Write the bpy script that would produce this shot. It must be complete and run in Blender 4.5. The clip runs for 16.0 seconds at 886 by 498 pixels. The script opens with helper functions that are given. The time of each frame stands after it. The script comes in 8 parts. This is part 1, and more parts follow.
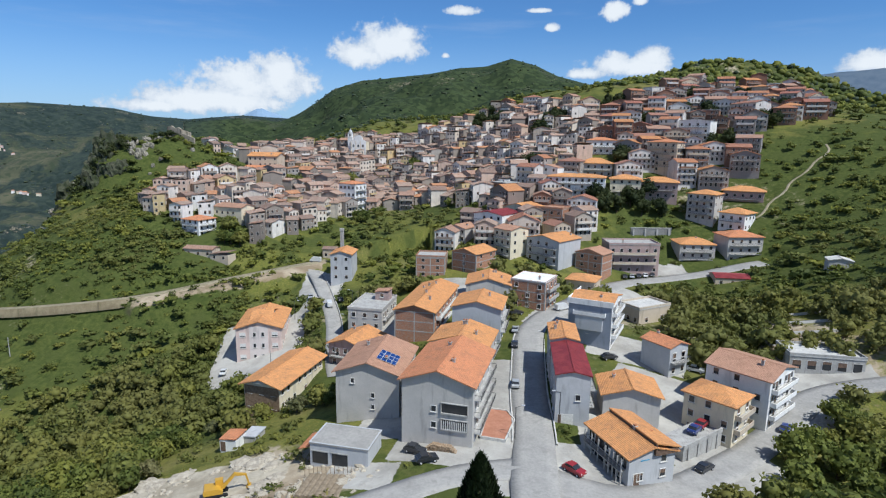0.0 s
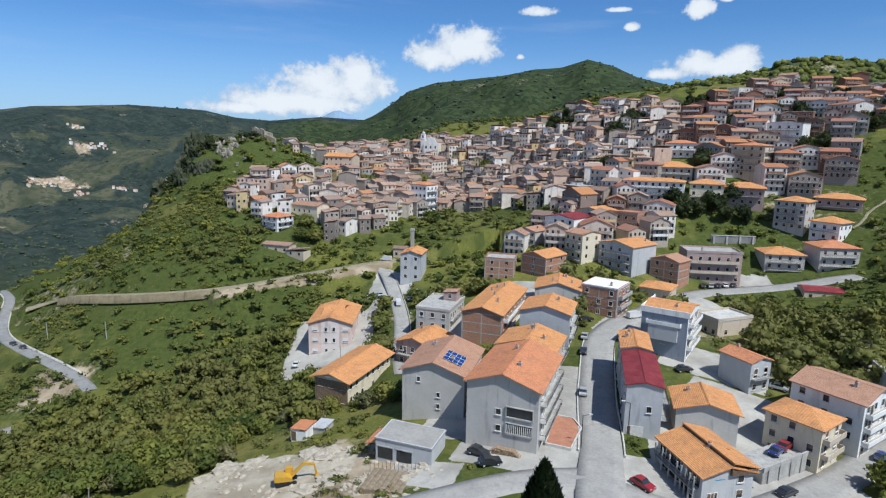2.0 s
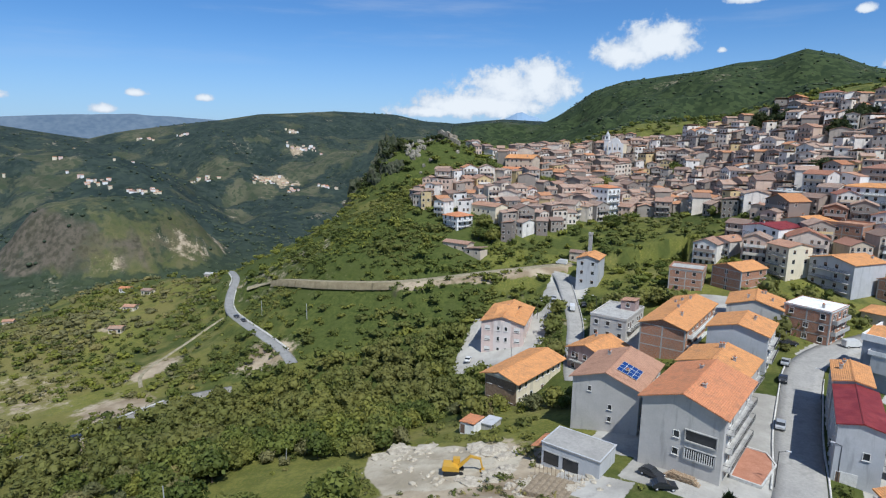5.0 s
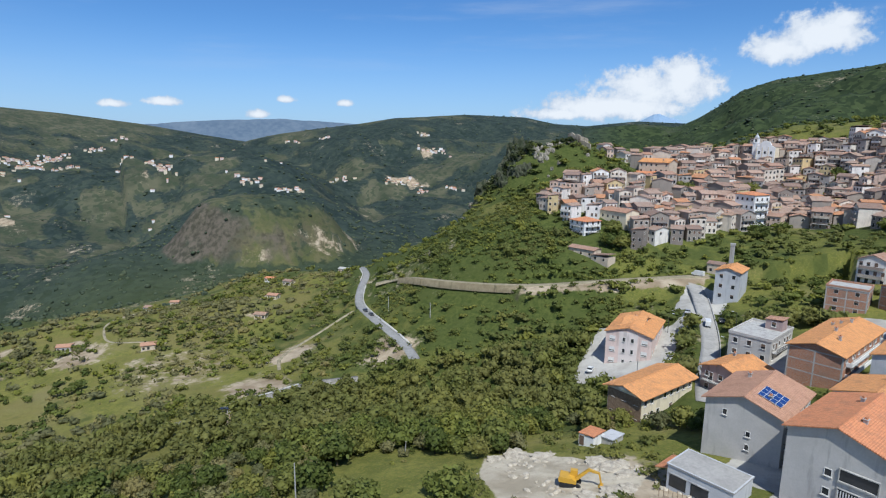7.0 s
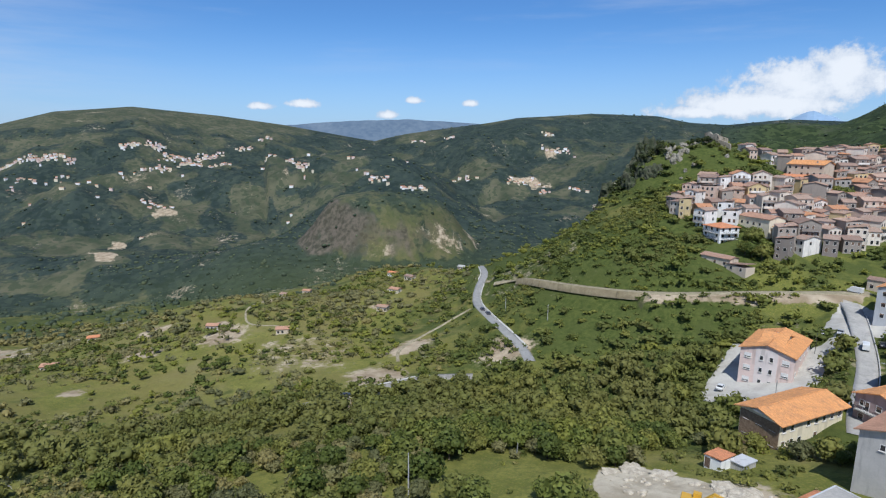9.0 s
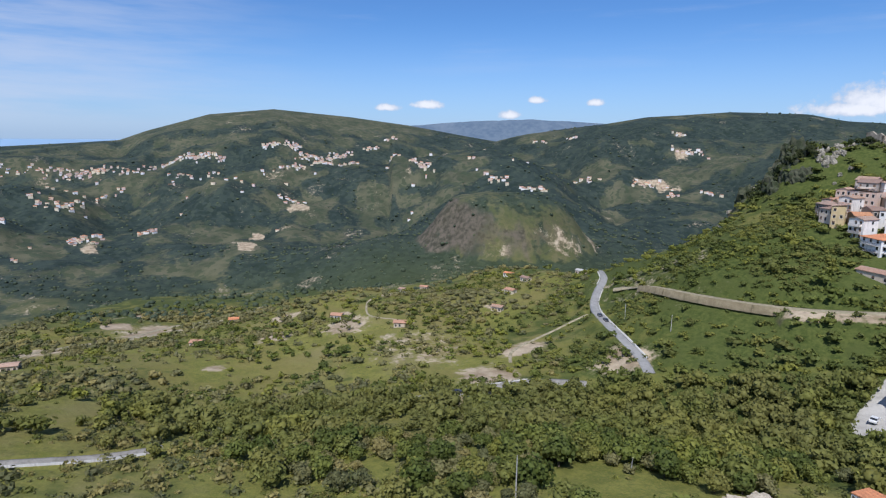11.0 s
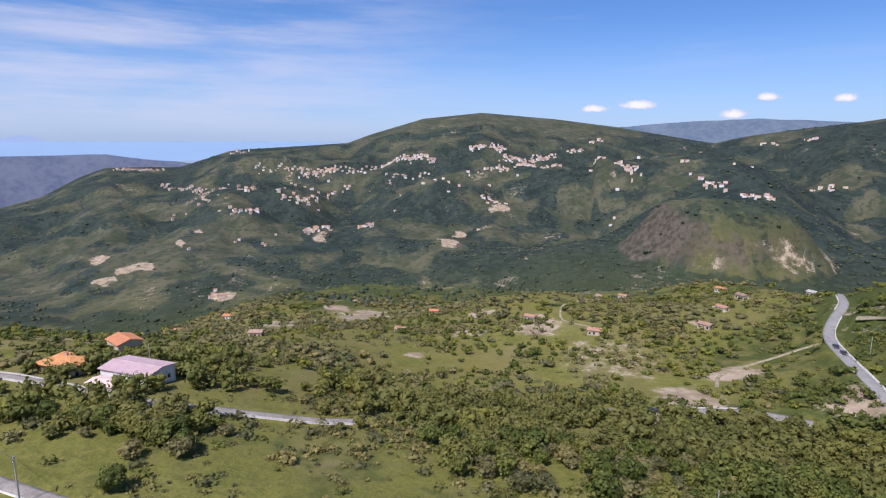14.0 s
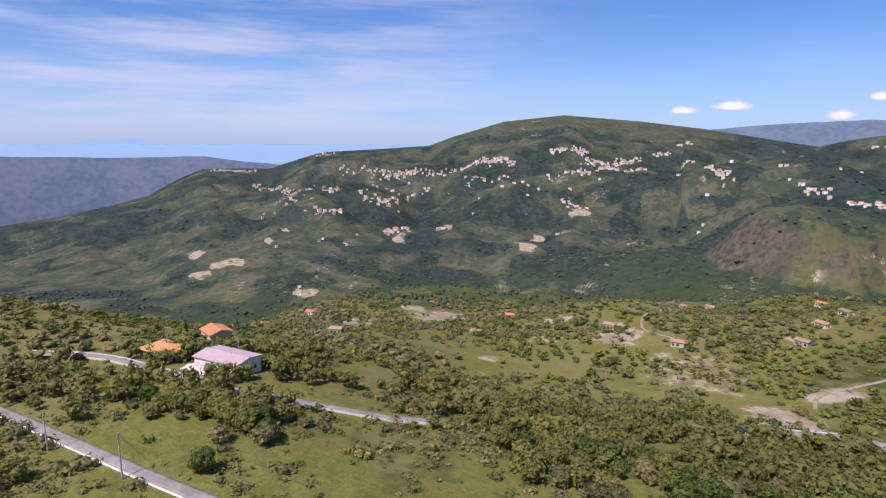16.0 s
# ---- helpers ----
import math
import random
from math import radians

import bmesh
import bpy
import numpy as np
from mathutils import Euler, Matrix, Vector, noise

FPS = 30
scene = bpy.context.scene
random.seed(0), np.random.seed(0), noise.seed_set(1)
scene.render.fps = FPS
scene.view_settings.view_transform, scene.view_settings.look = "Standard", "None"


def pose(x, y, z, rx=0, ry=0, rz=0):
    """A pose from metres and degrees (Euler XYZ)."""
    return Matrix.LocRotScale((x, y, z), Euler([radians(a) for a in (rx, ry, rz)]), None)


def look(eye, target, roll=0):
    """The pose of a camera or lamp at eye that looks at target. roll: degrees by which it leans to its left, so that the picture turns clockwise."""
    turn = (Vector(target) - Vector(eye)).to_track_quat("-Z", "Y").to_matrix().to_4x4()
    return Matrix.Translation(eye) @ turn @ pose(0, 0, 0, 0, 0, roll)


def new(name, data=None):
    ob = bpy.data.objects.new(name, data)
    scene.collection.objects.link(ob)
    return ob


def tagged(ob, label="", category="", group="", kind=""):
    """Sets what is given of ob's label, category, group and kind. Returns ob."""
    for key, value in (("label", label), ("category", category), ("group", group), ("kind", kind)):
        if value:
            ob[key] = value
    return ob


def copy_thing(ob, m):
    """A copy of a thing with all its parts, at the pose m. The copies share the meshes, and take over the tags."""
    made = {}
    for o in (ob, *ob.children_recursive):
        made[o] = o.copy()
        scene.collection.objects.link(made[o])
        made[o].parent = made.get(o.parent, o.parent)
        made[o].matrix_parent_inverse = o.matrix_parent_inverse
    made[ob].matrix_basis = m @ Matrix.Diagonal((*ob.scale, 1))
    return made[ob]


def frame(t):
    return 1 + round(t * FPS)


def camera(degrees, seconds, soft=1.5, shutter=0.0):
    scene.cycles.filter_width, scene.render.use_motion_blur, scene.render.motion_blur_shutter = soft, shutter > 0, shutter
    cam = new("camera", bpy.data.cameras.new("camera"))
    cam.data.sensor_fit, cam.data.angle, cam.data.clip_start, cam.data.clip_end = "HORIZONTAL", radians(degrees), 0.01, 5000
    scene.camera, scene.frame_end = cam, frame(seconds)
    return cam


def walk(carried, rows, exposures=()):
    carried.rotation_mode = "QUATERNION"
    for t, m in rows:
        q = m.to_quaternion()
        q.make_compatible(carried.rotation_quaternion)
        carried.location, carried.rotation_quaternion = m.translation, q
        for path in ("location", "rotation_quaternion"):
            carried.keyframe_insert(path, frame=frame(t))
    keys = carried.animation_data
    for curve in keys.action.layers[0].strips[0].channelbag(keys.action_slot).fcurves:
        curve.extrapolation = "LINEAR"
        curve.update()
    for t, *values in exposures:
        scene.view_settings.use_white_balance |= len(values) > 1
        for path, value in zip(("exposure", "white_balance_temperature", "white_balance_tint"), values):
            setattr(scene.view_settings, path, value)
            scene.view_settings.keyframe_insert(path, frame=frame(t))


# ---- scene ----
EYE = 55.0
cam = camera(74.93, 16.0, soft=1.2)
# seconds, turn to the left, tilt, lean to the left: the drone hovers and turns
TURNS = [
    (0.0, -0.00, -10.87, 0.81),
    (0.5, 0.97, -10.86, 0.91),
    (1.0, 2.49, -10.84, 0.97),
    (1.5, 4.40, -10.82, 1.11),
    (2.0, 6.96, -10.82, 1.12),
    (2.5, 9.70, -10.90, 1.14),
    (3.0, 12.65, -10.97, 1.09),
    (3.5, 15.46, -10.98, 0.99),
    (4.0, 18.50, -11.00, 0.86),
    (6.5, 33.81, -10.77, 0.64),
    (7.0, 37.02, -10.79, 0.65),
    (7.5, 39.97, -10.84, 0.63),
    (8.0, 43.09, -10.88, 0.61),
    (8.5, 45.94, -10.90, 0.61),
    (9.0, 49.01, -10.94, 0.63),
    (11.5, 63.95, -11.03, 0.55),
    (12.0, 67.32, -11.00, 0.45),
    (12.5, 70.50, -11.01, 0.46),
    (13.0, 73.90, -11.02, 0.43),
    (13.5, 77.07, -11.00, 0.43),
    (14.0, 80.49, -10.99, 0.31),
    (14.5, 83.57, -10.88, 0.25),
    (15.0, 86.05, -10.79, 0.25),
    (15.5, 87.50, -10.81, 0.19),
    (16.0, 88.28, -10.75, 0.29),
]
DRIFT = 0.02   # metres a second, a slow hover drift
walk(cam, [(t, pose(-DRIFT * t, 0, EYE) @ Matrix.Rotation(radians(yaw), 4, "Z") @ Matrix.Rotation(radians(90 + tilt), 4, "X") @ Matrix.Rotation(radians(lean), 4, "Z"))
           for t, yaw, tilt, lean in TURNS], exposures=[(0.0, 0.05, 5900, 7), (8.0, 0.06, 5860, 8), (12.5, 0.12, 5960, 18), (16.0, 0.21, 6200, 26)])
# rounded hills and hollows of the near land: x, y, height or depth, spread
HILLS = [(160, 540, 96.5, 180), (-200, 380, 44.4, 75), (340, 260, 27.7, 110), (-400, 120, 25.2, 50), (-200, 600, 17.5, 50),
         (-150, 250, 13, 50), (70, -360, 4.6, 180), (-50, 520, 19.6, 50), (300, -200, 3, 50), (280, 100, 1.5, 110),
         (150, 150, 15.4, 50), (-320, 150, 9, 50), (220, 300, 5.9, 50), (50, 280, 5.7, 50), (-220, -180, 4.5, 50),
         (50, 450, 6.3, 50)]
HOLLOWS = [(-470, 90, 96.4, 180), (-350, 560, 46.9, 75), (-120, 150, 21.5, 50), (100, 220, 26.3, 50), (-390, -190, 40.6, 75),
         (20, 580, 39.1, 50), (-540, 260, 22.8, 110), (-200, 50, 17.6, 50), (-250, 250, 6, 50), (-50, 220, 7.7, 50),
         (-20, 400, 17.5, 50), (100, 100, 19.3, 50), (-320, 620, 20.3, 50), (-420, 420, 11.1, 50), (180, 420, 5.4, 50),
         (-20, 320, 13.8, 50), (60, -120, 10.6, 110), (-50, 150, 8.7, 50), (-150, -150, 9.7, 50), (-100, 20, 7.3, 50),
         (-300, -120, 10.6, 50), (-220, 180, 14.9, 50), (150, 250, 4.6, 50), (200, 0, 4.3, 50), (-220, 320, 11.1, 50)]
LEVEL = 6.3


def step(a, b, v):
    k = np.clip((v - a) / (b - a), 0, 1)
    return k * k * (3 - 2 * k)


def lattice(ix, iy, seed):
    h = (ix.astype(np.int64) * 374761393 + iy.astype(np.int64) * 668265263 + seed * 974634777) & 0x7FFFFFFF
    h = ((h ^ (h >> 13)) * 1274126177) & 0x7FFFFFFF
    return ((h ^ (h >> 16)) & 0xFFFF) / 65535.0


def rough(x, y, size, seed=1):
    """Smooth random values from 0 to 1 over the plan."""
    u, v = np.asarray(x) / size, np.asarray(y) / size
    iu, iv = np.floor(u), np.floor(v)
    fu, fv = u - iu, v - iv
    fu, fv = fu * fu * (3 - 2 * fu), fv * fv * (3 - 2 * fv)
    a, b = lattice(iu, iv, seed), lattice(iu + 1, iv, seed)
    c, d = lattice(iu, iv + 1, seed), lattice(iu + 1, iv + 1, seed)
    return (a * (1 - fu) + b * fu) * (1 - fv) + (c * (1 - fu) + d * fu) * fv


def fractal(x, y, size, seed=1, octaves=4):
    total, gain, weight = 0.0, 1.0, 0.0
    for k in range(octaves):
        total = total + gain * rough(x, y, size / 2 ** k, seed + k)
        weight, gain = weight + gain, gain * 0.55
    return total / weight


# mountain ridges: crest line as (bearing to the left, rise in degrees), distance of the crest and of the foot
RIDGES = {
    "mountain": ([(24, -1), (16.3, 1.8), (12.2, 3.2), (10.6, 4.35), (8, 5.2), (4.8, 5.55), (1.5, 6.0), (-1.2, 6.55), (-3.8, 6.7), (-6.2, 7.45),
                  (-8.6, 6.8), (-10.5, 5.9), (-13.9, 5.0), (-20, 4), (-40, 3.5), (-60, 2)], 1700, 560),
    "wooded_hill": ([(-9, 2), (-12, 4.6), (-14.4, 5.15), (-17.8, 5.45), (-20.7, 5.8), (-22.5, 6.6), (-25.1, 6.9), (-27.3, 6.6), (-29.8, 6.3), (-31.8, 5.5),
                     (-33.8, 4.5), (-36.4, 3.6), (-45, 1.5), (-70, 0)], 640, 430),
    "far_ridge": ([(8, 1.2), (15.3, 1.65), (19, 1.8), (23.5, 1.4), (26.5, 1.6), (29.3, 2.15), (35.2, 2.4), (42, 1.95), (45.3, 1.4), (52.5, 0.4), (57, -0.5), (66, -3)],
                  2300, 900),
    "village_ridge": ([(44, -4), (52, -1), (57.9, -0.1), (64.3, 1.0), (70, 1.72), (76.8, 2.3), (82.4, 1.72), (87.5, 0.21), (89.7, -0.61), (93, -0.85), (98.4, -1.18), (100.5, -1.4), (103.7, -2.4), (104.7, -2.75), (110.7, -2.75), (112.6, -3.5),
                       (115.4, -5), (118.1, -5.7), (122.3, -6.5), (126, -6.9), (134, -7.5)], 2500, 820),
}


def bell(x, y, cx, cy, s):
    return np.exp(-((x - cx) ** 2 + (y - cy) ** 2) / (2 * s * s))


def bearing(x, y):
    return np.degrees(np.arctan2(-x, y))


# the crest of the castle hill: bearing to the left, rise in degrees
CASTLE_CREST = [(15, -4), (18, -2.6), (20.8, -1.7), (22, -1.05), (23.4, -0.55), (24.8, -0.42), (26.3, -0.55), (28.6, -0.7), (30.2, -1.3), (30.9, -2.6), (31.8, -4.2), (33.2, -4.9), (34.5, -7)]


def knoll(x, y):
    """The bare knoll in the gorge: distance from its middle, and the place across and away along the valley."""
    across, away = (x + 771) * 0.59 + (y - 556) * 0.81, -(x + 771) * 0.81 + (y - 556) * 0.59
    return np.hypot(across / 1.22, away) + 30 * (fractal(x, y, 60, 31) - 0.5), across, away


def natural(x, y):
    """The hillside's height over the plan, before roads are cut into it."""
    x, y = np.asarray(x, float), np.asarray(y, float)
    far, az = np.hypot(x, y), bearing(x, y)
    z = LEVEL + sum(h * bell(x, y, cx, cy, s) for cx, cy, h, s in HILLS) - sum(h * bell(x, y, cx, cy, s) for cx, cy, h, s in HOLLOWS)
    # the gorge to the west and the dip behind the town
    west = step(10, 24, az) * step(175, 140, az)
    brink = 335 + 135 * step(45, 58, az) - 170 * step(82, 118, az) + 125 * step(35, 28, az)
    z = z + west * step(0, 1, (far - brink) / 390) * (-182 - z)
    z = z + (1 - west) * step(520, 900, far) * (30 - z)
    z = z + (fractal(x, y, 60, 5) - 0.5) * (1 + 9 * step(260, 700, far))
    z = z - 230 * step(900, 2600, far) * step(99, 113, az) * step(150, 138, az)
    # the castle hill
    z = z - 20 * bell(x, y, -246, 352, 24) - 8 * bell(x, y, -232, 325, 16)
    crest = np.array(CASTLE_CREST)
    top = EYE + 390 * np.tan(np.radians(np.interp(az, crest[:, 0], crest[:, 1], left=-30, right=-30)))
    z = z + np.maximum(top + 2.2 * (fractal(x, y, 14, 53, 3) - 0.5) - z, 0) * step(346, 388, far) * step(450, 402, far)
    # the bare knoll in the gorge
    k, across, away = knoll(x, y)
    z = z + step(340, 170, k) * np.maximum(-132 - z, 0)
    z = z + 99 * (0.55 * step(128, 62, k) + 0.45 * step(150, 5, k)) + 7 * (fractal(x, y, 34, 37, 3) - 0.5) * step(170, 120, k)
    for crest, dist, foot in RIDGES.values():
        a = np.array(sorted(crest))
        rise = np.interp(az, a[:, 0], a[:, 1], left=-25, right=-25)
        top = EYE + dist * np.tan(np.radians(rise))
        up = step(foot, dist, far) if dist > 1000 else np.clip((far - foot) / (dist - foot), 0, 1)
        up = up * 0.5 + 0.5 * np.clip((far - foot) / (dist - foot), 0, 1)
        fall = np.clip((far - dist) / dist, 0, 3)
        top = top - fall * 0.45 * dist * (1 + fall)
        gully = (fractal(x, y, 0.16 * dist, 11, 5) - 0.5) * 0.17 * dist * up * (1 - up) * 2.4 * step(-40, 40, top - z)
        before, line = z, EYE + far * np.tan(np.radians(rise - 0.3))
        z = z + np.maximum(top - z, 0) * up + gully
        z = np.where(far < dist * 0.93, np.minimum(z, np.maximum(before, line)), z)      # no shoulder above the crest
    z = np.where(far > 3300, np.minimum(z, -240.0), z)
    return z


# roads: width and line over the plan
ROADS = {
    "main_street": (7.8, [(14, 60), (15.2, 83), (16.5, 92), (18.5, 105), (19.4, 120), (21.9, 138), (24.4, 156), (30.4, 168), (41, 180), (55, 198), (69, 213), (91, 221), (114, 223), (127, 224)]),
    "front_lane": (6.0, [(-30, 74), (-8, 84), (0, 88.5), (8, 91), (16.5, 92)]),
    "east_road": (7.0, [(16.5, 90), (26, 85), (34, 85), (45, 92), (61, 104), (73, 114), (82, 122.5), (91, 126.5), (104, 126), (130, 118), (170, 110)]),
    "left_street": (5.2, [(-28, 146), (-31.3, 158), (-34.1, 175), (-37.7, 192), (-45.5, 214), (-52, 230), (-58, 237)]),
    "terrace_road": (4.6, [(-50, 242), (-58, 237), (-77, 229), (-105, 214.5), (-128, 209), (-154, 209.5), (-172, 214), (-196, 224), (-207, 227), (-213, 222)]),
    "valley_road": (4.3, [(-292, 290), (-262, 262), (-244, 247), (-230, 227), (-211, 206), (-183, 188.4), (-162, 178), (-145, 170), (-137, 164)]),
    "field_road": (5.0, [(-173, 84), (-170, 96), (-169, 108), (-166, 117), (-162, 134), (-150, 146)]),
    "barn_road": (3.0, [(-181, -128), (-179.5, -104), (-168, -84), (-157, -66), (-149.5, -43), (-147, -14), (-149, 4)]),
    "west_lane": (1.5, [(-211, 203), (-210, 182), (-209, 168), (-203, 149), (-190, 140)]),
    "south_lane": (2.9, [(-150, -128), (-129, -95), (-118, -79), (-104, -56), (-96, -41), (-86, -20), (-70, 10)]),
    "ridge_track": (4.0, [(-350, -60), (-372, -40), (-392, -13), (-414, 12), (-428, 45), (-432, 90)]),
    "grove_track": (3.6, [(-512, 104), (-500, 92), (-462, 62), (-450, 50), (-441, 21), (-420, 4), (-391, -13), (-372, -40)]),
    "farm_track": (1.3, [(-345, 158), (-338, 134), (-312, 122), (-298, 120), (-287, 130), (-274, 136)]),
    "upper_track": (1.1, [(127, 249), (132, 254), (138, 252), (144, 257), (148, 262), (156, 264), (161, 271), (170, 273), (178, 281), (187, 284), (192, 296)]),
}


def resample(line, gap=4.0):
    p = np.array(line, float)
    for _ in range(2):                      # round the corners
        q = np.empty((2 * len(p) - 2, 2))
        q[0::2], q[1::2] = p[:-1] * 0.75 + p[1:] * 0.25, p[:-1] * 0.25 + p[1:] * 0.75
        p = np.vstack([p[:1], q, p[-1:]])
    s = np.concatenate([[0], np.cumsum(np.hypot(*np.diff(p, axis=0).T))])
    k = np.linspace(0, s[-1], max(2, int(s[-1] / gap) + 1))
    return np.stack([np.interp(k, s, p[:, 0]), np.interp(k, s, p[:, 1])], 1)


def road_line(line):
    p = resample(line)
    z = natural(p[:, 0], p[:, 1])
    n = min(9, len(z) // 2 * 2 - 1)
    pad = np.concatenate([np.full(n // 2, z[0]), z, np.full(n // 2, z[-1])])
    return p, np.convolve(pad, np.ones(n) / n, "valid")


ROAD_LINES = {name: (width, *road_line(line)) for name, (width, line) in ROADS.items()}


def to_line(x, y, p, z):
    """Distance over the plan to a line, and the line's height there."""
    best, level, left = np.full(x.shape, 1e9), np.zeros(x.shape), np.zeros(x.shape)
    for i in range(len(p) - 1):
        d = p[i + 1] - p[i]
        k = np.clip(((x - p[i, 0]) * d[0] + (y - p[i, 1]) * d[1]) / (d @ d), 0, 1)
        far = np.hypot(x - p[i, 0] - k * d[0], y - p[i, 1] - k * d[1])
        near = far < best
        best, level = np.where(near, far, best), np.where(near, z[i] + k * (z[i + 1] - z[i]), level)
        left = np.where(near, d[0] * (y - p[i, 1]) - d[1] * (x - p[i, 0]) > 0, left)
    return best, level, left


def height(x, y):
    """The ground's height over the plan, with the roads cut in."""
    x, y = np.asarray(x, float), np.asarray(y, float)
    shape, x, y = x.shape, x.ravel(), y.ravel()
    z = natural(x, y)
    for name, (width, p, pz) in ROAD_LINES.items():
        lo, hi = p.min(0) - 45, p.max(0) + 45
        m = (x > lo[0]) & (x < hi[0]) & (y > lo[1]) & (y < hi[1])
        if m.any():
            dist, level, left = to_line(x[m], y[m], p, pz)
            outer, inner = width / 2 + 7.0, width / 2 + 0.5
            if name == "terrace_road":      # a walled drop on the valley side, a grassy bank farther east
                wall_ = left * step(-112, -122, x[m])
                bank_ = left * (1 - wall_)
                outer, inner = outer - wall_ * 6.8 + bank_ * 3, inner - wall_ * 1.8
                z[m] = np.where(left, np.minimum(z[m], level + 0.5) - 1.7 * step(42, 3, dist), z[m])
            z[m] = z[m] + step(outer, inner, dist) * (level - z[m])
    return z.reshape(shape)


def off_road(x, y):
    """Distance to the nearest road's edge."""
    best = np.full(np.shape(x), 1e9)
    for width, p, pz in ROAD_LINES.values():
        best = np.minimum(best, to_line(x, y, p, pz)[0] - width / 2)
    return best


# paved yards beside the houses: centre, half sizes, turn
YARDS = [(18, 92, 11, 8, 0), (13, 116, 6, 22, -10), (33, 108, 5, 16, -7), (41, 104, 10, 5, -8), (46, 122, 9, 14, -30), (52, 146, 12, 8, -27), (56, 108, 9, 8, -48), (-60, 181, 14, 18, 7), (-49.5, 199, 3, 18, -15),
         (1, 97, 10, 4, -15), (-9, 118, 6, 14, -12), (-47, 222, 8, 10, 0), (36, 168, 9, 9, -28), (60, 190, 9, 14, -40), (86, 228, 12, 4, 0), (8, 196, 10, 8, -10),
         (-19, 168, 8, 16, -15), (93, 131, 11, 4, -8), (50, 93, 15, 7, 32), (24, 90, 10, 7, 0), (-14, 91, 6, 4, -13), (78, 117, 6, 5, -45)]


def paved(x, y):
    best = np.zeros(np.shape(x))
    for cx, cy, hw, hd, turn in YARDS:
        c, s_ = math.cos(radians(turn)), math.sin(radians(turn))
        u, v = (x - cx) * c + (y - cy) * s_, -(x - cx) * s_ + (y - cy) * c
        best = np.maximum(best, step(1.0, -0.3, np.maximum(np.abs(u) - hw, np.abs(v) - hd)))
    return best

# ---- light: sun high on the right, a little behind; clear sky with fair-weather clouds ----
SUN_FROM = Vector((0.76, -0.65, 0)).normalized()
SUN_UP = 56.0
lamp = bpy.data.lights.new("sun", "SUN")
lamp.energy, lamp.angle, lamp.color = 5.0, radians(0.53), (1.0, 0.95, 0.87)
sun = new("sun", lamp)
sun.matrix_world = look(SUN_FROM * 900 * math.cos(radians(SUN_UP)) + Vector((0, 0, 900 * math.sin(radians(SUN_UP)))), (0, 0, 0))


class Nodes:
    """A small writer of node trees."""

    def __init__(self, tree):
        self.t = tree
        tree.nodes.clear()

    def n(self, kind, props=None, **ins):
        node = self.t.nodes.new(kind)
        for key, value in (props or {}).items():
            setattr(node, key, value)
        for key, value in ins.items():
            key = key.replace("_", " ")
            self.put(node.inputs[int(key[1:])] if key[0] == "i" and key[1:].isdigit() else node.inputs[key], value)
        return node

    def put(self, socket, value):
        if isinstance(value, bpy.types.NodeSocket):
            self.t.links.new(value, socket)
        elif isinstance(value, bpy.types.Node):
            self.t.links.new(value.outputs[0], socket)
        else:
            socket.default_value = value

    def m(self, op, a, b=0.0, c=0.0, clamp=False):
        return self.n("ShaderNodeMath", {"operation": op, "use_clamp": clamp}, i0=a, i1=b, i2=c).outputs[0]

    def noise(self, scale, detail=4.0, coord=None, rough_=0.55, dims="3D"):
        k = self.n("ShaderNodeTexNoise", {"noise_dimensions": dims}, Scale=scale, Detail=detail, Roughness=rough_)
        if coord is not None:
            self.put(k.inputs["Vector"], coord)
        return k.outputs["Fac"]

    def ramp(self, v, lo, hi, a=0.0, b=1.0):
        return self.n("ShaderNodeMapRange", {"interpolation_type": "SMOOTHSTEP"}, i0=v, i1=lo, i2=hi, i3=a, i4=b).outputs[0]

    def mix(self, f, a, b, blend="MIX"):
        k = self.n("ShaderNodeMix", {"data_type": "RGBA", "blend_type": blend, "clamp_factor": True})
        self.put(k.inputs[0], f)
        for s, v in ((k.inputs[6], a), (k.inputs[7], b)):
            self.put(s, (*v, 1) if isinstance(v, tuple) and len(v) == 3 else v)
        return k.outputs[2]


# fair-weather clouds: bearing to the left, rise, half width, half height, in degrees
CLOUDS = [(21.6, 3.0, 8.0, 1.8), (18.0, 4.5, 6.6, 2.5), (15.4, 4.9, 3.9, 3.0), (26.5, 2.4, 4.5, 0.8), (8.2, 7.5, 3.2, 1.9), (5.2, 8.4, 3.9, 2.4), (3.9, 9.3, 1.6, 1.0),
          (-1.6, 11.5, 1.9, .55), (-16.8, 6.6, 4.6, 1.35), (-18.8, 7.3, 2.3, 1.3), (-13.2, 6.0, 2.4, .7), (-15.3, 11.2, 1.5, 1.0), (-17.5, 12.0, .8, .5),
          (-9.9, 10.0, .9, .5), (-8.6, 11.5, 1.2, .3), (-35.5, 6.2, 3.2, 1.2), (66.3, 2.6, 1.4, .5), (62.2, 2.9, 1.9, .6), (54.5, 2.0, 1.2, .55), (51.9, 3.4, 1.1, .45),
          (46.5, 3.2, 1.0, .5), (0.0, 7.6, .5, .35)]
world = bpy.data.worlds.new("sky")
scene.world = world
world.use_nodes = True
w = Nodes(world.node_tree)
way = w.n("ShaderNodeTexCoord").outputs["Generated"]
axis = w.n("ShaderNodeSeparateXYZ", Vector=way)
turn_ = w.m("MULTIPLY", w.m("ARCTAN2", w.m("MULTIPLY", axis.outputs[0], -1.0), axis.outputs[1]), 57.2958)
rise_ = w.m("MULTIPLY", w.m("ARCSINE", axis.outputs[2]), 57.2958)
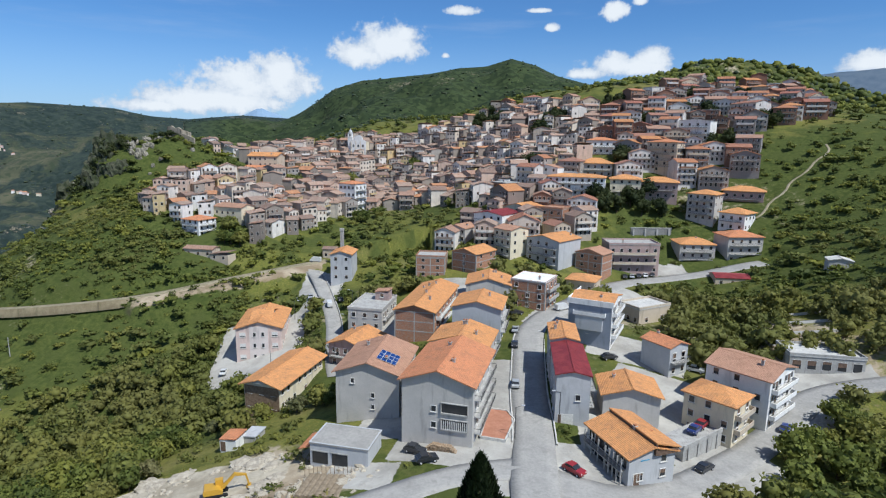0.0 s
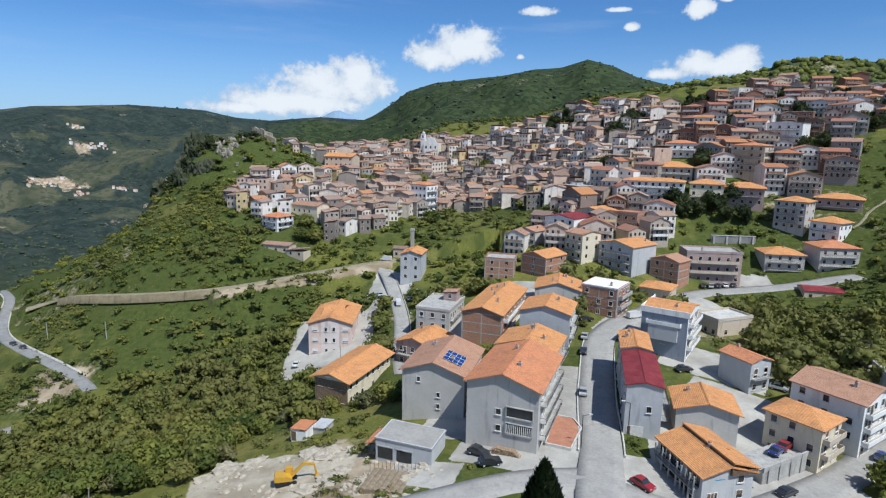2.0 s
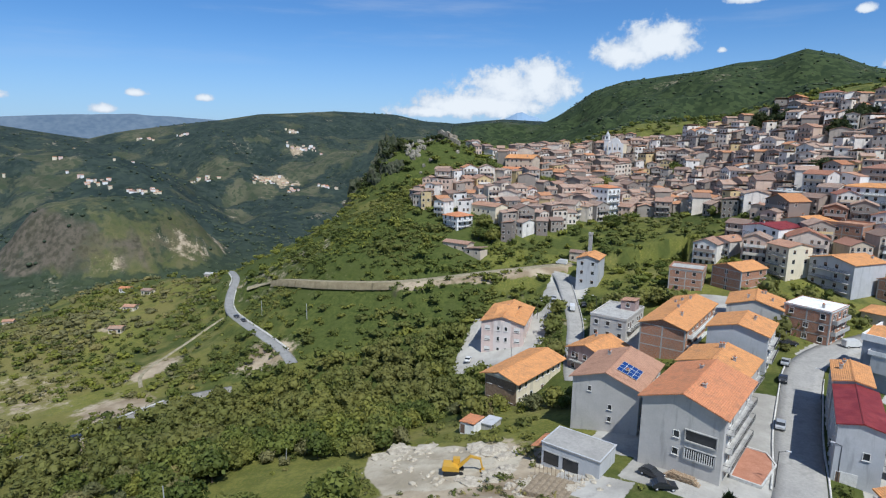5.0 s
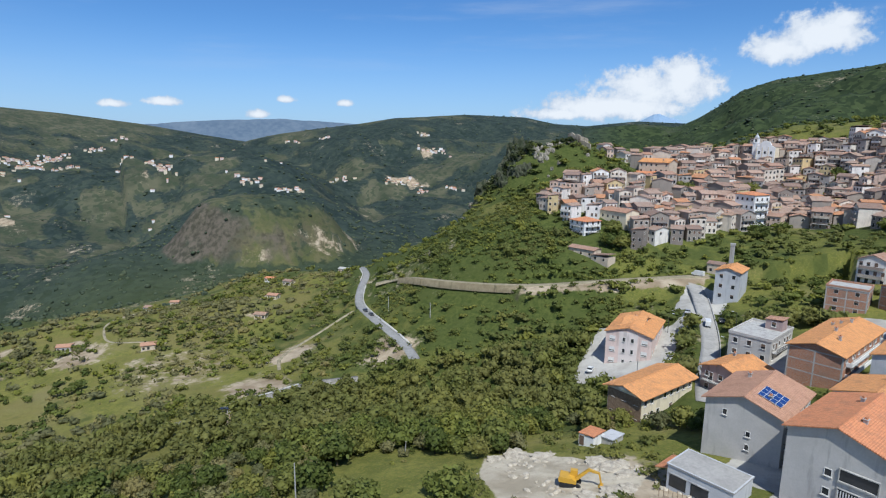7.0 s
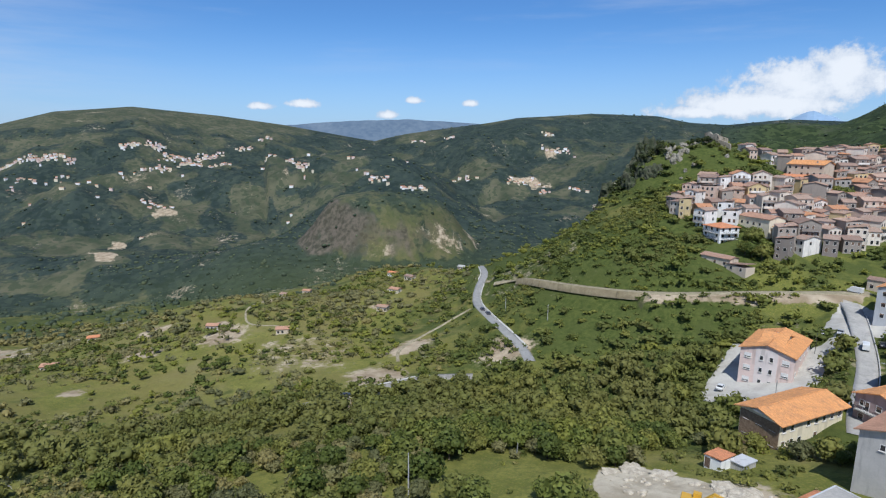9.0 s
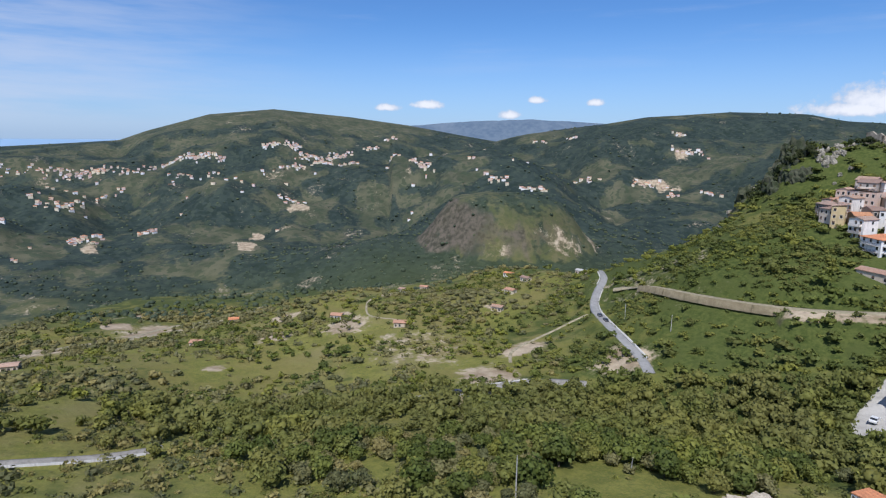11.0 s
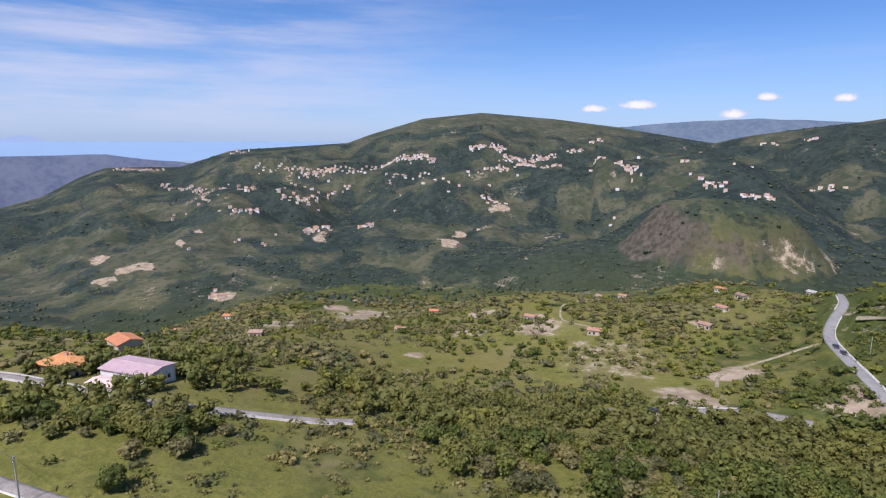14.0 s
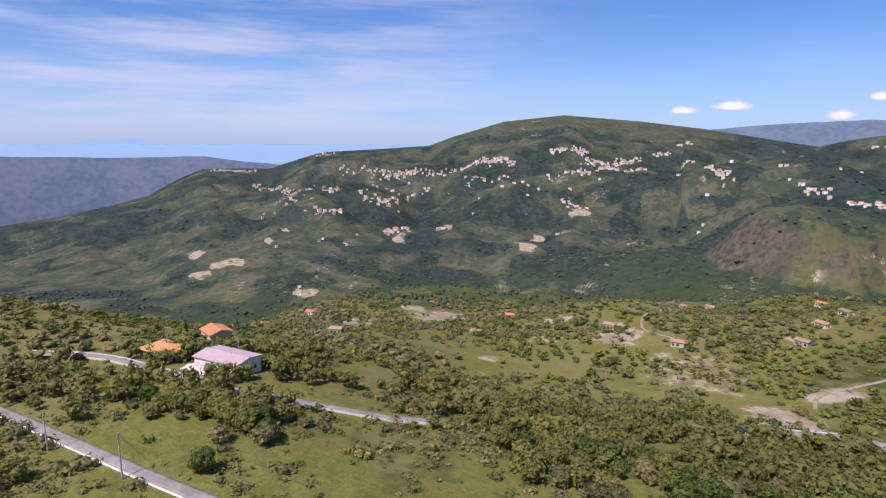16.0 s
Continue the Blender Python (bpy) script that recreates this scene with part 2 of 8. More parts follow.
flat = w.n("ShaderNodeCombineXYZ", X=turn_, Y=rise_, Z=0.0).outputs[0]
billow = w.noise(0.55, 7.0, flat, 0.62)
puff = w.noise(1.6, 5.0, flat, 0.6)
swell = w.noise(0.28, 3.0, flat, 0.5)
body = None
for ca, ce, cw, ch in CLOUDS:
    dx = w.m("MULTIPLY", w.m("SUBTRACT", turn_, ca), 1.0 / cw)
    dy = w.m("SUBTRACT", rise_, ce)
    # flat below, domed above
    dy = w.m("MULTIPLY", w.m("MAXIMUM", dy, w.m("MULTIPLY", dy, -1.35)), 1.0 / ch)
    one = w.m("SUBTRACT", 1.0, w.m("SQRT", w.m("ADD", w.m("MULTIPLY", dx, dx), w.m("MULTIPLY", dy, dy))))
    body = one if body is None else w.m("MAXIMUM", body, one)
edge = w.m("ADD", body, w.m("ADD", w.m("MULTIPLY", w.m("SUBTRACT", billow, 0.5), 1.5), w.m("MULTIPLY", w.m("SUBTRACT", puff, 0.5), 0.5)))
cover = w.m("MULTIPLY", w.ramp(edge, 0.0, 0.42), w.ramp(body, -0.45, 0.05))
# thin high cloud to the west
streak = w.noise(1.0, 6.0, w.n("ShaderNodeMapping", Vector=flat, Rotation=(0, 0, radians(-9)), Scale=(0.035, 0.28, 1)).outputs[0], 0.6)
veil = w.m("MULTIPLY", w.ramp(streak, 0.36, 0.64), w.m("MULTIPLY", w.ramp(turn_, 66.0, 108.0), w.ramp(rise_, -1.0, 3.0)))
veil = w.m("MAXIMUM", w.m("MULTIPLY", veil, 0.6), w.m("MULTIPLY", w.m("MULTIPLY", w.ramp(streak, 0.5, 0.75), 0.22), w.ramp(rise_, 2.0, 12.0)))
sky = w.n("ShaderNodeTexSky", {"sky_type": "NISHITA", "sun_disc": False, "sun_elevation": radians(SUN_UP),
                               "sun_rotation": math.atan2(SUN_FROM.x, SUN_FROM.y), "altitude": 700.0, "air_density": 1.0, "dust_density": 0.6, "ozone_density": 2.2})
SKY = 0.080
blue = w.mix(1.0, sky.outputs[0], (SKY * 0.66, SKY * 0.98, SKY * 1.34), "MULTIPLY")
blue = w.mix(w.m("MULTIPLY", w.ramp(rise_, 11.0, -1.0), 0.5), blue, (0.46, 0.57, 0.80))   # pale air above the horizon
grey = w.mix(w.ramp(w.m("ADD", edge, w.m("MULTIPLY", w.m("SUBTRACT", swell, 0.5), 0.8)), 0.0, 0.8), (0.56, 0.61, 0.69), (0.86, 0.855, 0.85))
tone = w.mix(w.m("MULTIPLY", cover, 0.97), w.mix(veil, blue, (0.62, 0.645, 0.71)), grey)
back = w.n("ShaderNodeBackground", Color=tone, Strength=1.0)
w.n("ShaderNodeOutputWorld", Surface=back.outputs[0])

# ---- materials ----


def material(name, build, rough_=0.85, metal=0.0, spec=0.3):
    mat = bpy.data.materials.new(name)
    mat.use_nodes = True
    k = Nodes(mat.node_tree)
    bsdf = k.n("ShaderNodeBsdfPrincipled", Roughness=rough_, Metallic=metal)
    bsdf.inputs["Specular IOR Level"].default_value = spec
    k.n("ShaderNodeOutputMaterial", Surface=bsdf.outputs[0])
    build(k, bsdf)
    return mat


def place(k):
    """World position as texture coordinate."""
    return k.n("ShaderNodeNewGeometry").outputs["Position"]


def bump(k, bsdf, h, strength=0.5, distance=0.1):
    k.put(bsdf.inputs["Normal"], k.n("ShaderNodeBump", Strength=strength, Distance=distance, Height=h).outputs[0])


def dapple(name, dark, light, scale, rough_=0.9, relief=0.3, grain=6.0, stain=None, random_=0.0, spec=0.3):
    """A plain surface with large stains, fine grain and relief."""
    def build(k, b):
        p = place(k)
        big, fine = k.noise(scale, 5.0, p, 0.6), k.noise(scale * grain, 4.0, p, 0.6)
        c = k.mix(k.ramp(k.m("ADD", k.m("MULTIPLY", big, 0.6), k.m("MULTIPLY", fine, 0.4)), 0.33, 0.67), dark, light)
        if stain:
            streak_ = k.noise(1.0, 4.0, k.n("ShaderNodeMapping", Vector=p, Scale=(scale * 2.2, scale * 2.2, scale * 0.35)).outputs[0], 0.6)
            c = k.mix(k.ramp(streak_, 0.52, 0.72, 0.0, 0.75), c, stain)
        if random_:
            r = k.n("ShaderNodeObjectInfo").outputs["Random"]
            c = k.mix(1.0, c, k.n("ShaderNodeCombineColor", Red=k.ramp(r, 0, 1, 1 - random_, 1.0), Green=k.ramp(r, 0, 1, 1 - random_, 1.0), Blue=k.ramp(r, 0, 1, 1 - random_ * 1.15, 1.0)).outputs[0], "MULTIPLY")
        k.put(b.inputs["Base Color"], c)
        bump(k, b, fine, relief, 0.06)
    return material(name, build, rough_, 0.0, spec)


def ground_build(k, b):
    p = place(k)
    wood = k.n("ShaderNodeAttribute", {"attribute_name": "wood"}).outputs["Fac"]
    bare = k.n("ShaderNodeAttribute", {"attribute_name": "bare"}).outputs["Fac"]
    dist_ = k.n("ShaderNodeAttribute", {"attribute_name": "distance"}).outputs["Fac"]
    fine, mid, big, vast = k.noise(0.55, 5.0, p, 0.65), k.noise(0.11, 5.0, p, 0.6), k.noise(0.02, 5.0, p, 0.6), k.noise(0.0045, 6.0, p, 0.6)
    paved_ = k.n("ShaderNodeAttribute", {"attribute_name": "paved"}).outputs["Fac"]
    grass = k.mix(k.ramp(mid, 0.32, 0.68), (0.104, 0.116, 0.024), (0.190, 0.184, 0.046))
    grass = k.mix(k.ramp(fine, 0.42, 0.70), grass, (0.094, 0.106, 0.028))
    grass = k.mix(k.ramp(k.noise(1.7, 3.0, p, 0.6), 0.45, 0.7, 0.0, 0.75), grass, (0.205, 0.182, 0.050))
    grass = k.mix(k.ramp(k.noise(0.3, 4.0, p, 0.7), 0.52, 0.66, 0.0, 0.7), grass, (0.108, 0.114, 0.028))
    grass = k.mix(k.m("MULTIPLY", k.ramp(big, 0.47, 0.68), 0.75), grass, (0.200, 0.170, 0.078))
    scrub = k.mix(k.ramp(fine, 0.3, 0.7), (0.038, 0.055, 0.013), (0.086, 0.101, 0.026))
    scrub = k.mix(k.ramp(mid, 0.4, 0.7), scrub, (0.066, 0.080, 0.022))
    # random tone per tree-sized cell; sunlit crowns and shaded gaps put into colour
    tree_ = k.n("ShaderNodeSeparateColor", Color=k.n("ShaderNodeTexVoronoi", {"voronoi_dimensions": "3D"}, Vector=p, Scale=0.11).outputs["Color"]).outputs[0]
    # far wood and field colours carry some of the air's blue haze
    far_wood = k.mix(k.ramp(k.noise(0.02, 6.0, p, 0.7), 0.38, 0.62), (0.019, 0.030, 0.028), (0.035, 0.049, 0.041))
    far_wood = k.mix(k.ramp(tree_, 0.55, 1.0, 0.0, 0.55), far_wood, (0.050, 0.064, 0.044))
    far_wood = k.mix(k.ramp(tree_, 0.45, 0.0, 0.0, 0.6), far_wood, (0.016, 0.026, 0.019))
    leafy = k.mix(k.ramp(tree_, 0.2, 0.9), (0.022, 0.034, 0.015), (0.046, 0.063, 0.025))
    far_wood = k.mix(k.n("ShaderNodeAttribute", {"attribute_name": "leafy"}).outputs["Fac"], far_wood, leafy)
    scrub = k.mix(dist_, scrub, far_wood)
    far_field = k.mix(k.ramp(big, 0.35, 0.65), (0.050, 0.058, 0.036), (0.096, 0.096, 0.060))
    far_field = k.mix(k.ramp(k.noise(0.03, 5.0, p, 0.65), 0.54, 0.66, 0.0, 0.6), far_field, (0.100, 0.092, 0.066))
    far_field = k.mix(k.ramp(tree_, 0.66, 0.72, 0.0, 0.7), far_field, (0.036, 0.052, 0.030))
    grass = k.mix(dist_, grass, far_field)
    soil = k.mix(k.ramp(mid, 0.35, 0.7), (0.24, 0.185, 0.12), (0.42, 0.35, 0.25))
    soil = k.mix(k.ramp(fine, 0.55, 0.8), soil, (0.20, 0.16, 0.11))
    concrete = k.mix(k.ramp(mid, 0.3, 0.7), (0.29, 0.275, 0.245), (0.45, 0.43, 0.385))
    concrete = k.mix(k.ramp(fine, 0.5, 0.8, 0.0, 0.6), concrete, (0.27, 0.255, 0.23))
    patch = k.m("ADD", k.m("MULTIPLY", k.m("SUBTRACT", k.m("ADD", k.m("MULTIPLY", big, 0.45), k.m("MULTIPLY", mid, 0.55)), 0.5), 1.7), wood)
    side_ = k.n("ShaderNodeSeparateXYZ", Vector=p).outputs[0]
    plateau = k.m("MAXIMUM", k.ramp(side_, -110, -190), k.ramp(side_, 95, 150))
    near_ = k.m("SUBTRACT", 1.0, dist_)
    grass = k.mix(k.m("MULTIPLY", k.m("MULTIPLY", plateau, near_), k.ramp(k.noise(0.03, 5.0, p, 0.65), 0.40, 0.60, 0.0, 0.6)), grass, (0.168, 0.142, 0.050))
    c = k.mix(k.ramp(patch, 0.35, 0.62), grass, scrub)
    c = k.mix(k.ramp(k.m("ADD", bare, k.m("MULTIPLY", k.m("SUBTRACT", k.m("ADD", k.m("MULTIPLY", mid, 0.5), k.m("MULTIPLY", fine, 0.5)), 0.5), 1.5)), 0.40, 0.66), c, soil)
    dug_ = k.n("ShaderNodeAttribute", {"attribute_name": "dug"}).outputs["Fac"]
    clay = k.mix(k.ramp(mid, 0.35, 0.65), (0.31, 0.265, 0.19), (0.48, 0.425, 0.325))
    clay = k.mix(k.ramp(fine, 0.52, 0.75, 0.0, 0.7), clay, (0.28, 0.24, 0.17))
    steep = k.n("ShaderNodeSeparateXYZ", Vector=k.n("ShaderNodeNewGeometry").outputs["Normal"]).outputs[2]
    rock = k.mix(k.ramp(mid, 0.35, 0.65), (0.075, 0.068, 0.042), (0.165, 0.135, 0.095))
    c = k.mix(k.m("MULTIPLY", k.ramp(k.m("ADD", steep, k.m("MULTIPLY", k.m("SUBTRACT", mid, 0.5), 0.7)), 0.62, 0.42), 0.9), c, rock)
    crag_ = k.n("ShaderNodeAttribute", {"attribute_name": "crag"}).outputs["Fac"]
    c = k.mix(k.ramp(k.m("ADD", crag_, k.m("MULTIPLY", k.m("SUBTRACT", big, 0.5), 1.2)), 0.3, 0.7, 0.0, 0.85), c, k.mix(k.ramp(mid, 0.35, 0.65), (0.050, 0.048, 0.034), (0.130, 0.108, 0.084)))
    c = k.mix(k.ramp(k.m("ADD", dug_, k.m("MULTIPLY", k.m("SUBTRACT", fine, 0.5), 0.9)), 0.35, 0.65), c, clay)
    c = k.mix(k.ramp(k.m("ADD", paved_, k.m("MULTIPLY", k.m("SUBTRACT", fine, 0.5), 0.8)), 0.4, 0.6), c, concrete)
    k.put(b.inputs["Base Color"], c)
    bump(k, b, k.m("ADD", fine, k.m("MULTIPLY", mid, 2.0)), 0.6, 0.6)


M_GROUND = material("hillside_grass_scrub_soil", ground_build, 0.95, 0, 0.1)
M_ASPHALT = dapple("worn_asphalt", (0.270, 0.260, 0.240), (0.355, 0.340, 0.312), 0.25, 0.9, 0.25, 8.0, (0.24, 0.23, 0.21))
M_PAVING = dapple("pale_concrete_paving", (0.42, 0.41, 0.38), (0.60, 0.58, 0.53), 0.4, 0.9, 0.3, 8.0, (0.32, 0.31, 0.29))
M_RETAIN = dapple("ochre_weathered_concrete", (0.15, 0.12, 0.07), (0.25, 0.21, 0.13), 0.35, 0.92, 0.4, 7.0, (0.12, 0.11, 0.06))
M_CONCRETE = dapple("grey_concrete", (0.30, 0.29, 0.27), (0.44, 0.43, 0.40), 0.5, 0.9, 0.3, 8.0, (0.20, 0.19, 0.18))
M_RUBBLE = dapple("pale_rubble_stone", (0.27, 0.235, 0.18), (0.50, 0.445, 0.35), 0.8, 0.95, 0.8, 5.0)
M_ROCK = dapple("grey_lichened_crag", (0.022, 0.033, 0.013), (0.085, 0.085, 0.055), 0.22, 0.95, 1.0, 6.0, (0.04, 0.055, 0.02))
M_PLAZA = dapple("terracotta_paving", (0.34, 0.15, 0.09), (0.45, 0.22, 0.14), 0.8, 0.85, 0.2, 8.0)


def plaster(name, a, stain=None):
    """Painted plaster, streaked by rain."""
    return dapple(name, tuple(v * 0.86 for v in a), a, 0.35, 0.88, 0.12, 10.0, stain or tuple(v * 0.62 for v in a))


M_GREY = plaster("grey_plaster", (0.49, 0.465, 0.43))
M_BLUEGREY = plaster("blue_grey_plaster", (0.47, 0.475, 0.48))
M_WHITE = plaster("white_plaster", (0.78, 0.77, 0.74))
M_PINK = plaster("pale_pink_plaster", (0.66, 0.52, 0.46))
M_CREAM = plaster("cream_plaster", (0.70, 0.62, 0.46))
M_BEIGE = plaster("beige_plaster", (0.55, 0.46, 0.35))
M_MAUVE = plaster("mauve_brown_plaster", (0.42, 0.31, 0.28))


def palette(name, tones, random_seed=0.0, island=False):
    """Plaster whose colour differs from house to house."""
    def build(k, b):
        r = k.m("FRACT", k.m("ADD", k.m("MULTIPLY", k.n("ShaderNodeNewGeometry").outputs["Random Per Island"] if island else k.n("ShaderNodeObjectInfo").outputs["Random"], 7.31), random_seed))
        c = tones[0]
        for i, t in enumerate(tones[1:], 1):
            c = k.mix(k.m("GREATER_THAN", r, i / len(tones)), c, t)
        p = place(k)
        big, fine = k.noise(0.4, 5.0, p, 0.6), k.noise(3.0, 4.0, p, 0.6)
        streak_ = k.noise(1.0, 4.0, k.n("ShaderNodeMapping", Vector=p, Scale=(0.8, 0.8, 0.12)).outputs[0], 0.6)
        c = k.mix(k.ramp(k.m("ADD", k.m("MULTIPLY", big, 0.6), k.m("MULTIPLY", fine, 0.4)), 0.3, 0.7, 0.26, 0.0), c, (0.12, 0.11, 0.10))
        c = k.mix(k.ramp(streak_, 0.5, 0.75, 0.0, 0.45), c, (0.17, 0.15, 0.13))
        k.put(b.inputs["Base Color"], c)
        bump(k, b, fine, 0.2, 0.05)
    return material(name, build, 0.9, 0, 0.2)


OLD_TONES = [(0.78, 0.73, 0.66), (0.36, 0.31, 0.26), (0.70, 0.61, 0.50), (0.25, 0.21, 0.18), (0.62, 0.46, 0.36), (0.80, 0.77, 0.72), (0.46, 0.39, 0.32), (0.60, 0.46, 0.24), (0.30, 0.26, 0.22),
             (0.74, 0.66, 0.56), (0.34, 0.27, 0.22), (0.66, 0.55, 0.44), (0.40, 0.36, 0.32), (0.76, 0.70, 0.63), (0.28, 0.24, 0.20)]
NEW_TONES = [(0.78, 0.76, 0.73), (0.34, 0.32, 0.31), (0.27, 0.15, 0.10), (0.62, 0.52, 0.40), (0.80, 0.79, 0.76), (0.42, 0.38, 0.35), (0.34, 0.20, 0.14), (0.70, 0.62, 0.54), (0.26, 0.22, 0.20), (0.76, 0.74, 0.72), (0.30, 0.16, 0.11)]
NEW_TONES = [(r_ * 0.86, g_ * 0.83, b_ * 0.80) for r_, g_, b_ in NEW_TONES]
M_OLD_WALL, M_OLD_WALL_FAR = palette("old_town_plaster", OLD_TONES), palette("old_town_plaster_far", OLD_TONES, 0.0, True)
M_NEW_WALL, M_NEW_WALL_FAR = palette("upper_town_plaster", NEW_TONES), palette("upper_town_plaster_far", NEW_TONES, 0.0, True)


def tile_build(tones, island=False):
    def build(k, b):
        o = k.n("ShaderNodeTexCoord").outputs["Object"]
        p = place(k)
        r = k.n("ShaderNodeNewGeometry").outputs["Random Per Island"] if island else k.n("ShaderNodeObjectInfo").outputs["Random"]
        c = tones[0]
        for i, t in enumerate(tones[1:], 1):
            c = k.mix(k.m("GREATER_THAN", r, i / len(tones)), c, t)
        single = k.n("ShaderNodeTexVoronoi", {"voronoi_dimensions": "3D"}, Vector=o, Scale=3.2).outputs["Color"]
        tone = k.n("ShaderNodeSeparateColor", Color=single).outputs[0]
        big, fine = k.noise(0.45, 5.0, p, 0.65), k.noise(2.4, 4.0, p, 0.6)
        c = k.mix(k.ramp(tone, 0.0, 1.0, 0.0, 0.30), c, (0.22, 0.10, 0.06))
        c = k.mix(k.ramp(big, 0.46, 0.72, 0.0, 0.45), c, (0.26, 0.14, 0.085))
        c = k.mix(k.ramp(fine, 0.55, 0.8, 0.0, 0.35), c, (0.55, 0.36, 0.22))
        k.put(b.inputs["Base Color"], c)
        a = k.n("ShaderNodeSeparateXYZ", Vector=o)
        rib = k.m("ADD", k.m("SINE", k.m("MULTIPLY", a.outputs[0], 19.0)), k.m("SINE", k.m("MULTIPLY", a.outputs[1], 19.0)))
        bump(k, b, k.m("ADD", rib, k.m("MULTIPLY", fine, 2.0)), 0.55, 0.08)
    return build


M_ORANGE = material("orange_clay_tiles", tile_build([(0.68, 0.32, 0.12)]), 0.85, 0, 0.25)
M_TERRA = material("terracotta_tiles", tile_build([(0.62, 0.255, 0.12)]), 0.85, 0, 0.25)
M_BROWN = material("brown_clay_tiles", tile_build([(0.48, 0.275, 0.18)]), 0.85, 0, 0.25)
OLD_TILES = [(0.38, 0.27, 0.20), (0.42, 0.25, 0.17), (0.29, 0.21, 0.165), (0.50, 0.25, 0.13), (0.37, 0.28, 0.22), (0.38, 0.245, 0.18), (0.25, 0.185, 0.15), (0.45, 0.32, 0.245), (0.33, 0.25, 0.20)]
NEW_TILES = [(0.42, 0.19, 0.10), (0.36, 0.17, 0.11), (0.34, 0.18, 0.13), (0.52, 0.24, 0.10), (0.33, 0.14, 0.10), (0.40, 0.25, 0.18)]
M_OLD_ROOF, M_OLD_ROOF_FAR = material("weathered_clay_tiles", tile_build(OLD_TILES), 0.9, 0, 0.2), material("weathered_clay_tiles_far", tile_build(OLD_TILES, True), 0.9, 0, 0.2)
M_NEW_ROOF, M_NEW_ROOF_FAR = material("mixed_clay_tiles", tile_build(NEW_TILES), 0.9, 0, 0.2), material("mixed_clay_tiles_far", tile_build(NEW_TILES, True), 0.9, 0, 0.2)


def red_build(k, b):
    o = k.n("ShaderNodeTexCoord").outputs["Object"]
    a = k.n("ShaderNodeSeparateXYZ", Vector=o)
    rib = k.m("PINGPONG", a.outputs[1], 0.5)
    big = k.noise(0.5, 5.0, place(k), 0.6)
    k.put(b.inputs["Base Color"], k.mix(k.ramp(big, 0.35, 0.7), (0.17, 0.020, 0.020), (0.26, 0.042, 0.038)))
    bump(k, b, k.m("GREATER_THAN", rib, 0.44), 0.6, 0.05)


M_RED = material("dark_red_sheet_metal", red_build, 0.5, 0.0, 0.5)


def brick_build(k, b):
    o = k.n("ShaderNodeTexCoord").outputs["Object"]
    tex = k.n("ShaderNodeTexBrick", {"offset": 0.5}, Vector=k.n("ShaderNodeMapping", Vector=o, Rotation=(radians(90), 0, 0)).outputs[0], Scale=1.0)
    tex.inputs["Color1"].default_value, tex.inputs["Color2"].default_value, tex.inputs["Mortar"].default_value = (0.34, 0.15, 0.085, 1), (0.42, 0.21, 0.125, 1), (0.36, 0.30, 0.25, 1)
    tex.inputs["Mortar Size"].default_value, tex.inputs["Brick Width"].default_value, tex.inputs["Row Height"].default_value = 0.02, 0.3, 0.26
    big = k.noise(0.5, 5.0, place(k), 0.6)
    k.put(b.inputs["Base Color"], k.mix(k.ramp(big, 0.4, 0.75, 0.0, 0.6), tex.outputs["Color"], (0.24, 0.17, 0.13)))
    bump(k, b, tex.outputs["Fac"], 0.4, -0.03)


M_BRICK = material("bare_hollow_brick", brick_build, 0.92, 0, 0.2)
M_FRAME = dapple("painted_window_frame", (0.55, 0.53, 0.50), (0.72, 0.70, 0.66), 2.0, 0.6, 0.1, 4.0)
M_SHUTTER = dapple("brown_roller_shutter", (0.10, 0.065, 0.045), (0.20, 0.13, 0.09), 2.0, 0.7, 0.2, 4.0)


# near-black pane colour stands in for the unlit rooms behind
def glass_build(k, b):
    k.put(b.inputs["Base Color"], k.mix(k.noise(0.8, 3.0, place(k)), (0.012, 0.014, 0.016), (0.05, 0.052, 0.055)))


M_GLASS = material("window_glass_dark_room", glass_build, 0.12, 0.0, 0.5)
M_IRON = dapple("dark_painted_iron", (0.03, 0.03, 0.032), (0.08, 0.078, 0.075), 2.0, 0.55, 0.1, 4.0)
M_WOOD = dapple("weathered_wood", (0.14, 0.09, 0.055), (0.28, 0.20, 0.13), 2.0, 0.85, 0.4, 5.0)

# ---- ground: one sheet to the horizon ----
def mesh_from(name, verts, faces, mats, smooth=False, index=None):
    me = bpy.data.meshes.new(name)
    me.from_pydata(verts, [], faces)
    for mt in mats:
        me.materials.append(mt)
    if smooth:
        me.polygons.foreach_set("use_smooth", np.ones(len(me.polygons), bool))
    if index is not None:
        me.polygons.foreach_set("material_index", np.asarray(index, np.int32))
    me.update()
    return me


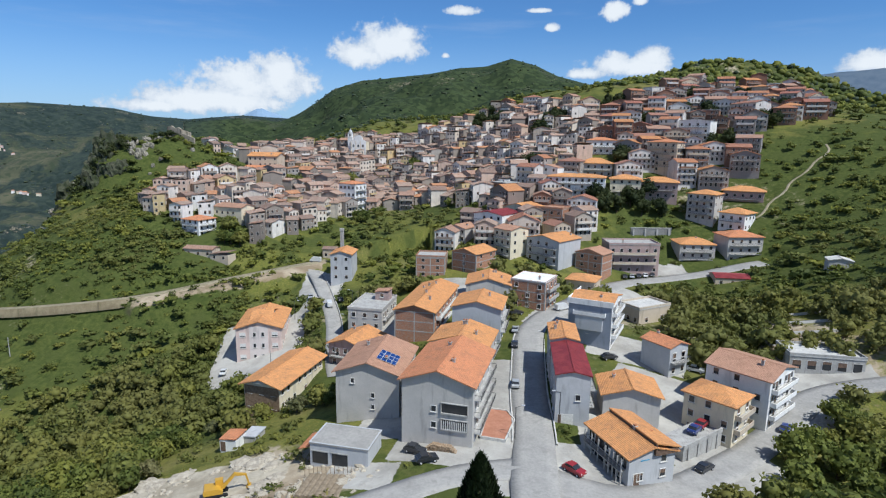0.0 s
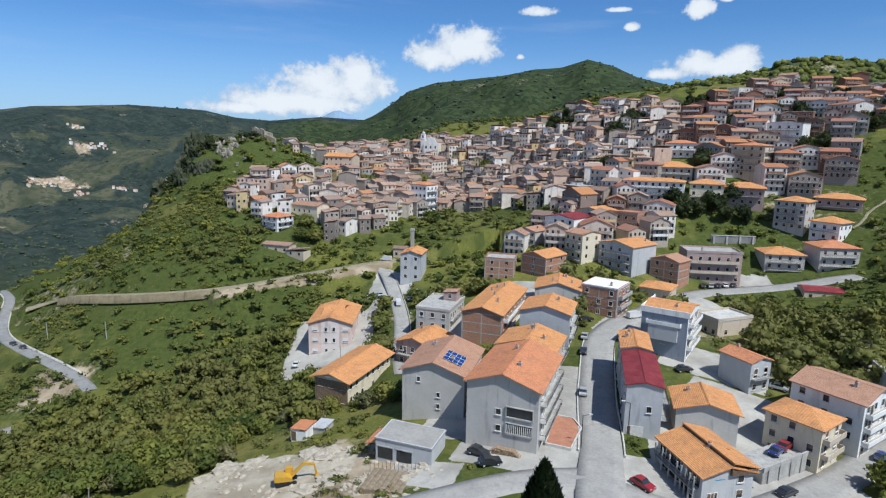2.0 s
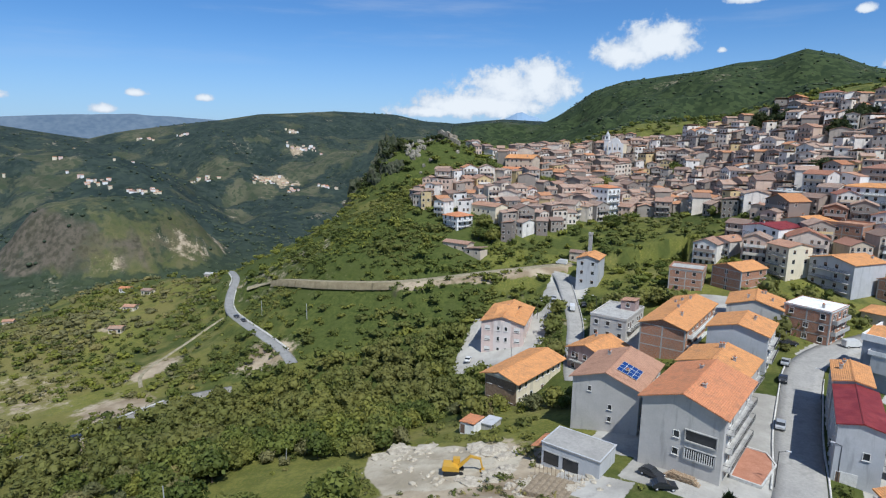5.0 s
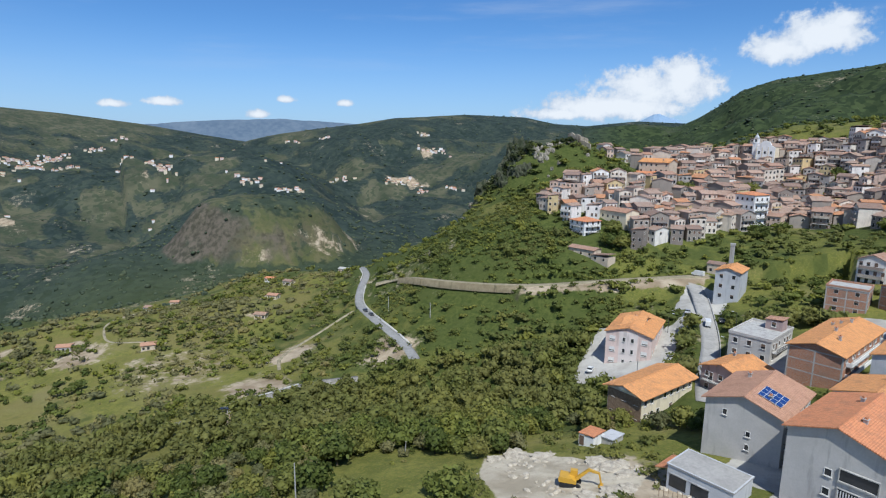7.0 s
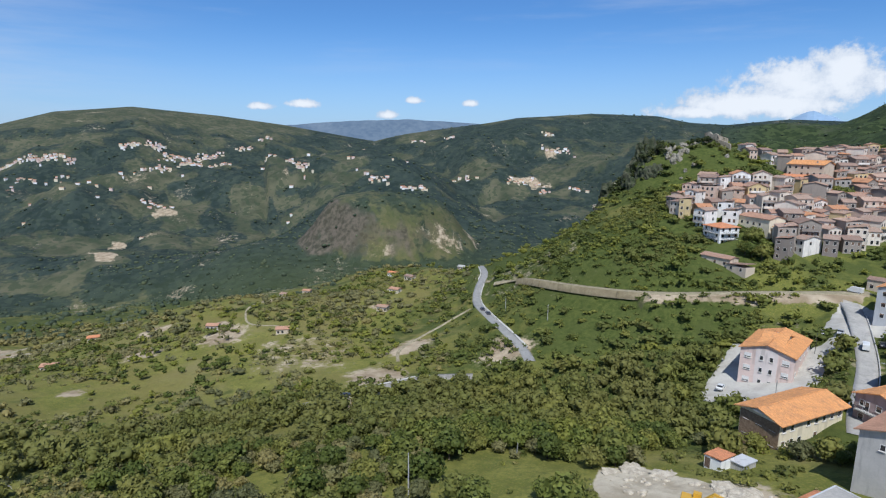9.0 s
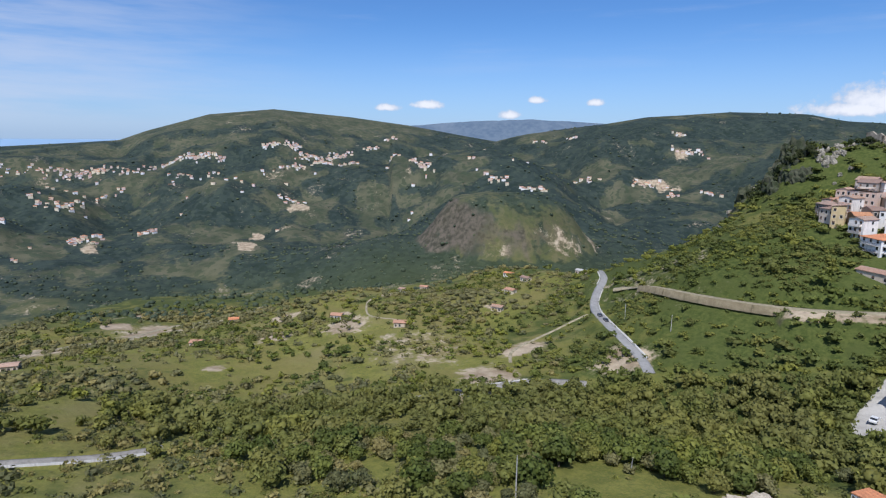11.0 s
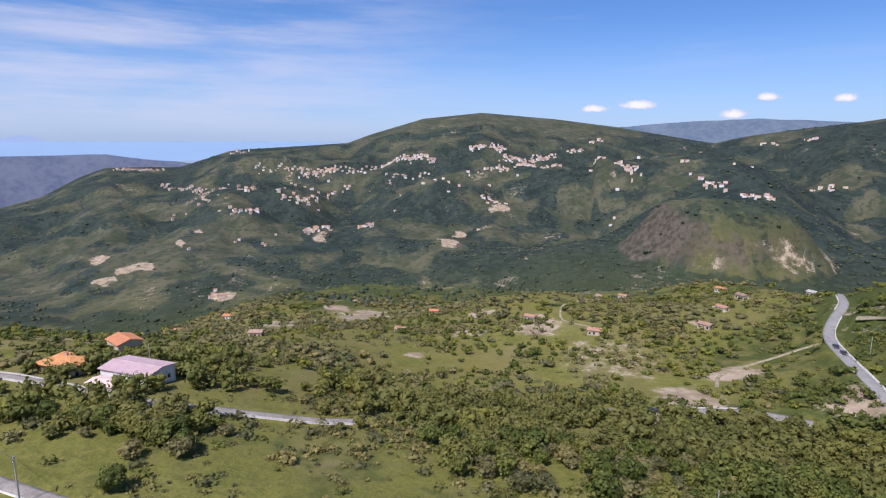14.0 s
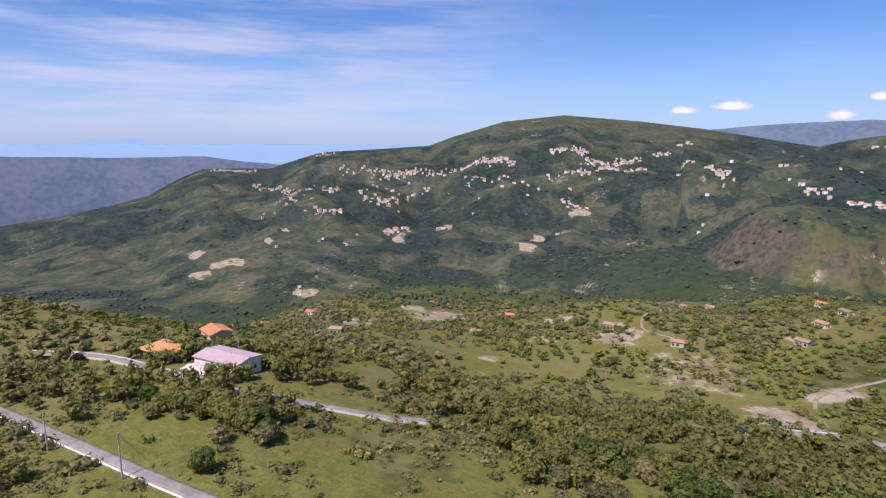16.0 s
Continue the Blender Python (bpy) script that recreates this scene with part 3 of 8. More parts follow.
def sheet(name, X, Y, Zs, mats, closed=False):
    """A grid mesh out of three arrays (rows, columns)."""
    r, c = X.shape
    v = np.stack([X.ravel(), Y.ravel(), Zs.ravel()], 1)
    i = np.arange(r * c).reshape(r, c)
    j = np.roll(i, -1, 1) if closed else i
    a, b = (i[:-1], j[:-1]) if closed else (i[:-1, :-1], i[:-1, 1:])
    d, e = (i[1:], j[1:]) if closed else (i[1:, :-1], i[1:, 1:])
    q = np.stack([a.ravel(), b.ravel(), e.ravel(), d.ravel()], 1)
    me = bpy.data.meshes.new(name)
    me.vertices.add(len(v))
    me.vertices.foreach_set("co", v.ravel().astype(np.float32))
    me.loops.add(q.size)
    me.loops.foreach_set("vertex_index", q.ravel().astype(np.int32))
    me.polygons.add(len(q))
    me.polygons.foreach_set("loop_start", np.arange(0, q.size, 4, dtype=np.int32))
    me.polygons.foreach_set("use_smooth", np.ones(len(q), bool))
    for mt in mats:
        me.materials.append(mt)
    me.update(calc_edges=True)
    me.validate()
    return me


def attribute(me, name, values):
    at = me.attributes.new(name, "FLOAT", "POINT")
    at.data.foreach_set("value", np.asarray(values, np.float32).ravel())


# cleared fields on the far slopes: bearing to the left, distance, half width in degrees, half depth
FIELDS = [(73.4, 1408, 2.3, 81), (78.9, 1266, 1.4, 32), (68.0, 1417, 1.3, 53), (64.0, 1318, 1.3, 31), (63.7, 1385, 2.0, 14), (57.6, 1330, 2.3, 16), (45.9, 1620, 3.0, 55), (42.8, 1463, 2.8, 53),
          (44.5, 1265, 1.7, 120), (38.4, 1551, 1.8, 30), (42.3, 1844, 1.3, 26), (76.4, 1585, 5.0, 14), (51.2, 1065, 1.5, 70), (67.4, 1132, 2.0, 90)]
SOUTH_FIELDS = [(84.5, 1027, 2.5, 29), (80.0, 1065, 2.0, 29), (100.8, 1166, 1.8, 35), (96.4, 1210, 2.0, 69), (120.7, 1352, 4.0, 45), (124.1, 1756, 3.0, 140), (117.0, 1116, 3.0, 47), (100.7, 1487, 2.0, 36),
                (94.1, 1542, 1.8, 25), (107.5, 1765, 2.5, 47), (112.6, 1427, 1.5, 25)]
# quarries, cuttings and bare banks there, likewise
CUTTINGS = [(79.8, 1095, 0.9, 34), (78.9, 1219, 0.7, 54), (75.1, 1363, 1.0, 28), (38.7, 1779, 0.8, 12), (39.0, 1922, 0.7, 12), (40.9, 1545, 2.0, 10), (39.5, 1518, 1.0, 20), (64.1, 1395, 1.0, 10), (109.3, 1086, 1.6, 28),
            (111.6, 1053, 1.1, 18), (111.7, 1208, 0.7, 25), (92.8, 1216, 0.6, 60), (102.1, 899, 1.1, 21), (91.4, 449, 1.3, 10), (88.5, 489, 1.5, 11), (70.9, 334, 0.9, 9), (105.3, 1212, 0.4, 33), (103.7, 1280, 0.4, 24)]


def polar_cover(x, y, spots, ragged=0.7):
    """1 inside the ragged spots, 0 outside."""
    far, az = np.hypot(x, y), bearing(x, y)
    best, wild = np.zeros(np.shape(x)), fractal(x, y, 34, 67, 3) - 0.5
    for ca, cd, ha, hd in spots:
        d_ = np.hypot((az - ca) / ha, (far - cd) / hd)
        best = np.maximum(best, step(1.15, 0.75, d_ + ragged * wild))
    return best


def field_cover(x, y):
    return polar_cover(x, y, FIELDS + SOUTH_FIELDS)


def wood_cover(x, y):
    """How wooded the land is, 0 to 1."""
    far, az = np.hypot(x, y), bearing(x, y)
    w_ = fractal(x, y, 95, 41) * 0.9
    w_ = w_ + 0.25 * step(14, 24, az) * step(52, 40, az) * step(115, 130, far) * step(215, 190, far)
    w_ = w_ + 0.28 * step(17, 24, az) * step(50, 42, az) * step(205, 225, far) * step(420, 380, far)
    w_ = w_ - 0.2 * step(52, 62, az) * step(500, 400, far)
    w_ = w_ - 1.0 * bell(x, y, -68, 90, 24) - 0.6 * bell(x, y, -36, 110, 12)
    # a patchwork of woods and fields on the far slopes
    mosaic = 0.3 * fractal(x, y, 300, 43, 4) + 0.7 * fractal(x, y, 62, 47, 3)
    w_ = w_ + step(700, 950, far) * (0.60 + 3.0 * (mosaic - 0.49) - w_)
    w_ = w_ + 0.6 * step(560, 760, far) * step(900, 760, far)
    w_ = w_ - 0.12 * step(94, 104, az) * step(900, 1000, far) * step(2200, 1900, far)
    w_ = w_ + 0.5 * step(30, 12, az) * step(600, 900, far)
    w_ = w_ - 0.75 * step(2080, 2350, far) * step(60, 68, az) * step(92, 86, az)
    w_ = w_ - 0.5 * step(2050, 2200, far) * step(33, 36, az) * step(47, 43, az)
    w_ = w_ + 0.3 * step(1700, 1950, far) * step(54, 46, az)
    k, across, away = knoll(x, y)
    top_ = step(132, 112, k)
    w_ = w_ + 0.45 * step(110, 130, k) * step(330, 240, k)
    w_ = w_ + top_ * (0.46 - 0.22 * step(-10, 60, away) + 1.3 * (fractal(x, y, 46, 35, 3) - 0.5) - w_)
    w_ = w_ - 0.9 * field_cover(x, y)
    w_ = w_ + 0.34 * bell(x, y, 185, 235, 75)
    w_ = w_ + 0.4 * step(640, 560, far) * step(500, 560, far) * step(-10, -16, az)
    return np.clip(w_, 0, 1)


# cleared soil round farms
BARE_SPOTS = [(-470, -172, 14), (-500, -162, 10), (-432, -88, 10), (-684, 488, 9), (-700, 472, 7),
              (-440, 16, 9), (-418, 6, 8), (-480, 80, 8), (-312, 70, 8), (-303, 108, 9), (-291, 100, 7), (-184, 120, 6), (-176, 124, 6), (-158, 106, 7), (-201, 150, 6), (-202, 162, 5), (-276, 190, 7),
              (-298, 214, 6), (-352, 84, 8), (-172, 2, 3.5), (-199, 6, 4), (-340, 150, 7), (-390, -13, 8), (-365, -45, 9), (-289, 268, 8), (-240, 60, 6), (-262, 30, 5)]


def dry_bank(x, y):
    """The dry bank below the terrace road."""
    width, p_, z_ = ROAD_LINES["terrace_road"]
    b_ = np.zeros(np.shape(x))
    m = (x > -128) & (x < -50) & (y > 190) & (y < 245)
    if np.any(m):
        d_, l_, left = to_line(x[m], y[m], p_, z_)
        b_[m] = 0.6 * left * step(8.5, 6.5, d_) * step(-126, -112, x[m])
    return b_


def bare_cover(x, y):
    b_ = fractal(x, y, 60, 77) - 0.34
    k, across, away = knoll(x, y)
    cliff = step(60, 80, k) * step(128, 108, k) * step(20, -30, away)
    b_ = b_ + 0.45 * cliff * step(-10, 30, across) * step(78, 92, k) * step(0.42, 0.58, fractal(x, y, 30, 39, 3))
    b_ = b_ + 1.2 * bell(x, y, -33, 88, 11)            # the dug-out yard
    b_ = b_ + 0.8 * bell(x, y, -152, 168, 8) + 0.6 * bell(x, y, -155, 100, 9)
    b_ = b_ + 0.5 * bell(x, y, 100, 150, 16)
    b_ = b_ + dry_bank(x, y)
    for cx, cy, s in BARE_SPOTS:
        b_ = b_ + 0.6 * bell(x, y, cx, cy, s)
    b_ = b_ + 0.75 * polar_cover(x, y, CUTTINGS, 0.9)
    return np.clip(b_, 0, 1)


# the dug-out building ground below the street
PIT = [(-62, 97), (-57, 104), (-42, 103.6), (-32.5, 102.4), (-28.5, 99), (-27.2, 93), (-33, 86), (-40, 83), (-48, 80), (-56, 87)]


def crag_cover(x, y):
    """Bare brown rock on the valley side of the knoll."""
    k, across, away = knoll(x, y)
    side_ = np.maximum(step(-20, -75, across), 0.6 * step(-40, -80, away))
    return side_ * step(55, 82, k) * step(134, 112, k) * step(0.36, 0.58, fractal(x, y, 36, 39, 3) + 0.12 * step(0, -80, across))


def dug_cover(x, y):
    d = np.full(np.shape(x), 1e9)
    for (ax, ay), (bx, by) in zip(PIT, PIT[1:] + PIT[:1]):      # signed distance to each side, clockwise ring
        n = math.hypot(bx - ax, by - ay)
        d = np.minimum(d, ((y - ay) * (bx - ax) - (x - ax) * (by - ay)) / -n)
    return step(-1.0, 1.6, d + 2.0 * (rough(x, y, 4, 19) - 0.5))


def ground():
    cols = np.concatenate([np.linspace(-50, 135, 560), np.linspace(137, 308, 50)])
    rows = np.concatenate([np.linspace(0, 60, 12, endpoint=False), np.geomspace(60, 420, 225, endpoint=False), np.geomspace(420, 3400, 110), [3700, 4200, 4900]])
    A, D = np.meshgrid(np.radians(cols), rows)
    X, Y = -D * np.sin(A), D * np.cos(A)
    Zs = height(X, Y)
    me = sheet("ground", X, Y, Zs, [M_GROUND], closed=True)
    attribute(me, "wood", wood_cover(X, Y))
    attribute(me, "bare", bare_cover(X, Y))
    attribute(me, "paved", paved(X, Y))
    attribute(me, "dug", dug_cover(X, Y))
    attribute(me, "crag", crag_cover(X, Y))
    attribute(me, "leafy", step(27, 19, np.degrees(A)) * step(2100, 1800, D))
    # blends towards the haze-tinted far colours
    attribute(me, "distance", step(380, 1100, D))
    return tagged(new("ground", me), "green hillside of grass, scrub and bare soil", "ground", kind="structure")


ground()


# ---- roads laid on the cut ground ----
def lay_road(name, lift=0.14, material_=None, gap=1.5, extra=0.0):
    width, p, z = ROAD_LINES[name]
    d = np.gradient(p, axis=0)
    d = d / np.hypot(d[:, 0], d[:, 1])[:, None]
    side = np.stack([-d[:, 1], d[:, 0]], 1)
    across = np.array([-0.5, -0.498, -0.25, 0, 0.25, 0.498, 0.5]) * (width + extra)
    drop = np.array([-0.9, 0, 0.02, 0.05, 0.02, 0, -0.9])
    wob = 1 + 0.08 * (rough(p[:, 0], p[:, 1], 9, 71) - 0.5)
    X = p[:, 0][:, None] + side[:, 0][:, None] * across * wob[:, None]
    Y = p[:, 1][:, None] + side[:, 1][:, None] * across * wob[:, None]
    me = sheet("road", X, Y, np.repeat(z[:, None], len(across), 1) + lift + drop, [material_ or M_ASPHALT])
    return new("road", me)


M_DUSTY = dapple("dusty_old_asphalt", (0.19, 0.175, 0.15), (0.30, 0.28, 0.245), 0.4, 0.92, 0.3, 7.0, (0.15, 0.14, 0.10))
M_TAN = dapple("tan_gravel_road", (0.20, 0.17, 0.105), (0.34, 0.295, 0.20), 0.4, 0.95, 0.4, 7.0, (0.15, 0.145, 0.07))
M_WORN = dapple("grey_worn_asphalt", (0.20, 0.195, 0.185), (0.29, 0.285, 0.27), 0.3, 0.92, 0.3, 7.0, (0.17, 0.165, 0.15))
ROAD_SURFACE = {"terrace_road": M_TAN, "barn_road": M_DUSTY, "south_lane": M_DUSTY, "field_road": M_DUSTY, "valley_road": M_WORN}
for i_, name_ in enumerate(("main_street", "front_lane", "east_road", "left_street", "terrace_road", "valley_road", "barn_road", "field_road", "south_lane")):
    ROAD_LABEL = {"main_street": "sunlit grey asphalt village street", "front_lane": "grey asphalt lane at the junction", "east_road": "curving grey asphalt road past houses",
                  "left_street": "grey asphalt street beside green verge", "terrace_road": "narrow road on top of the terrace wall", "valley_road": "grey asphalt road winding down the valley", "barn_road": "grey asphalt road past the barns", "field_road": "short stretch of road among fields",
                  "south_lane": "straight grey asphalt lane through grass"}
    tagged(lay_road(name_, 0.14 + 0.012 * i_, ROAD_SURFACE.get(name_)), ROAD_LABEL[name_], "road", kind="structure")
for i_, name_ in enumerate(("west_lane", "ridge_track", "upper_track", "grove_track", "farm_track")):
    tagged(lay_road(name_, 0.13 + 0.01 * i_, M_TAN), "pale unpaved track through the fields", "track", kind="structure")

# ---- building kit ----
class Shape:
    """Collects boxes, prisms and slabs into one mesh."""

    def __init__(self, *mats):
        self.v, self.f, self.k, self.mats = [], [], [], list(mats)

    def poly(self, pts, faces, mat=0):
        n = len(self.v)
        self.v += [tuple(p) for p in pts]
        self.f += [tuple(n + i for i in f) for f in faces]
        self.k += [mat] * len(faces)
        return self

    def box(self, x0, x1, y0, y1, z0, z1, mat=0):
        return self.poly([(x, y, z) for z in (z0, z1) for y in (y0, y1) for x in (x0, x1)],
                         [(0, 2, 3, 1), (4, 5, 7, 6), (0, 1, 5, 4), (2, 6, 7, 3), (0, 4, 6, 2), (1, 3, 7, 5)], mat)

    def extrude(self, profile, a, b, axis="y", mat=0):
        """A closed profile (u, z), anticlockwise, pushed along an axis from a to b."""
        n = len(profile)
        put = (lambda u, z, s: (u, s, z)) if axis == "y" else (lambda u, z, s: (s, u, z))
        pts = [put(u, z, s) for s in (a, b) for u, z in profile]
        faces = [tuple(range(n)), tuple(range(2 * n - 1, n - 1, -1))] + [(i + n, (i + 1) % n + n, (i + 1) % n, i) for i in range(n)]
        if axis == "x":
            faces = [f[::-1] for f in faces]
        return self.poly(pts, faces, mat)

    def tube(self, a, b, r0, r1, sides=6, mat=0):
        a, b = Vector(a), Vector(b)
        d = (b - a).normalized()
        u = d.orthogonal().normalized()
        w_ = d.cross(u)
        ring = [(math.cos(2 * math.pi * i / sides), math.sin(2 * math.pi * i / sides)) for i in range(sides)]
        pts = [a + u * c * r0 + w_ * s * r0 for c, s in ring] + [b + u * c * r1 + w_ * s * r1 for c, s in ring]
        n = sides
        return self.poly(pts, [(i, (i + 1) % n, (i + 1) % n + n, i + n) for i in range(n)] + [tuple(range(n - 1, -1, -1)), tuple(range(n, 2 * n))], mat)

    def mesh(self, name, smooth=False):
        return mesh_from(name, self.v, self.f, self.mats, smooth, self.k)


def part(name, data, parent, label="", at=None, smooth=False):
    ob = new(name, data.mesh(name, smooth) if isinstance(data, Shape) else data)
    ob.parent = parent
    if at is not None:
        ob.matrix_basis = at
    return tagged(ob, label)


def thing(name, m, label, category, group=""):
    ob = new(name)
    ob.empty_display_size = 0.2
    ob.matrix_basis = m
    return tagged(ob, label, category, group)


STOCK = {}
BUILT = []      # plan places and radii of what is already built
GREENS = [(-88, 337, 6), (-21, 406, 6), (-40, 297, 8), (-94, 253, 8), (-123, 328, 9), (82, 273, 8), (94, 271, 8), (71, 270, 6), (35, 421, 8), (181, 328, 7), (144, 312, 8), (92, 309, 6), (-58, 372, 6), (60, 372, 7), (120, 352, 7), (116, 404, 9), (28, 437, 9), (209, 414, 10), (48, 321, 6), (73, 389, 8), (160, 374, 10), (203, 362, 10), (172, 410, 8)]   # clumps of trees among the houses: place and radius


def window_mesh(w_, h, shutter, plain):
    """A window's frame, its sill and its pane; face to -y, foot at z 0. The plain one has frame, shutter and glass in one shell."""
    key = (round(w_, 2), round(h, 2), shutter, plain)
    if key not in STOCK:
        s = Shape(M_FRAME, M_SHUTTER, M_GLASS)
        t, a, f, r = 0.06 if plain else 0.1, w_ / 2, -0.05 if plain else -0.08, -0.012
        o = [(-a - t, -t), (a + t, -t), (a + t, h + t), (-a - t, h + t)]
        i = [(-a, 0), (a, 0), (a, h), (-a, h)]
        pts = [(x, 0.05, z) for x, z in o] + [(x, f, z) for x, z in o] + [(x, f, z) for x, z in i] + [(x, r, z) for x, z in i]
        for base in (0, 4, 8):
            for n in range(4):
                m_ = (n + 1) % 4
                s.poly([], [])
                s.f.append((base + n, base + m_, base + 4 + m_, base + 4 + n))
                s.k.append(0)
        s.v = pts
        if plain:
            split = h * (1 - shutter)
            s.v += [(-a, r, split), (a, r, split)]
            if shutter < 0.95:
                s.f.append((12, 13, 17, 16))
                s.k.append(2)
            if shutter > 0.05:
                s.f.append((16, 17, 14, 15))
                s.k.append(1)
        sill = Shape(M_PAVING).box(-a - 0.2, a + 0.2, -0.2, 0.04, -t - 0.07, -t - 0.005)
        pane = Shape(M_GLASS).box(-a, a, -0.012, 0.02, 0, h * (1 - shutter) - 0.01)
        roll = Shape(M_SHUTTER).box(-a, a, -0.04, 0.02, h * (1 - shutter), h) if shutter else None
        STOCK[key] = (s.mesh("window"), pane.mesh("pane"), sill.mesh("sill"), roll.mesh("shutter") if roll else None)
    return STOCK[key]


FACES = {"F": (0, -1), "R": (90, 1), "B": (180, 1), "L": (-90, -1)}


def face_pose(face, w_, d, u, z, out=0.0):
    """The pose of something on a wall of a house: u along the wall, z up."""
    turn = FACES[face][0]
    half = (d if face in "FB" else w_) / 2 + out
    return pose(0, 0, z, 0, 0, turn) @ pose(u, -half, 0)


def put_window(house, face, w_, d, u, z, ww=1.1, wh=1.3, shutter=0.0, fine=True, name="window"):
    frame_, pane_, sill_, roll_ = window_mesh(ww, wh, shutter, not fine)
    ob = part(name, frame_, house, at=face_pose(face, w_, d, u, z))
    if fine:
        part("pane", pane_, ob)
        part("sill", sill_, ob)
        if roll_:
            part("shutter", roll_, ob)
    return ob


def put_balcony(house, face, w_, d, u, z, length, deep=1.2, solid=None):
    """A concrete balcony with an iron railing or a solid parapet."""
    slab = Shape(M_CONCRETE).box(-length / 2, length / 2, -deep, 0.1, -0.16, 0)
    ob = part("balcony", slab, house, at=face_pose(face, w_, d, u, z))
    rail = Shape(solid or M_IRON)
    if solid:
        rail.box(-length / 2, length / 2, -deep, -deep + 0.12, 0, 0.95).box(-length / 2, -length / 2 + 0.12, -deep + 0.12, 0, 0, 0.95).box(length / 2 - 0.12, length / 2, -deep + 0.12, 0, 0, 0.95)
    else:
        rail.box(-length / 2, length / 2, -deep, -deep + 0.05, 0.95, 1.0).box(-length / 2, length / 2, -deep, -deep + 0.04, 0.08, 0.12)
        for sx in (-1, 1):
            rail.box(sx * length / 2 - 0.03, sx * length / 2 + 0.03, -deep + 0.05, 0, 0.95, 1.0)
        n = max(3, int(length / 0.32))
        for i in range(n + 1):
            x = -length / 2 + length * i / n
            rail.box(x - 0.02, x + 0.02, -deep + 0.005, -deep + 0.035, 0, 0.95)
    part("railing", rail, ob)
    return ob


def roof_gable(w_, d, h, pitch, over, axis, mat, thick=0.22):
    """Two slopes and a cap of ridge tiles."""
    span, run = (w_, d) if axis == "y" else (d, w_)
    e, top = span / 2 + over, span / 2 * pitch
    low = -over * pitch
    prof = [(-e, h + low), (0, h + top), (e, h + low), (e, h + low + thick), (0, h + top + thick), (-e, h + low + thick)]
    s = Shape(mat).extrude(prof, -run / 2 - over, run / 2 + over, axis)
    cap = [(-0.2, h + top + thick - 0.04), (0.2, h + top + thick - 0.04), (0.11, h + top + thick + 0.1), (-0.11, h + top + thick + 0.1)]
    return s, Shape(mat).extrude(cap, -run / 2 - over, run / 2 + over, axis), top


def roof_hip(w_, d, h, pitch, over, mat, thick=0.22):
    a, b = w_ / 2 + over, d / 2 + over
    low = h - over * pitch
    top = low + min(a, b) * pitch
    if d >= w_:
        r0, r1 = (0, -(b - a), top), (0, b - a, top)
    else:
        r0, r1 = (-(a - b), 0, top), (a - b, 0, top)
    pts = [(-a, -b, low), (a, -b, low), (a, b, low), (-a, b, low), (-a, -b, low + thick), (a, -b, low + thick), (a, b, low + thick), (-a, b, low + thick),
           (r0[0], r0[1], top + thick), (r1[0] + 0.01, r1[1] + 0.01, top + thick)]
    sides = [(0, 1, 5, 4), (1, 2, 6, 5), (2, 3, 7, 6), (3, 0, 4, 7), (3, 2, 1, 0)]
    tops = [(4, 5, 8), (5, 6, 9, 8), (6, 7, 9), (7, 4, 8, 9)] if d >= w_ else [(4, 5, 9, 8), (5, 6, 9), (6, 7, 8, 9), (7, 4, 8)]
    return Shape(mat).poly(pts, sides + tops), top


def house_body(w_, d, h, roof, pitch, mat, deep=5.0):
    """Outer walls, down into the slope."""
    s = Shape(mat)
    if roof in ("gable_y", "gable_x"):
        span, run, axis = (w_, d, "y") if roof == "gable_y" else (d, w_, "x")
        s.extrude([(-span / 2, -deep), (span / 2, -deep), (span / 2, h), (0, h + span / 2 * pitch), (-span / 2, h)], -run / 2, run / 2, axis)
    else:
        s.box(-w_ / 2, w_ / 2, -d / 2, d / 2, -deep, h)
    return s


def put_chimney(house, x, y, z, h=1.1):
    s = Shape(M_TERRA, M_CONCRETE).box(-0.28, 0.28, -0.28, 0.28, -0.8, h, 1).box(-0.4, 0.4, -0.4, 0.4, h, h + 0.1, 1)
    s.box(-0.22, 0.22, -0.22, 0.22, h + 0.1, h + 0.42, 0)
    part("chimney", s, house, at=pose(x, y, z))


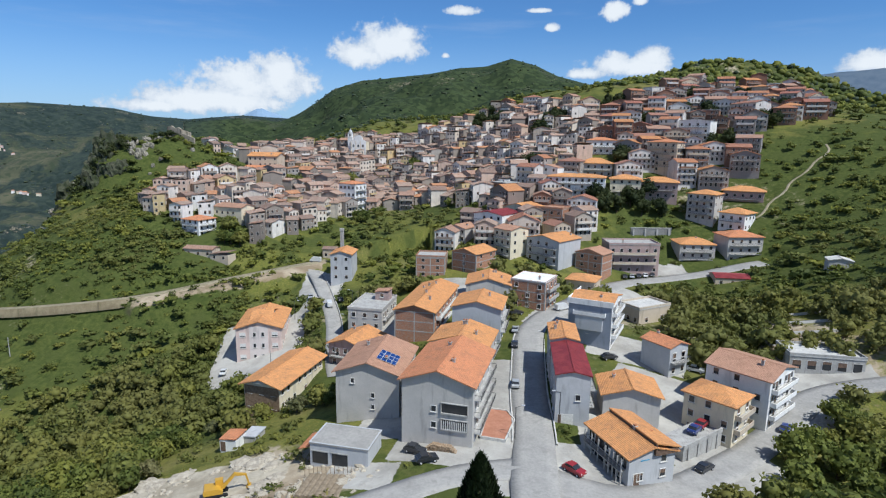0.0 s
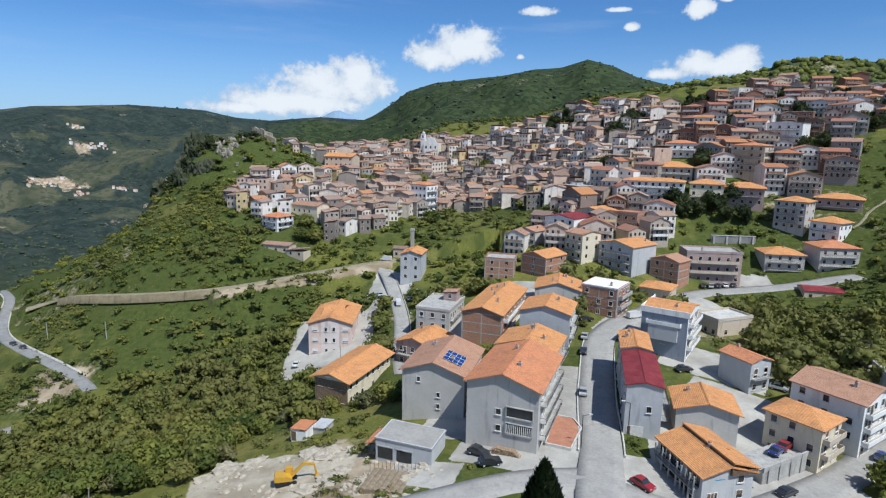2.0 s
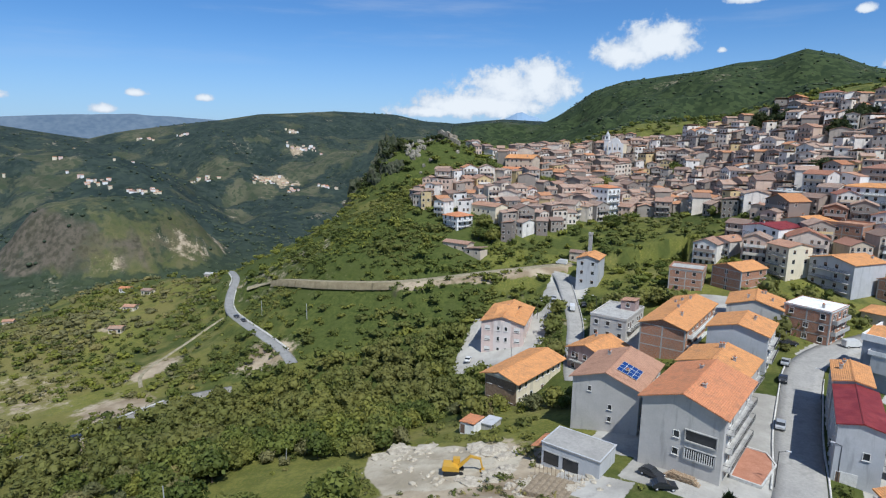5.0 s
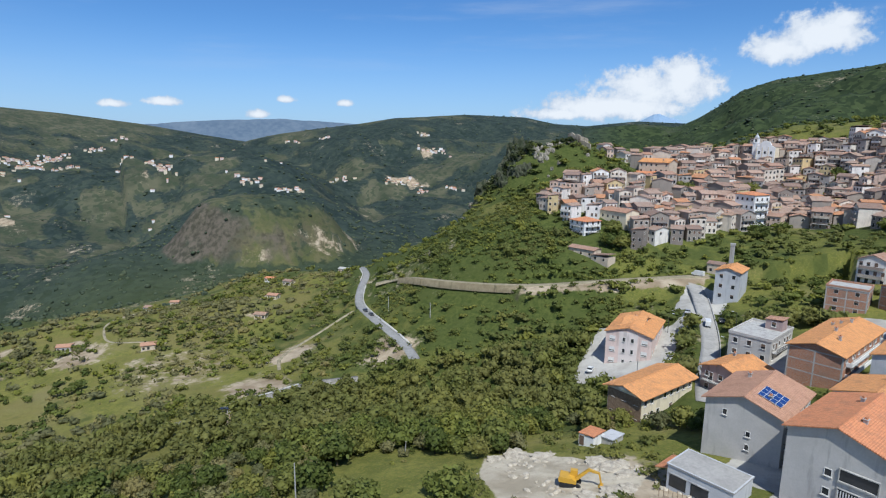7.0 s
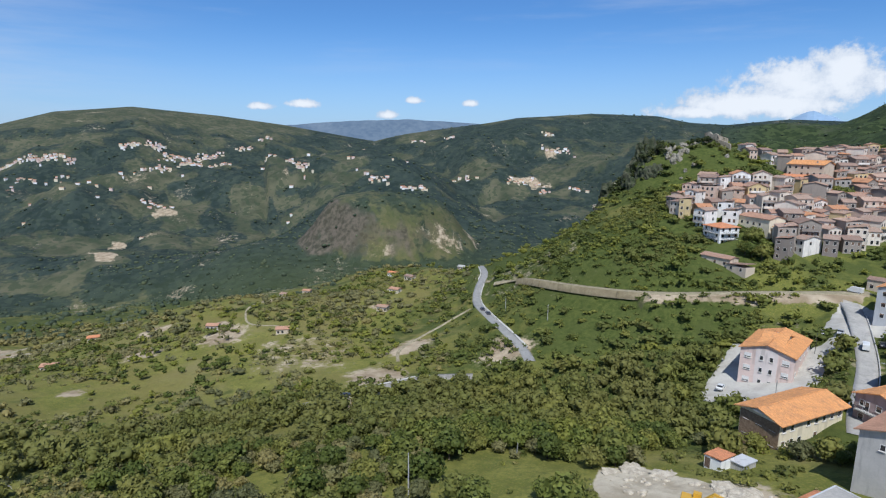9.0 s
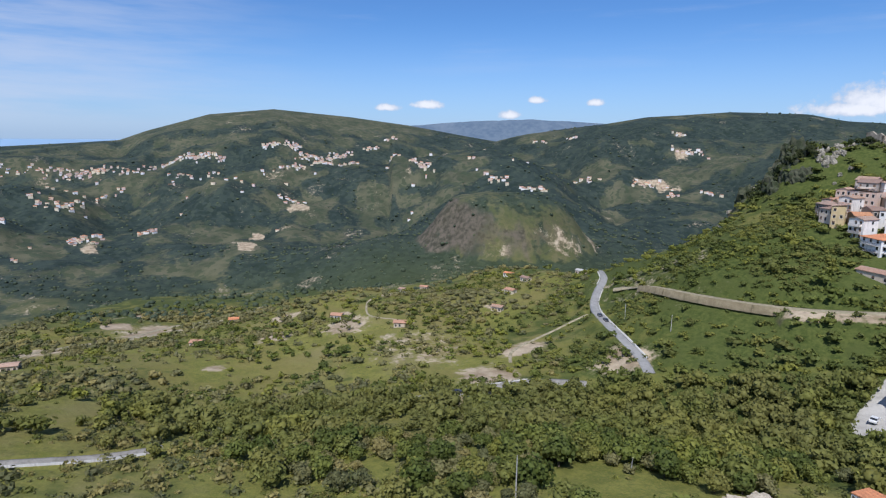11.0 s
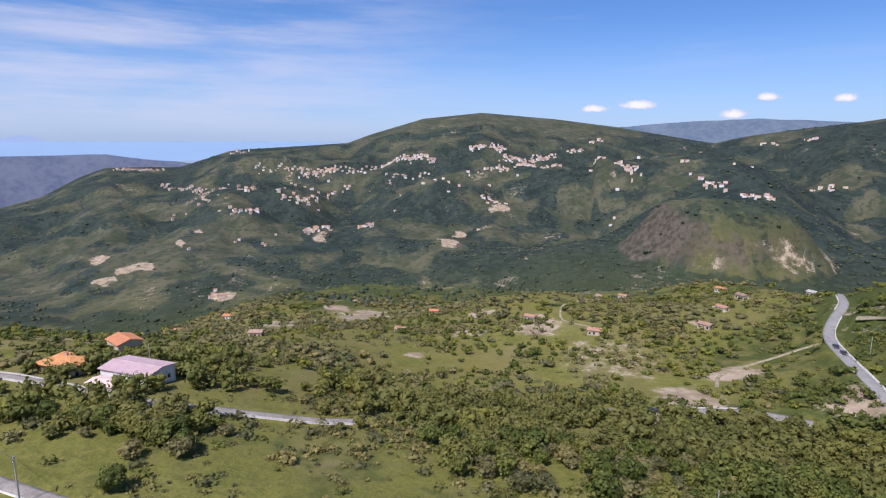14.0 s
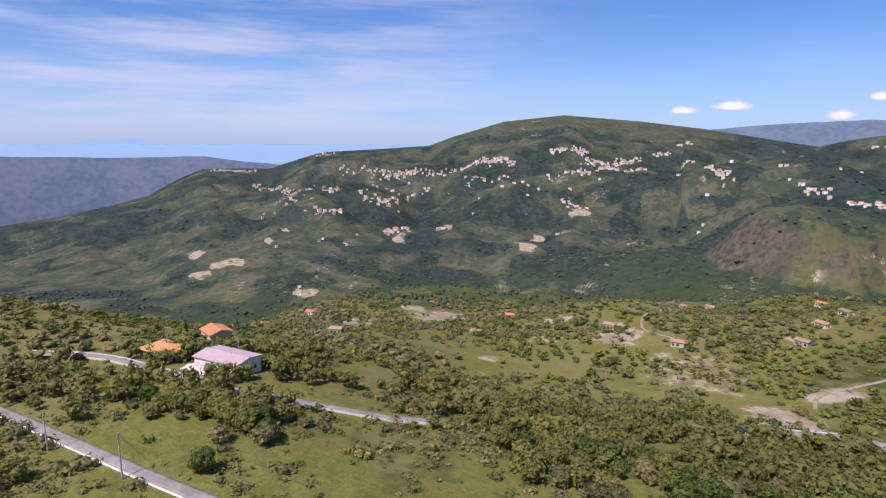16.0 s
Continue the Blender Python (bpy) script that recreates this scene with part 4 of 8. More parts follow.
def house(label, x, y, rot, w_, d, base, eave, roof="gable_y", pitch=0.32, wall=None, tiles=None, over=0.55, rows=3, windows=None, balconies=None, chimneys=1, fine=True,
          group="", frame_bands=False, door="", solid=None, category="house", rim=True, shutters=0.3, size=(1.1, 1.35), seed=0):
    """A house: walls, roof, ridge, windows with panes, balconies with railings, chimneys."""
    rnd = random.Random(int(x * 7 + y * 13) + seed)
    h = eave - base
    BUILT.append((x, y, math.hypot(w_, d) / 2))
    ob = thing("house", pose(x, y, base, 0, 0, rot), label, category, group)
    part("wall", house_body(w_, d, h, roof, pitch, wall or M_GREY), ob)
    top = 0.0
    if roof.startswith("gable"):
        s, cap, top = roof_gable(w_, d, h, pitch, over, roof[-1], tiles or M_ORANGE)
        r = part("roof", s, ob)
        part("ridge_cap", cap, r)
    elif roof == "hip":
        s, t_ = roof_hip(w_, d, h, pitch, over, tiles or M_ORANGE)
        part("roof", s, ob)
        top = t_ - h
    elif roof == "shed":
        prof = [(-w_ / 2 - over, h + 0.02), (w_ / 2 + over, h + 0.02 + w_ * pitch), (w_ / 2 + over, h + 0.22 + w_ * pitch), (-w_ / 2 - over, h + 0.22)]
        part("roof", Shape(tiles or M_ORANGE).extrude(prof, -d / 2 - over, d / 2 + over, "y"), ob)
    else:
        s = Shape(tiles or M_CONCRETE).box(-w_ / 2 - 0.15, w_ / 2 + 0.15, -d / 2 - 0.15, d / 2 + 0.15, h, h + 0.25)
        part("roof", s, ob)
        top_ = 0.85 if rim else 0.32
        para = Shape(wall or M_GREY)
        para.box(-w_ / 2 - 0.15, w_ / 2 + 0.15, -d / 2 - 0.15, -d / 2 + 0.1, h + 0.25, h + top_).box(-w_ / 2 - 0.15, w_ / 2 + 0.15, d / 2 - 0.1, d / 2 + 0.15, h + 0.25, h + top_)
        para.box(-w_ / 2 - 0.15, -w_ / 2 + 0.1, -d / 2 + 0.1, d / 2 - 0.1, h + 0.25, h + top_).box(w_ / 2 - 0.1, w_ / 2 + 0.15, -d / 2 + 0.1, d / 2 - 0.1, h + 0.25, h + top_)
        part("parapet", para, ob)
    storey = h / rows
    if frame_bands:
        for i in range(1, rows + 1):
            z = i * storey - 0.15
            part("concrete_band", Shape(M_CONCRETE).box(-w_ / 2 - 0.03, w_ / 2 + 0.03, -d / 2 - 0.03, d / 2 + 0.03, z - 0.28, z), ob)
        for sx in (-1, 0, 1):
            for sy in (-1, 1):
                cx = sx * (w_ / 2 - 0.15)
                part("concrete_post", Shape(M_CONCRETE).box(cx - 0.17, cx + 0.17, sy * (d / 2 - 0.15) - 0.19, sy * (d / 2 - 0.15) + 0.19, -4, h), ob)
    for face, n in (windows or {}).items():
        span = w_ if face in "FB" else d
        for row in range(rows):
            for i in range(n):
                if rnd.random() < 0.08:
                    continue
                u = span * ((i + 0.5) / n - 0.5)
                z = row * storey + (1.0 if row or not door else 0.9)
                put_window(ob, face, w_, d, u, z, size[0], min(size[1], storey - 1.2), rnd.choice((0, shutters, 0.55)), fine)
    for face, rows_ in (balconies or {}).items():
        span = w_ if face in "FB" else d
        for row in rows_:
            put_balcony(ob, face, w_, d, 0, row * storey + 0.05, span * 0.86, 1.25, solid)
            if fine:
                for u in (-0.25, 0.25):
                    put_window(ob, face, w_, d, u * span, row * storey + 0.12, 1.2, 2.1, rnd.choice((0, 0.5, 0.75)), True, "balcony_door")
    if door:
        s = Shape(M_SHUTTER, M_FRAME).box(-0.6, 0.6, -0.05, 0.05, 0, 2.2).box(-0.72, -0.6, -0.08, 0.05, 0, 2.3, 1).box(0.6, 0.72, -0.08, 0.05, 0, 2.3, 1).box(-0.6, 0.6, -0.08, 0.05, 2.2, 2.3, 1)
        part("door", s, ob, at=face_pose(door, w_, d, -(w_ if door in "FB" else d) * 0.32, 0.05))
    for i in range(chimneys):
        ux, uy = rnd.uniform(-0.3, 0.3), rnd.uniform(-0.35, 0.35)
        if roof == "gable_y":
            z = h + top - abs(ux) * w_ * pitch
        elif roof == "gable_x":
            z = h + top - abs(uy) * d * pitch
        elif roof == "hip":
            ux, uy = ux * 0.4, uy * 0.3
            z = h + top * 0.7
        else:
            z = h + 0.3
        put_chimney(ob, ux * w_, uy * d, z + 0.2, rnd.uniform(0.5, 1.0))
    return ob

# ---- houses along the main street ----
paint_blue = dapple("turquoise_canvas", (0.05, 0.25, 0.42), (0.09, 0.36, 0.55), 2.0, 0.8)
big = house("tall grey plastered house with terracotta gable roof", 1.7, 109.1, -15, 13.7, 19, -2.4, 10.8, "gable_y", 0.34, M_GREY, M_TERRA, 0.7, 4, {"R": 3, "L": 3}, {"R": (1, 2, 3)}, 2)
for z_ in (4.2, 7.4):
    put_window(big, "F", 13.7, 19, -0.6, z_, 0.9, 1.1)
    log = part("loggia", Shape(M_CONCRETE).box(-2.6, 2.6, -0.3, 0.06, -0.25, 0.0), big, "loggia frame round a flat dark panel", face_pose("F", 13.7, 19, 3.4, z_))
    part("lintel", Shape(M_CONCRETE).box(-2.6, 2.6, -0.3, 0.06, 1.9, 2.05), log)
    for x_ in (-2.525, 2.525):
        part("jamb", Shape(M_CONCRETE).box(x_ - 0.075, x_ + 0.075, -0.3, 0.06, 0, 1.9), log)
    # flat near-black panel where the loggia would open into shade
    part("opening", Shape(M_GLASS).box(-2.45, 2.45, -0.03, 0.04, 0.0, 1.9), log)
    if z_ < 5:
        for i_ in range(14):
            part("bar", Shape(M_FRAME).box(-2.4 + i_ * 0.36, -2.25 + i_ * 0.36, -0.26, -0.22, 0, 1.7), log)

sol = house("grey house with solar panels on its tiled gable roof", -14.2, 121.9, -9, 13.7, 16.8, -5.4, 6.6, "gable_y", 0.34, M_GREY, M_BROWN, 0.7, 4, {"R": 3}, {"R": (1, 2, 3)}, 2)
for u_, z_ in ((1.2, 4.0), (1.2, 6.6), (-3.2, 9.6)):
    put_window(sol, "F", 13.7, 16.8, u_, z_, 0.7, 1.0)


def solar_build(k, b):
    o = k.n("ShaderNodeTexCoord").outputs["Object"]
    a = k.n("ShaderNodeSeparateXYZ", Vector=o)
    line = k.m("MAXIMUM", k.m("GREATER_THAN", k.m("PINGPONG", a.outputs[0], 0.25), 0.235), k.m("GREATER_THAN", k.m("PINGPONG", a.outputs[1], 0.27), 0.255))
    k.put(b.inputs["Base Color"], k.mix(k.m("MULTIPLY", line, 0.5), (0.012, 0.04, 0.16), (0.10, 0.16, 0.30)))


M_SOLAR = material("blue_solar_cells", solar_build, 0.2, 0.0, 0.5)
M_ALU = dapple("bare_aluminium", (0.45, 0.45, 0.46), (0.62, 0.62, 0.62), 2.0, 0.4, 0.1, 4.0)
slope_ = math.degrees(math.atan(0.34))
array_ = thing("solar_panel_array", pose(-14.2, 121.9, 0, 0, 0, -9) @ pose(3.3, -3.0, 6.6 + (6.85 - 3.3) * 0.34 + 0.42, 0, slope_, 0), "blue solar panels bolted on a tiled roof", "solar panels")
panel_me = Shape(M_SOLAR, M_ALU).box(-0.5, 0.5, -0.8, 0.8, 0, 0.04, 0).box(-0.54, -0.5, -0.84, 0.84, -0.02, 0.06, 1).box(0.5, 0.54, -0.84, 0.84, -0.02, 0.06, 1).box(-0.5, 0.5, -0.84, -0.8, -0.02, 0.06, 1).box(-0.5, 0.5, 0.8, 0.84, -0.02, 0.06, 1).mesh("panel")
for i_ in range(4):
    for j_ in range(3):
        part("panel", panel_me, array_, at=pose((i_ - 1.5) * 1.1, (j_ - 1) * 1.7, 0))
for x_ in (-1.2, 1.2):
    part("mounting_rail", Shape(M_ALU).box(x_ - 0.04, x_ + 0.04, -2.6, 2.6, -0.2, -0.02), array_)

house("low mauve house with orange tiled roof", -24.6, 159.8, -21, 11, 13, -9.2, -2.4, "gable_y", 0.33, M_MAUVE, M_ORANGE, 0.6, 2, {"F": 3, "R": 3}, {"F": (1,)}, 1)
yel = house("long low workshop with a broad orange roof", -40.8, 142.6, -16, 9.8, 21.9, -11.6, -4.7, "gable_y", 0.30, M_CREAM, M_ORANGE, 1.1, 2, {"F": 3, "R": 8}, None, 0)
# thin sheet that turns the cream front dark brown
part("front_cladding", Shape(M_WOOD).box(-4.75, 4.75, -11.05, -10.94, -2.5, 6.4), yel, "dark brown front")
part("plinth", Shape(M_PAVING).box(4.9, 7.6, -10.9, 10.9, -3, 0.15), yel, "pale concrete plinth")
part("gable_vent", Shape(M_CONCRETE).extrude([(-2.2, 7.45), (2.2, 7.45), (0, 8.3)], -11.9, -11.2, "y"), yel)
pink = house("pale pink three storey house with orange roof", -59.8, 186.5, 7, 14.2, 21, -16.5, -5.4, "gable_y", 0.30, M_PINK, M_ORANGE, 0.6, 3, {"R": 4, "L": 4}, None, 2, size=(1.0, 1.3))
part("centre_strip", Shape(plaster("rosy_white_plaster", (0.66, 0.59, 0.55))).box(-2.9, 2.9, -10.56, -10.4, -2, 11.6), pink, "pale middle strip of the front")
for row_ in range(3):
    for u_ in (-1.3, 1.3):
        put_window(pink, "F", 14.2, 21.14, u_, row_ * 3.7 + 1.0, 0.8, 1.3, 0)
    for u_ in (-5.0, 5.0):
        win_ = put_window(pink, "F", 14.2, 21, u_, row_ * 3.7 + 1.0, 1.7, 1.3, 0)
        part("blind", Shape(M_FRAME).box(-0.84, 0.84, -0.05, -0.015, 0.3, 1.29), win_, "pale lowered blind")
part("cross_roof", roof_gable(6.5, 15.6, 11.9, 0.30, 0.3, "x", M_ORANGE)[0], pink)
house("flat roofed grey house with rooftop room", -22.5, 181.6, -11, 11, 17, -4.6, 1.9, "flat", 0.3, M_GREY, M_CONCRETE, 0.3, 2, {"F": 3, "R": 4}, {"R": (1,)}, 1)
house("small rooftop stair room with tiled top", -19.5, 186, -11, 4.5, 4, 2.16, 4.9, "shed", 0.12, M_MAUVE, M_BROWN, 0.25, 1, {"F": 1}, None, 0)
house("long bare brick house with orange gable roof", -4.3, 173.5, -13, 11.8, 32, -1.9, 6.6, "gable_y", 0.30, M_BRICK, M_ORANGE, 0.6, 3, {"R": 7}, {"R": (1, 2)}, 5, frame_bands=True, solid=M_WHITE)
house("blue grey house with shallow orange gable roof", 10.6, 156.5, -12, 13.3, 13, 0.2, 10.1, "gable_y", 0.28, M_BLUEGREY, M_ORANGE, 0.5, 3, {"R": 4}, {"R": (1, 2)}, 1)
house("grey house with orange roof tucked behind another", 5.6, 138.5, -15, 14.5, 12.5, -0.4, 6.3, "gable_y", 0.30, M_GREY, M_ORANGE, 0.5, 2, {"F": 4, "R": 3}, {"R": (1,)}, 3)
house("grey gabled house with orange roof and balconies", 15.2, 184, -6, 14, 14, 2.4, 9.6, "gable_y", 0.30, M_GREY, M_ORANGE, 0.4, 3, {"R": 4}, {"R": (1, 2)}, 4)
house("bare brick house with a white flat roof", 29.5, 181, -28, 11.5, 11.5, 2.0, 11.4, "flat", 0.3, M_BRICK, M_WHITE, 0.4, 3, {"F": 3, "R": 3}, {"R": (1, 2)}, 1, frame_bands=True, solid=M_CONCRETE, rim=False)
hotel = house("white four storey apartment house with orange roof", 42.5, 154.5, -27, 11.5, 13.5, 0.0, 12.2, "gable_x", 0.20, M_WHITE, M_ORANGE, 0.2, 4, {"R": 4, "F": 1}, {"R": (1, 2, 3)}, 1, solid=M_WHITE)
part("parapet", Shape(M_WHITE).box(-6.1, 6.1, -7.1, -6.8, 11.8, 13.3).box(-6.1, -5.8, -6.8, 6.8, 11.8, 13.3), hotel)
part("bay", Shape(M_BLUEGREY).extrude([(-3.6, 5.2), (-3.6, 8.7), (-3.2, 9.1), (3.2, 9.1), (3.6, 8.7), (3.6, 5.2)][::-1], -7.9, -6.75, "y"), hotel, "rounded grey bay")
# the front's shade is put into this grey-blue slab colour
M_SHADED_FRONT = plaster("shaded_front_plaster", (0.26, 0.29, 0.34))
part("facade", Shape(M_SHADED_FRONT).box(-5.74, 5.74, -6.86, -6.76, -2, 11.8), hotel, "front coloured grey blue for its shade")
put_balcony(hotel, "F", 11.5, 13.5, 0, 9.2, 8.5, 1.3, M_WHITE)
red = house("narrow blue grey house with dark red metal roof", 27.4, 116.6, -7, 6.7, 17.9, -1.5, 9.2, "gable_y", 0.22, M_BLUEGREY, M_RED, 0.35, 3, {"R": 4, "L": 5}, {"R": (1, 2)}, 0, door="F")
put_window(red, "F", 6.7, 17.9, 1.0, 5.4, 0.9, 1.2)
part("garage_door", Shape(M_FRAME).box(-1.2, 1.2, -0.06, 0.05, 0, 2.3), red, "pale steel garage door", face_pose("F", 6.7, 17.9, -0.9, 0.1))
house("narrow grey house with orange tiled roof", 29.0, 132.2, -7, 6.4, 12, -0.9, 9.9, "gable_y", 0.22, M_GREY, M_ORANGE, 0.3, 3, {"L": 3}, None, 2)
house("grey bungalow with broad orange roof", 39.9, 115.6, -8, 11.4, 9.5, -3.0, 3.6, "gable_y", 0.28, M_GREY, M_ORANGE, 0.7, 2, {"R": 2}, None, 1)
house("small blue grey house with white side and red tiles", 56.0, 138.2, -60, 8.7, 6.5, -1.8, 5.8, "gable_x", 0.30, M_BLUEGREY, M_TERRA, 0.4, 2, {"R": 2}, {"R": (1,)}, 1)
hip = house("cream house with orange hipped roof", 57.4, 112.2, -48, 10.2, 8.4, -5.0, 4.0, "hip", 0.36, M_CREAM, M_ORANGE, 0.6, 3, {"F": 3, "R": 2}, {"R": (1, 2)}, 0, solid=M_BEIGE)
house("white house with brown tiled roof and balconies", 68.8, 121.6, -50, 13.5, 13, -5.2, 6.4, "gable_x", 0.26, M_WHITE, M_BROWN, 0.5, 4, {"R": 4, "F": 3}, {"R": (1, 2, 3)}, 1, solid=M_WHITE)
fg = house("orange roofed house stepping down beside the junction", 34.2, 96.2, -71, 12.6, 9.4, -2.8, 2.6, "gable_x", 0.28, M_BLUEGREY, M_ORANGE, 0.6, 2, {"F": 3, "R": 2}, {"F": (1,)}, 2, door="R")
part("raised_roof", Shape(M_ORANGE, M_SHUTTER).extrude([(0.2, 7.45), (5.4, 6.0), (5.4, 6.22), (0.2, 7.7)], -6.9, 6.9, "x").box(-6.8, 6.8, 0.25, 4.9, 5.2, 6.1, 1).box(-6.8, 6.8, 0.25, 0.5, 6.1, 7.4, 1), fg)
# flat dark panels take the place of the veranda's shaded depth
for u_, l_ in ((-2.2, 6.4), (3.9, 3.4)):
    ver = part("veranda", Shape(M_GLASS).box(-l_ / 2, l_ / 2, -0.02, 0.06, 0.0, 2.1), fg, "flat dark panel for the veranda's deep shade", face_pose("F", 12.6, 9.4, u_, 2.9))
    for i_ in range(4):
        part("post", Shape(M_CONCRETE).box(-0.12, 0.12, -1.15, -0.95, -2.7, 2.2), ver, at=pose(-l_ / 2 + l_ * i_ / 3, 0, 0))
# one dark panel for the shade inside the stores
part("lower_opening", Shape(M_GLASS).box(-4.8, 3.6, -0.04, 0.05, 0.1, 2.1), fg, "flat dark panel for shaded store openings", face_pose("F", 12.6, 9.4, 0.4, 0.1))
part("blue_awning", Shape(paint_blue).extrude([(-0.05, 1.5), (0.05, 1.5), (0.35, 0.2), (0.25, 0.2)], -0.9, 0.9, "x"), fg, "turquoise awning", face_pose("R", 12.6, 9.4, -1.5, 3.1))
gar = house("long grey garage with a flat roof", -17.4, 98.4, -13, 11.1, 7.2, -3.3, 0.4, "flat", 0.3, M_BLUEGREY, M_ASPHALT, 0.2, 1, None, None, 0, category="garage", rim=False)
# dark panels under lintels stand for the garage's shaded inside
for u_ in (-3.6, 0.2):
    part("garage_opening", Shape(M_GLASS, M_CONCRETE).box(-1.5, 1.5, -0.05, 0.05, 0, 2.3).box(-1.65, 1.65, -0.12, 0.05, 2.3, 2.5, 1), gar, at=face_pose("F", 11.1, 7.2, u_, 0))
part("side_roof", Shape(M_TERRA).extrude([(-8.0, 2.0), (-5.5, 2.9), (-5.5, 3.05), (-8.0, 2.15)], -3.4, 2.5, "y"), gar)
house("tiny white shed with a tiled roof", -44.2, 113.5, -11, 3.6, 4.2, -10.6, -8.0, "shed", 0.12, M_WHITE, M_TERRA, 0.2, 1, None, None, 0, category="shed", door="F")
house("low tool shed under a sheet roof", -40.6, 116, -11, 3.0, 4.2, -10.6, -8.6, "shed", 0.08, M_CONCRETE, M_BLUEGREY, 0.2, 1, None, None, 0, category="shed")
house("tall narrow blue house with an orange roof", -39.4, 225.5, -3, 8.2, 11, -0.6, 10.0, "gable_y", 0.32, M_BLUEGREY, M_ORANGE, 0.5, 3, {"F": 2, "L": 3}, None, 0, fine=False)
house("slim grey concrete tower standing behind a house", -41.5, 234, -3, 1.3, 1.3, 0, 17.2, "flat", 0.3, M_CONCRETE, M_CONCRETE, 0.1, 4, None, None, 0, category="tower", fine=False)

# ---- middle of the village ----
house("unfinished bare brick house with flat roof", -4.1, 214.2, -6, 10.8, 9.6, 3.6, 11.5, "flat", 0.3, M_BRICK, M_CONCRETE, 0.1, 3, {"F": 2}, None, 0, frame_bands=True, fine=False)
house("brick house with orange gable roof", 11.8, 215.2, -38, 11, 13, 5.0, 13.3, "gable_y", 0.3, M_BRICK, M_ORANGE, 0.4, 3, {"F": 1, "R": 2}, None, 0, frame_bands=True, fine=False)
house("tall white sided house with red roof", 23.5, 250, -36, 14, 16, 11, 23.5, "gable_y", 0.16, M_WHITE, M_RED, 0.3, 4, {"F": 4}, {"F": (1, 2, 3)}, 1, fine=False)
house("grey terrace house with balconies", 8.5, 245, -36, 10, 12, 9, 18, "gable_y", 0.25, M_GREY, M_BROWN, 0.3, 3, {"F": 4}, {"F": (1, 2)}, 1, fine=False)
house("cream four storey house with brown roof", 27.0, 226.5, -50, 9, 10, 7.0, 20.3, "gable_x", 0.22, M_CREAM, M_BROWN, 0.4, 4, {"F": 3, "R": 2}, {"F": (1, 2, 3)}, 0, fine=False)
house("pale blue apartment house with orange roof", 43.5, 224, -45, 15, 15, 5.0, 17.2, "gable_y", 0.22, M_BLUEGREY, M_ORANGE, 0.4, 4, {"F": 4}, {"F": (1, 2, 3)}, 1, fine=False)
house("bare brick end house with brown roof", 58.5, 219.5, -40, 11, 9, 3.6, 12.6, "gable_y", 0.3, M_BRICK, M_BROWN, 0.4, 3, {"F": 2}, None, 0, frame_bands=True, fine=False)
house("low orange roofed house by the bend", 50.5, 201.5, -27, 10, 10, 2.4, 6.6, "hip", 0.3, M_BEIGE, M_ORANGE, 0.5, 1, {"F": 3}, None, 0, fine=False)
house("beige house with pale flat terrace", 36.5, 262, -40, 15, 12, 16, 25, "gable_y", 0.22, M_CREAM, M_ORANGE, 0.4, 3, {"F": 3, "R": 3}, None, 1, fine=False)
house("bare brick block with brown roof", 49, 259, -30, 13, 11, 15, 25, "flat", 0.3, M_BRICK, M_BROWN, 0.3, 3, {"F": 4}, None, 0, frame_bands=True, fine=False)
house("long brown block with balconies", 75.5, 229.5, 0, 20, 11, 3.2, 14.6, "flat", 0.3, M_MAUVE, M_CONCRETE, 0.3, 3, {"F": 6}, {"F": (1, 2)}, 1, fine=False, solid=M_BEIGE)
house("grey villa with orange hipped roof", 105.5, 240.5, -4, 14.2, 12, 4.0, 13.4, "hip", 0.33, M_GREY, M_ORANGE, 0.6, 3, {"F": 4, "R": 3}, {"F": (1, 2)}, 1, fine=False)
house("grey villa with terracotta roof", 123, 238, 3, 14.5, 12, 6.5, 17.2, "hip", 0.3, M_GREY, M_TERRA, 0.6, 3, {"F": 4}, {"F": (1, 2)}, 1, fine=False)
house("low red roofed outbuilding", 109.5, 215, -8, 12.4, 8, 1.5, 4.8, "gable_x", 0.25, M_BEIGE, M_RED, 0.3, 1, {"F": 3}, None, 0, fine=False)
house("low concrete annex with flat terrace roof", 62.5, 172.5, -62, 8.5, 13, 0.4, 5.4, "flat", 0.3, M_BEIGE, M_PAVING, 0.1, 1, {"F": 3, "R": 2}, None, 0, fine=False)
house("long white clinic with rows of balconies", 65, 284, -17, 27, 13, 25.5, 37.5, "hip", 0.2, M_WHITE, M_ORANGE, 0.5, 4, {"F": 9, "R": 4}, {"F": (1, 2, 3)}, 1, fine=False, category="building")
house("five storey apartment block with balconies", 113.5, 301, -38, 15, 13, 39.5, 54.5, "hip", 0.2, M_BEIGE, M_TERRA, 0.5, 5, {"F": 4, "R": 3}, {"F": (1, 2, 3, 4), "R": (1, 2, 3, 4)}, 0, fine=False, category="building")
house("grey three storey villa with orange roof", 119, 263, -42, 12, 11, 20, 32, "hip", 0.3, M_GREY, M_ORANGE, 0.6, 4, {"F": 4, "R": 3}, {"F": (1, 2, 3)}, 0, fine=False)
house("white villa with a pyramid orange roof", 128.5, 251.5, -50, 11, 10.5, 17.5, 25, "hip", 0.36, M_WHITE, M_ORANGE, 0.7, 2, {"F": 3, "R": 3}, {"F": (1,)}, 0, fine=False)
house("brown villa with wide orange roof", 104, 281, -20, 17, 12, 28, 36, "hip", 0.33, M_MAUVE, M_ORANGE, 0.9, 2, {"F": 5}, {"F": (1,)}, 0, fine=False)
house("brown villa under a broad orange roof", 141, 272, -30, 17, 12, 25.5, 33, "hip", 0.3, M_MAUVE, M_ORANGE, 0.9, 2, {"F": 5}, {"F": (1,)}, 0, fine=False)
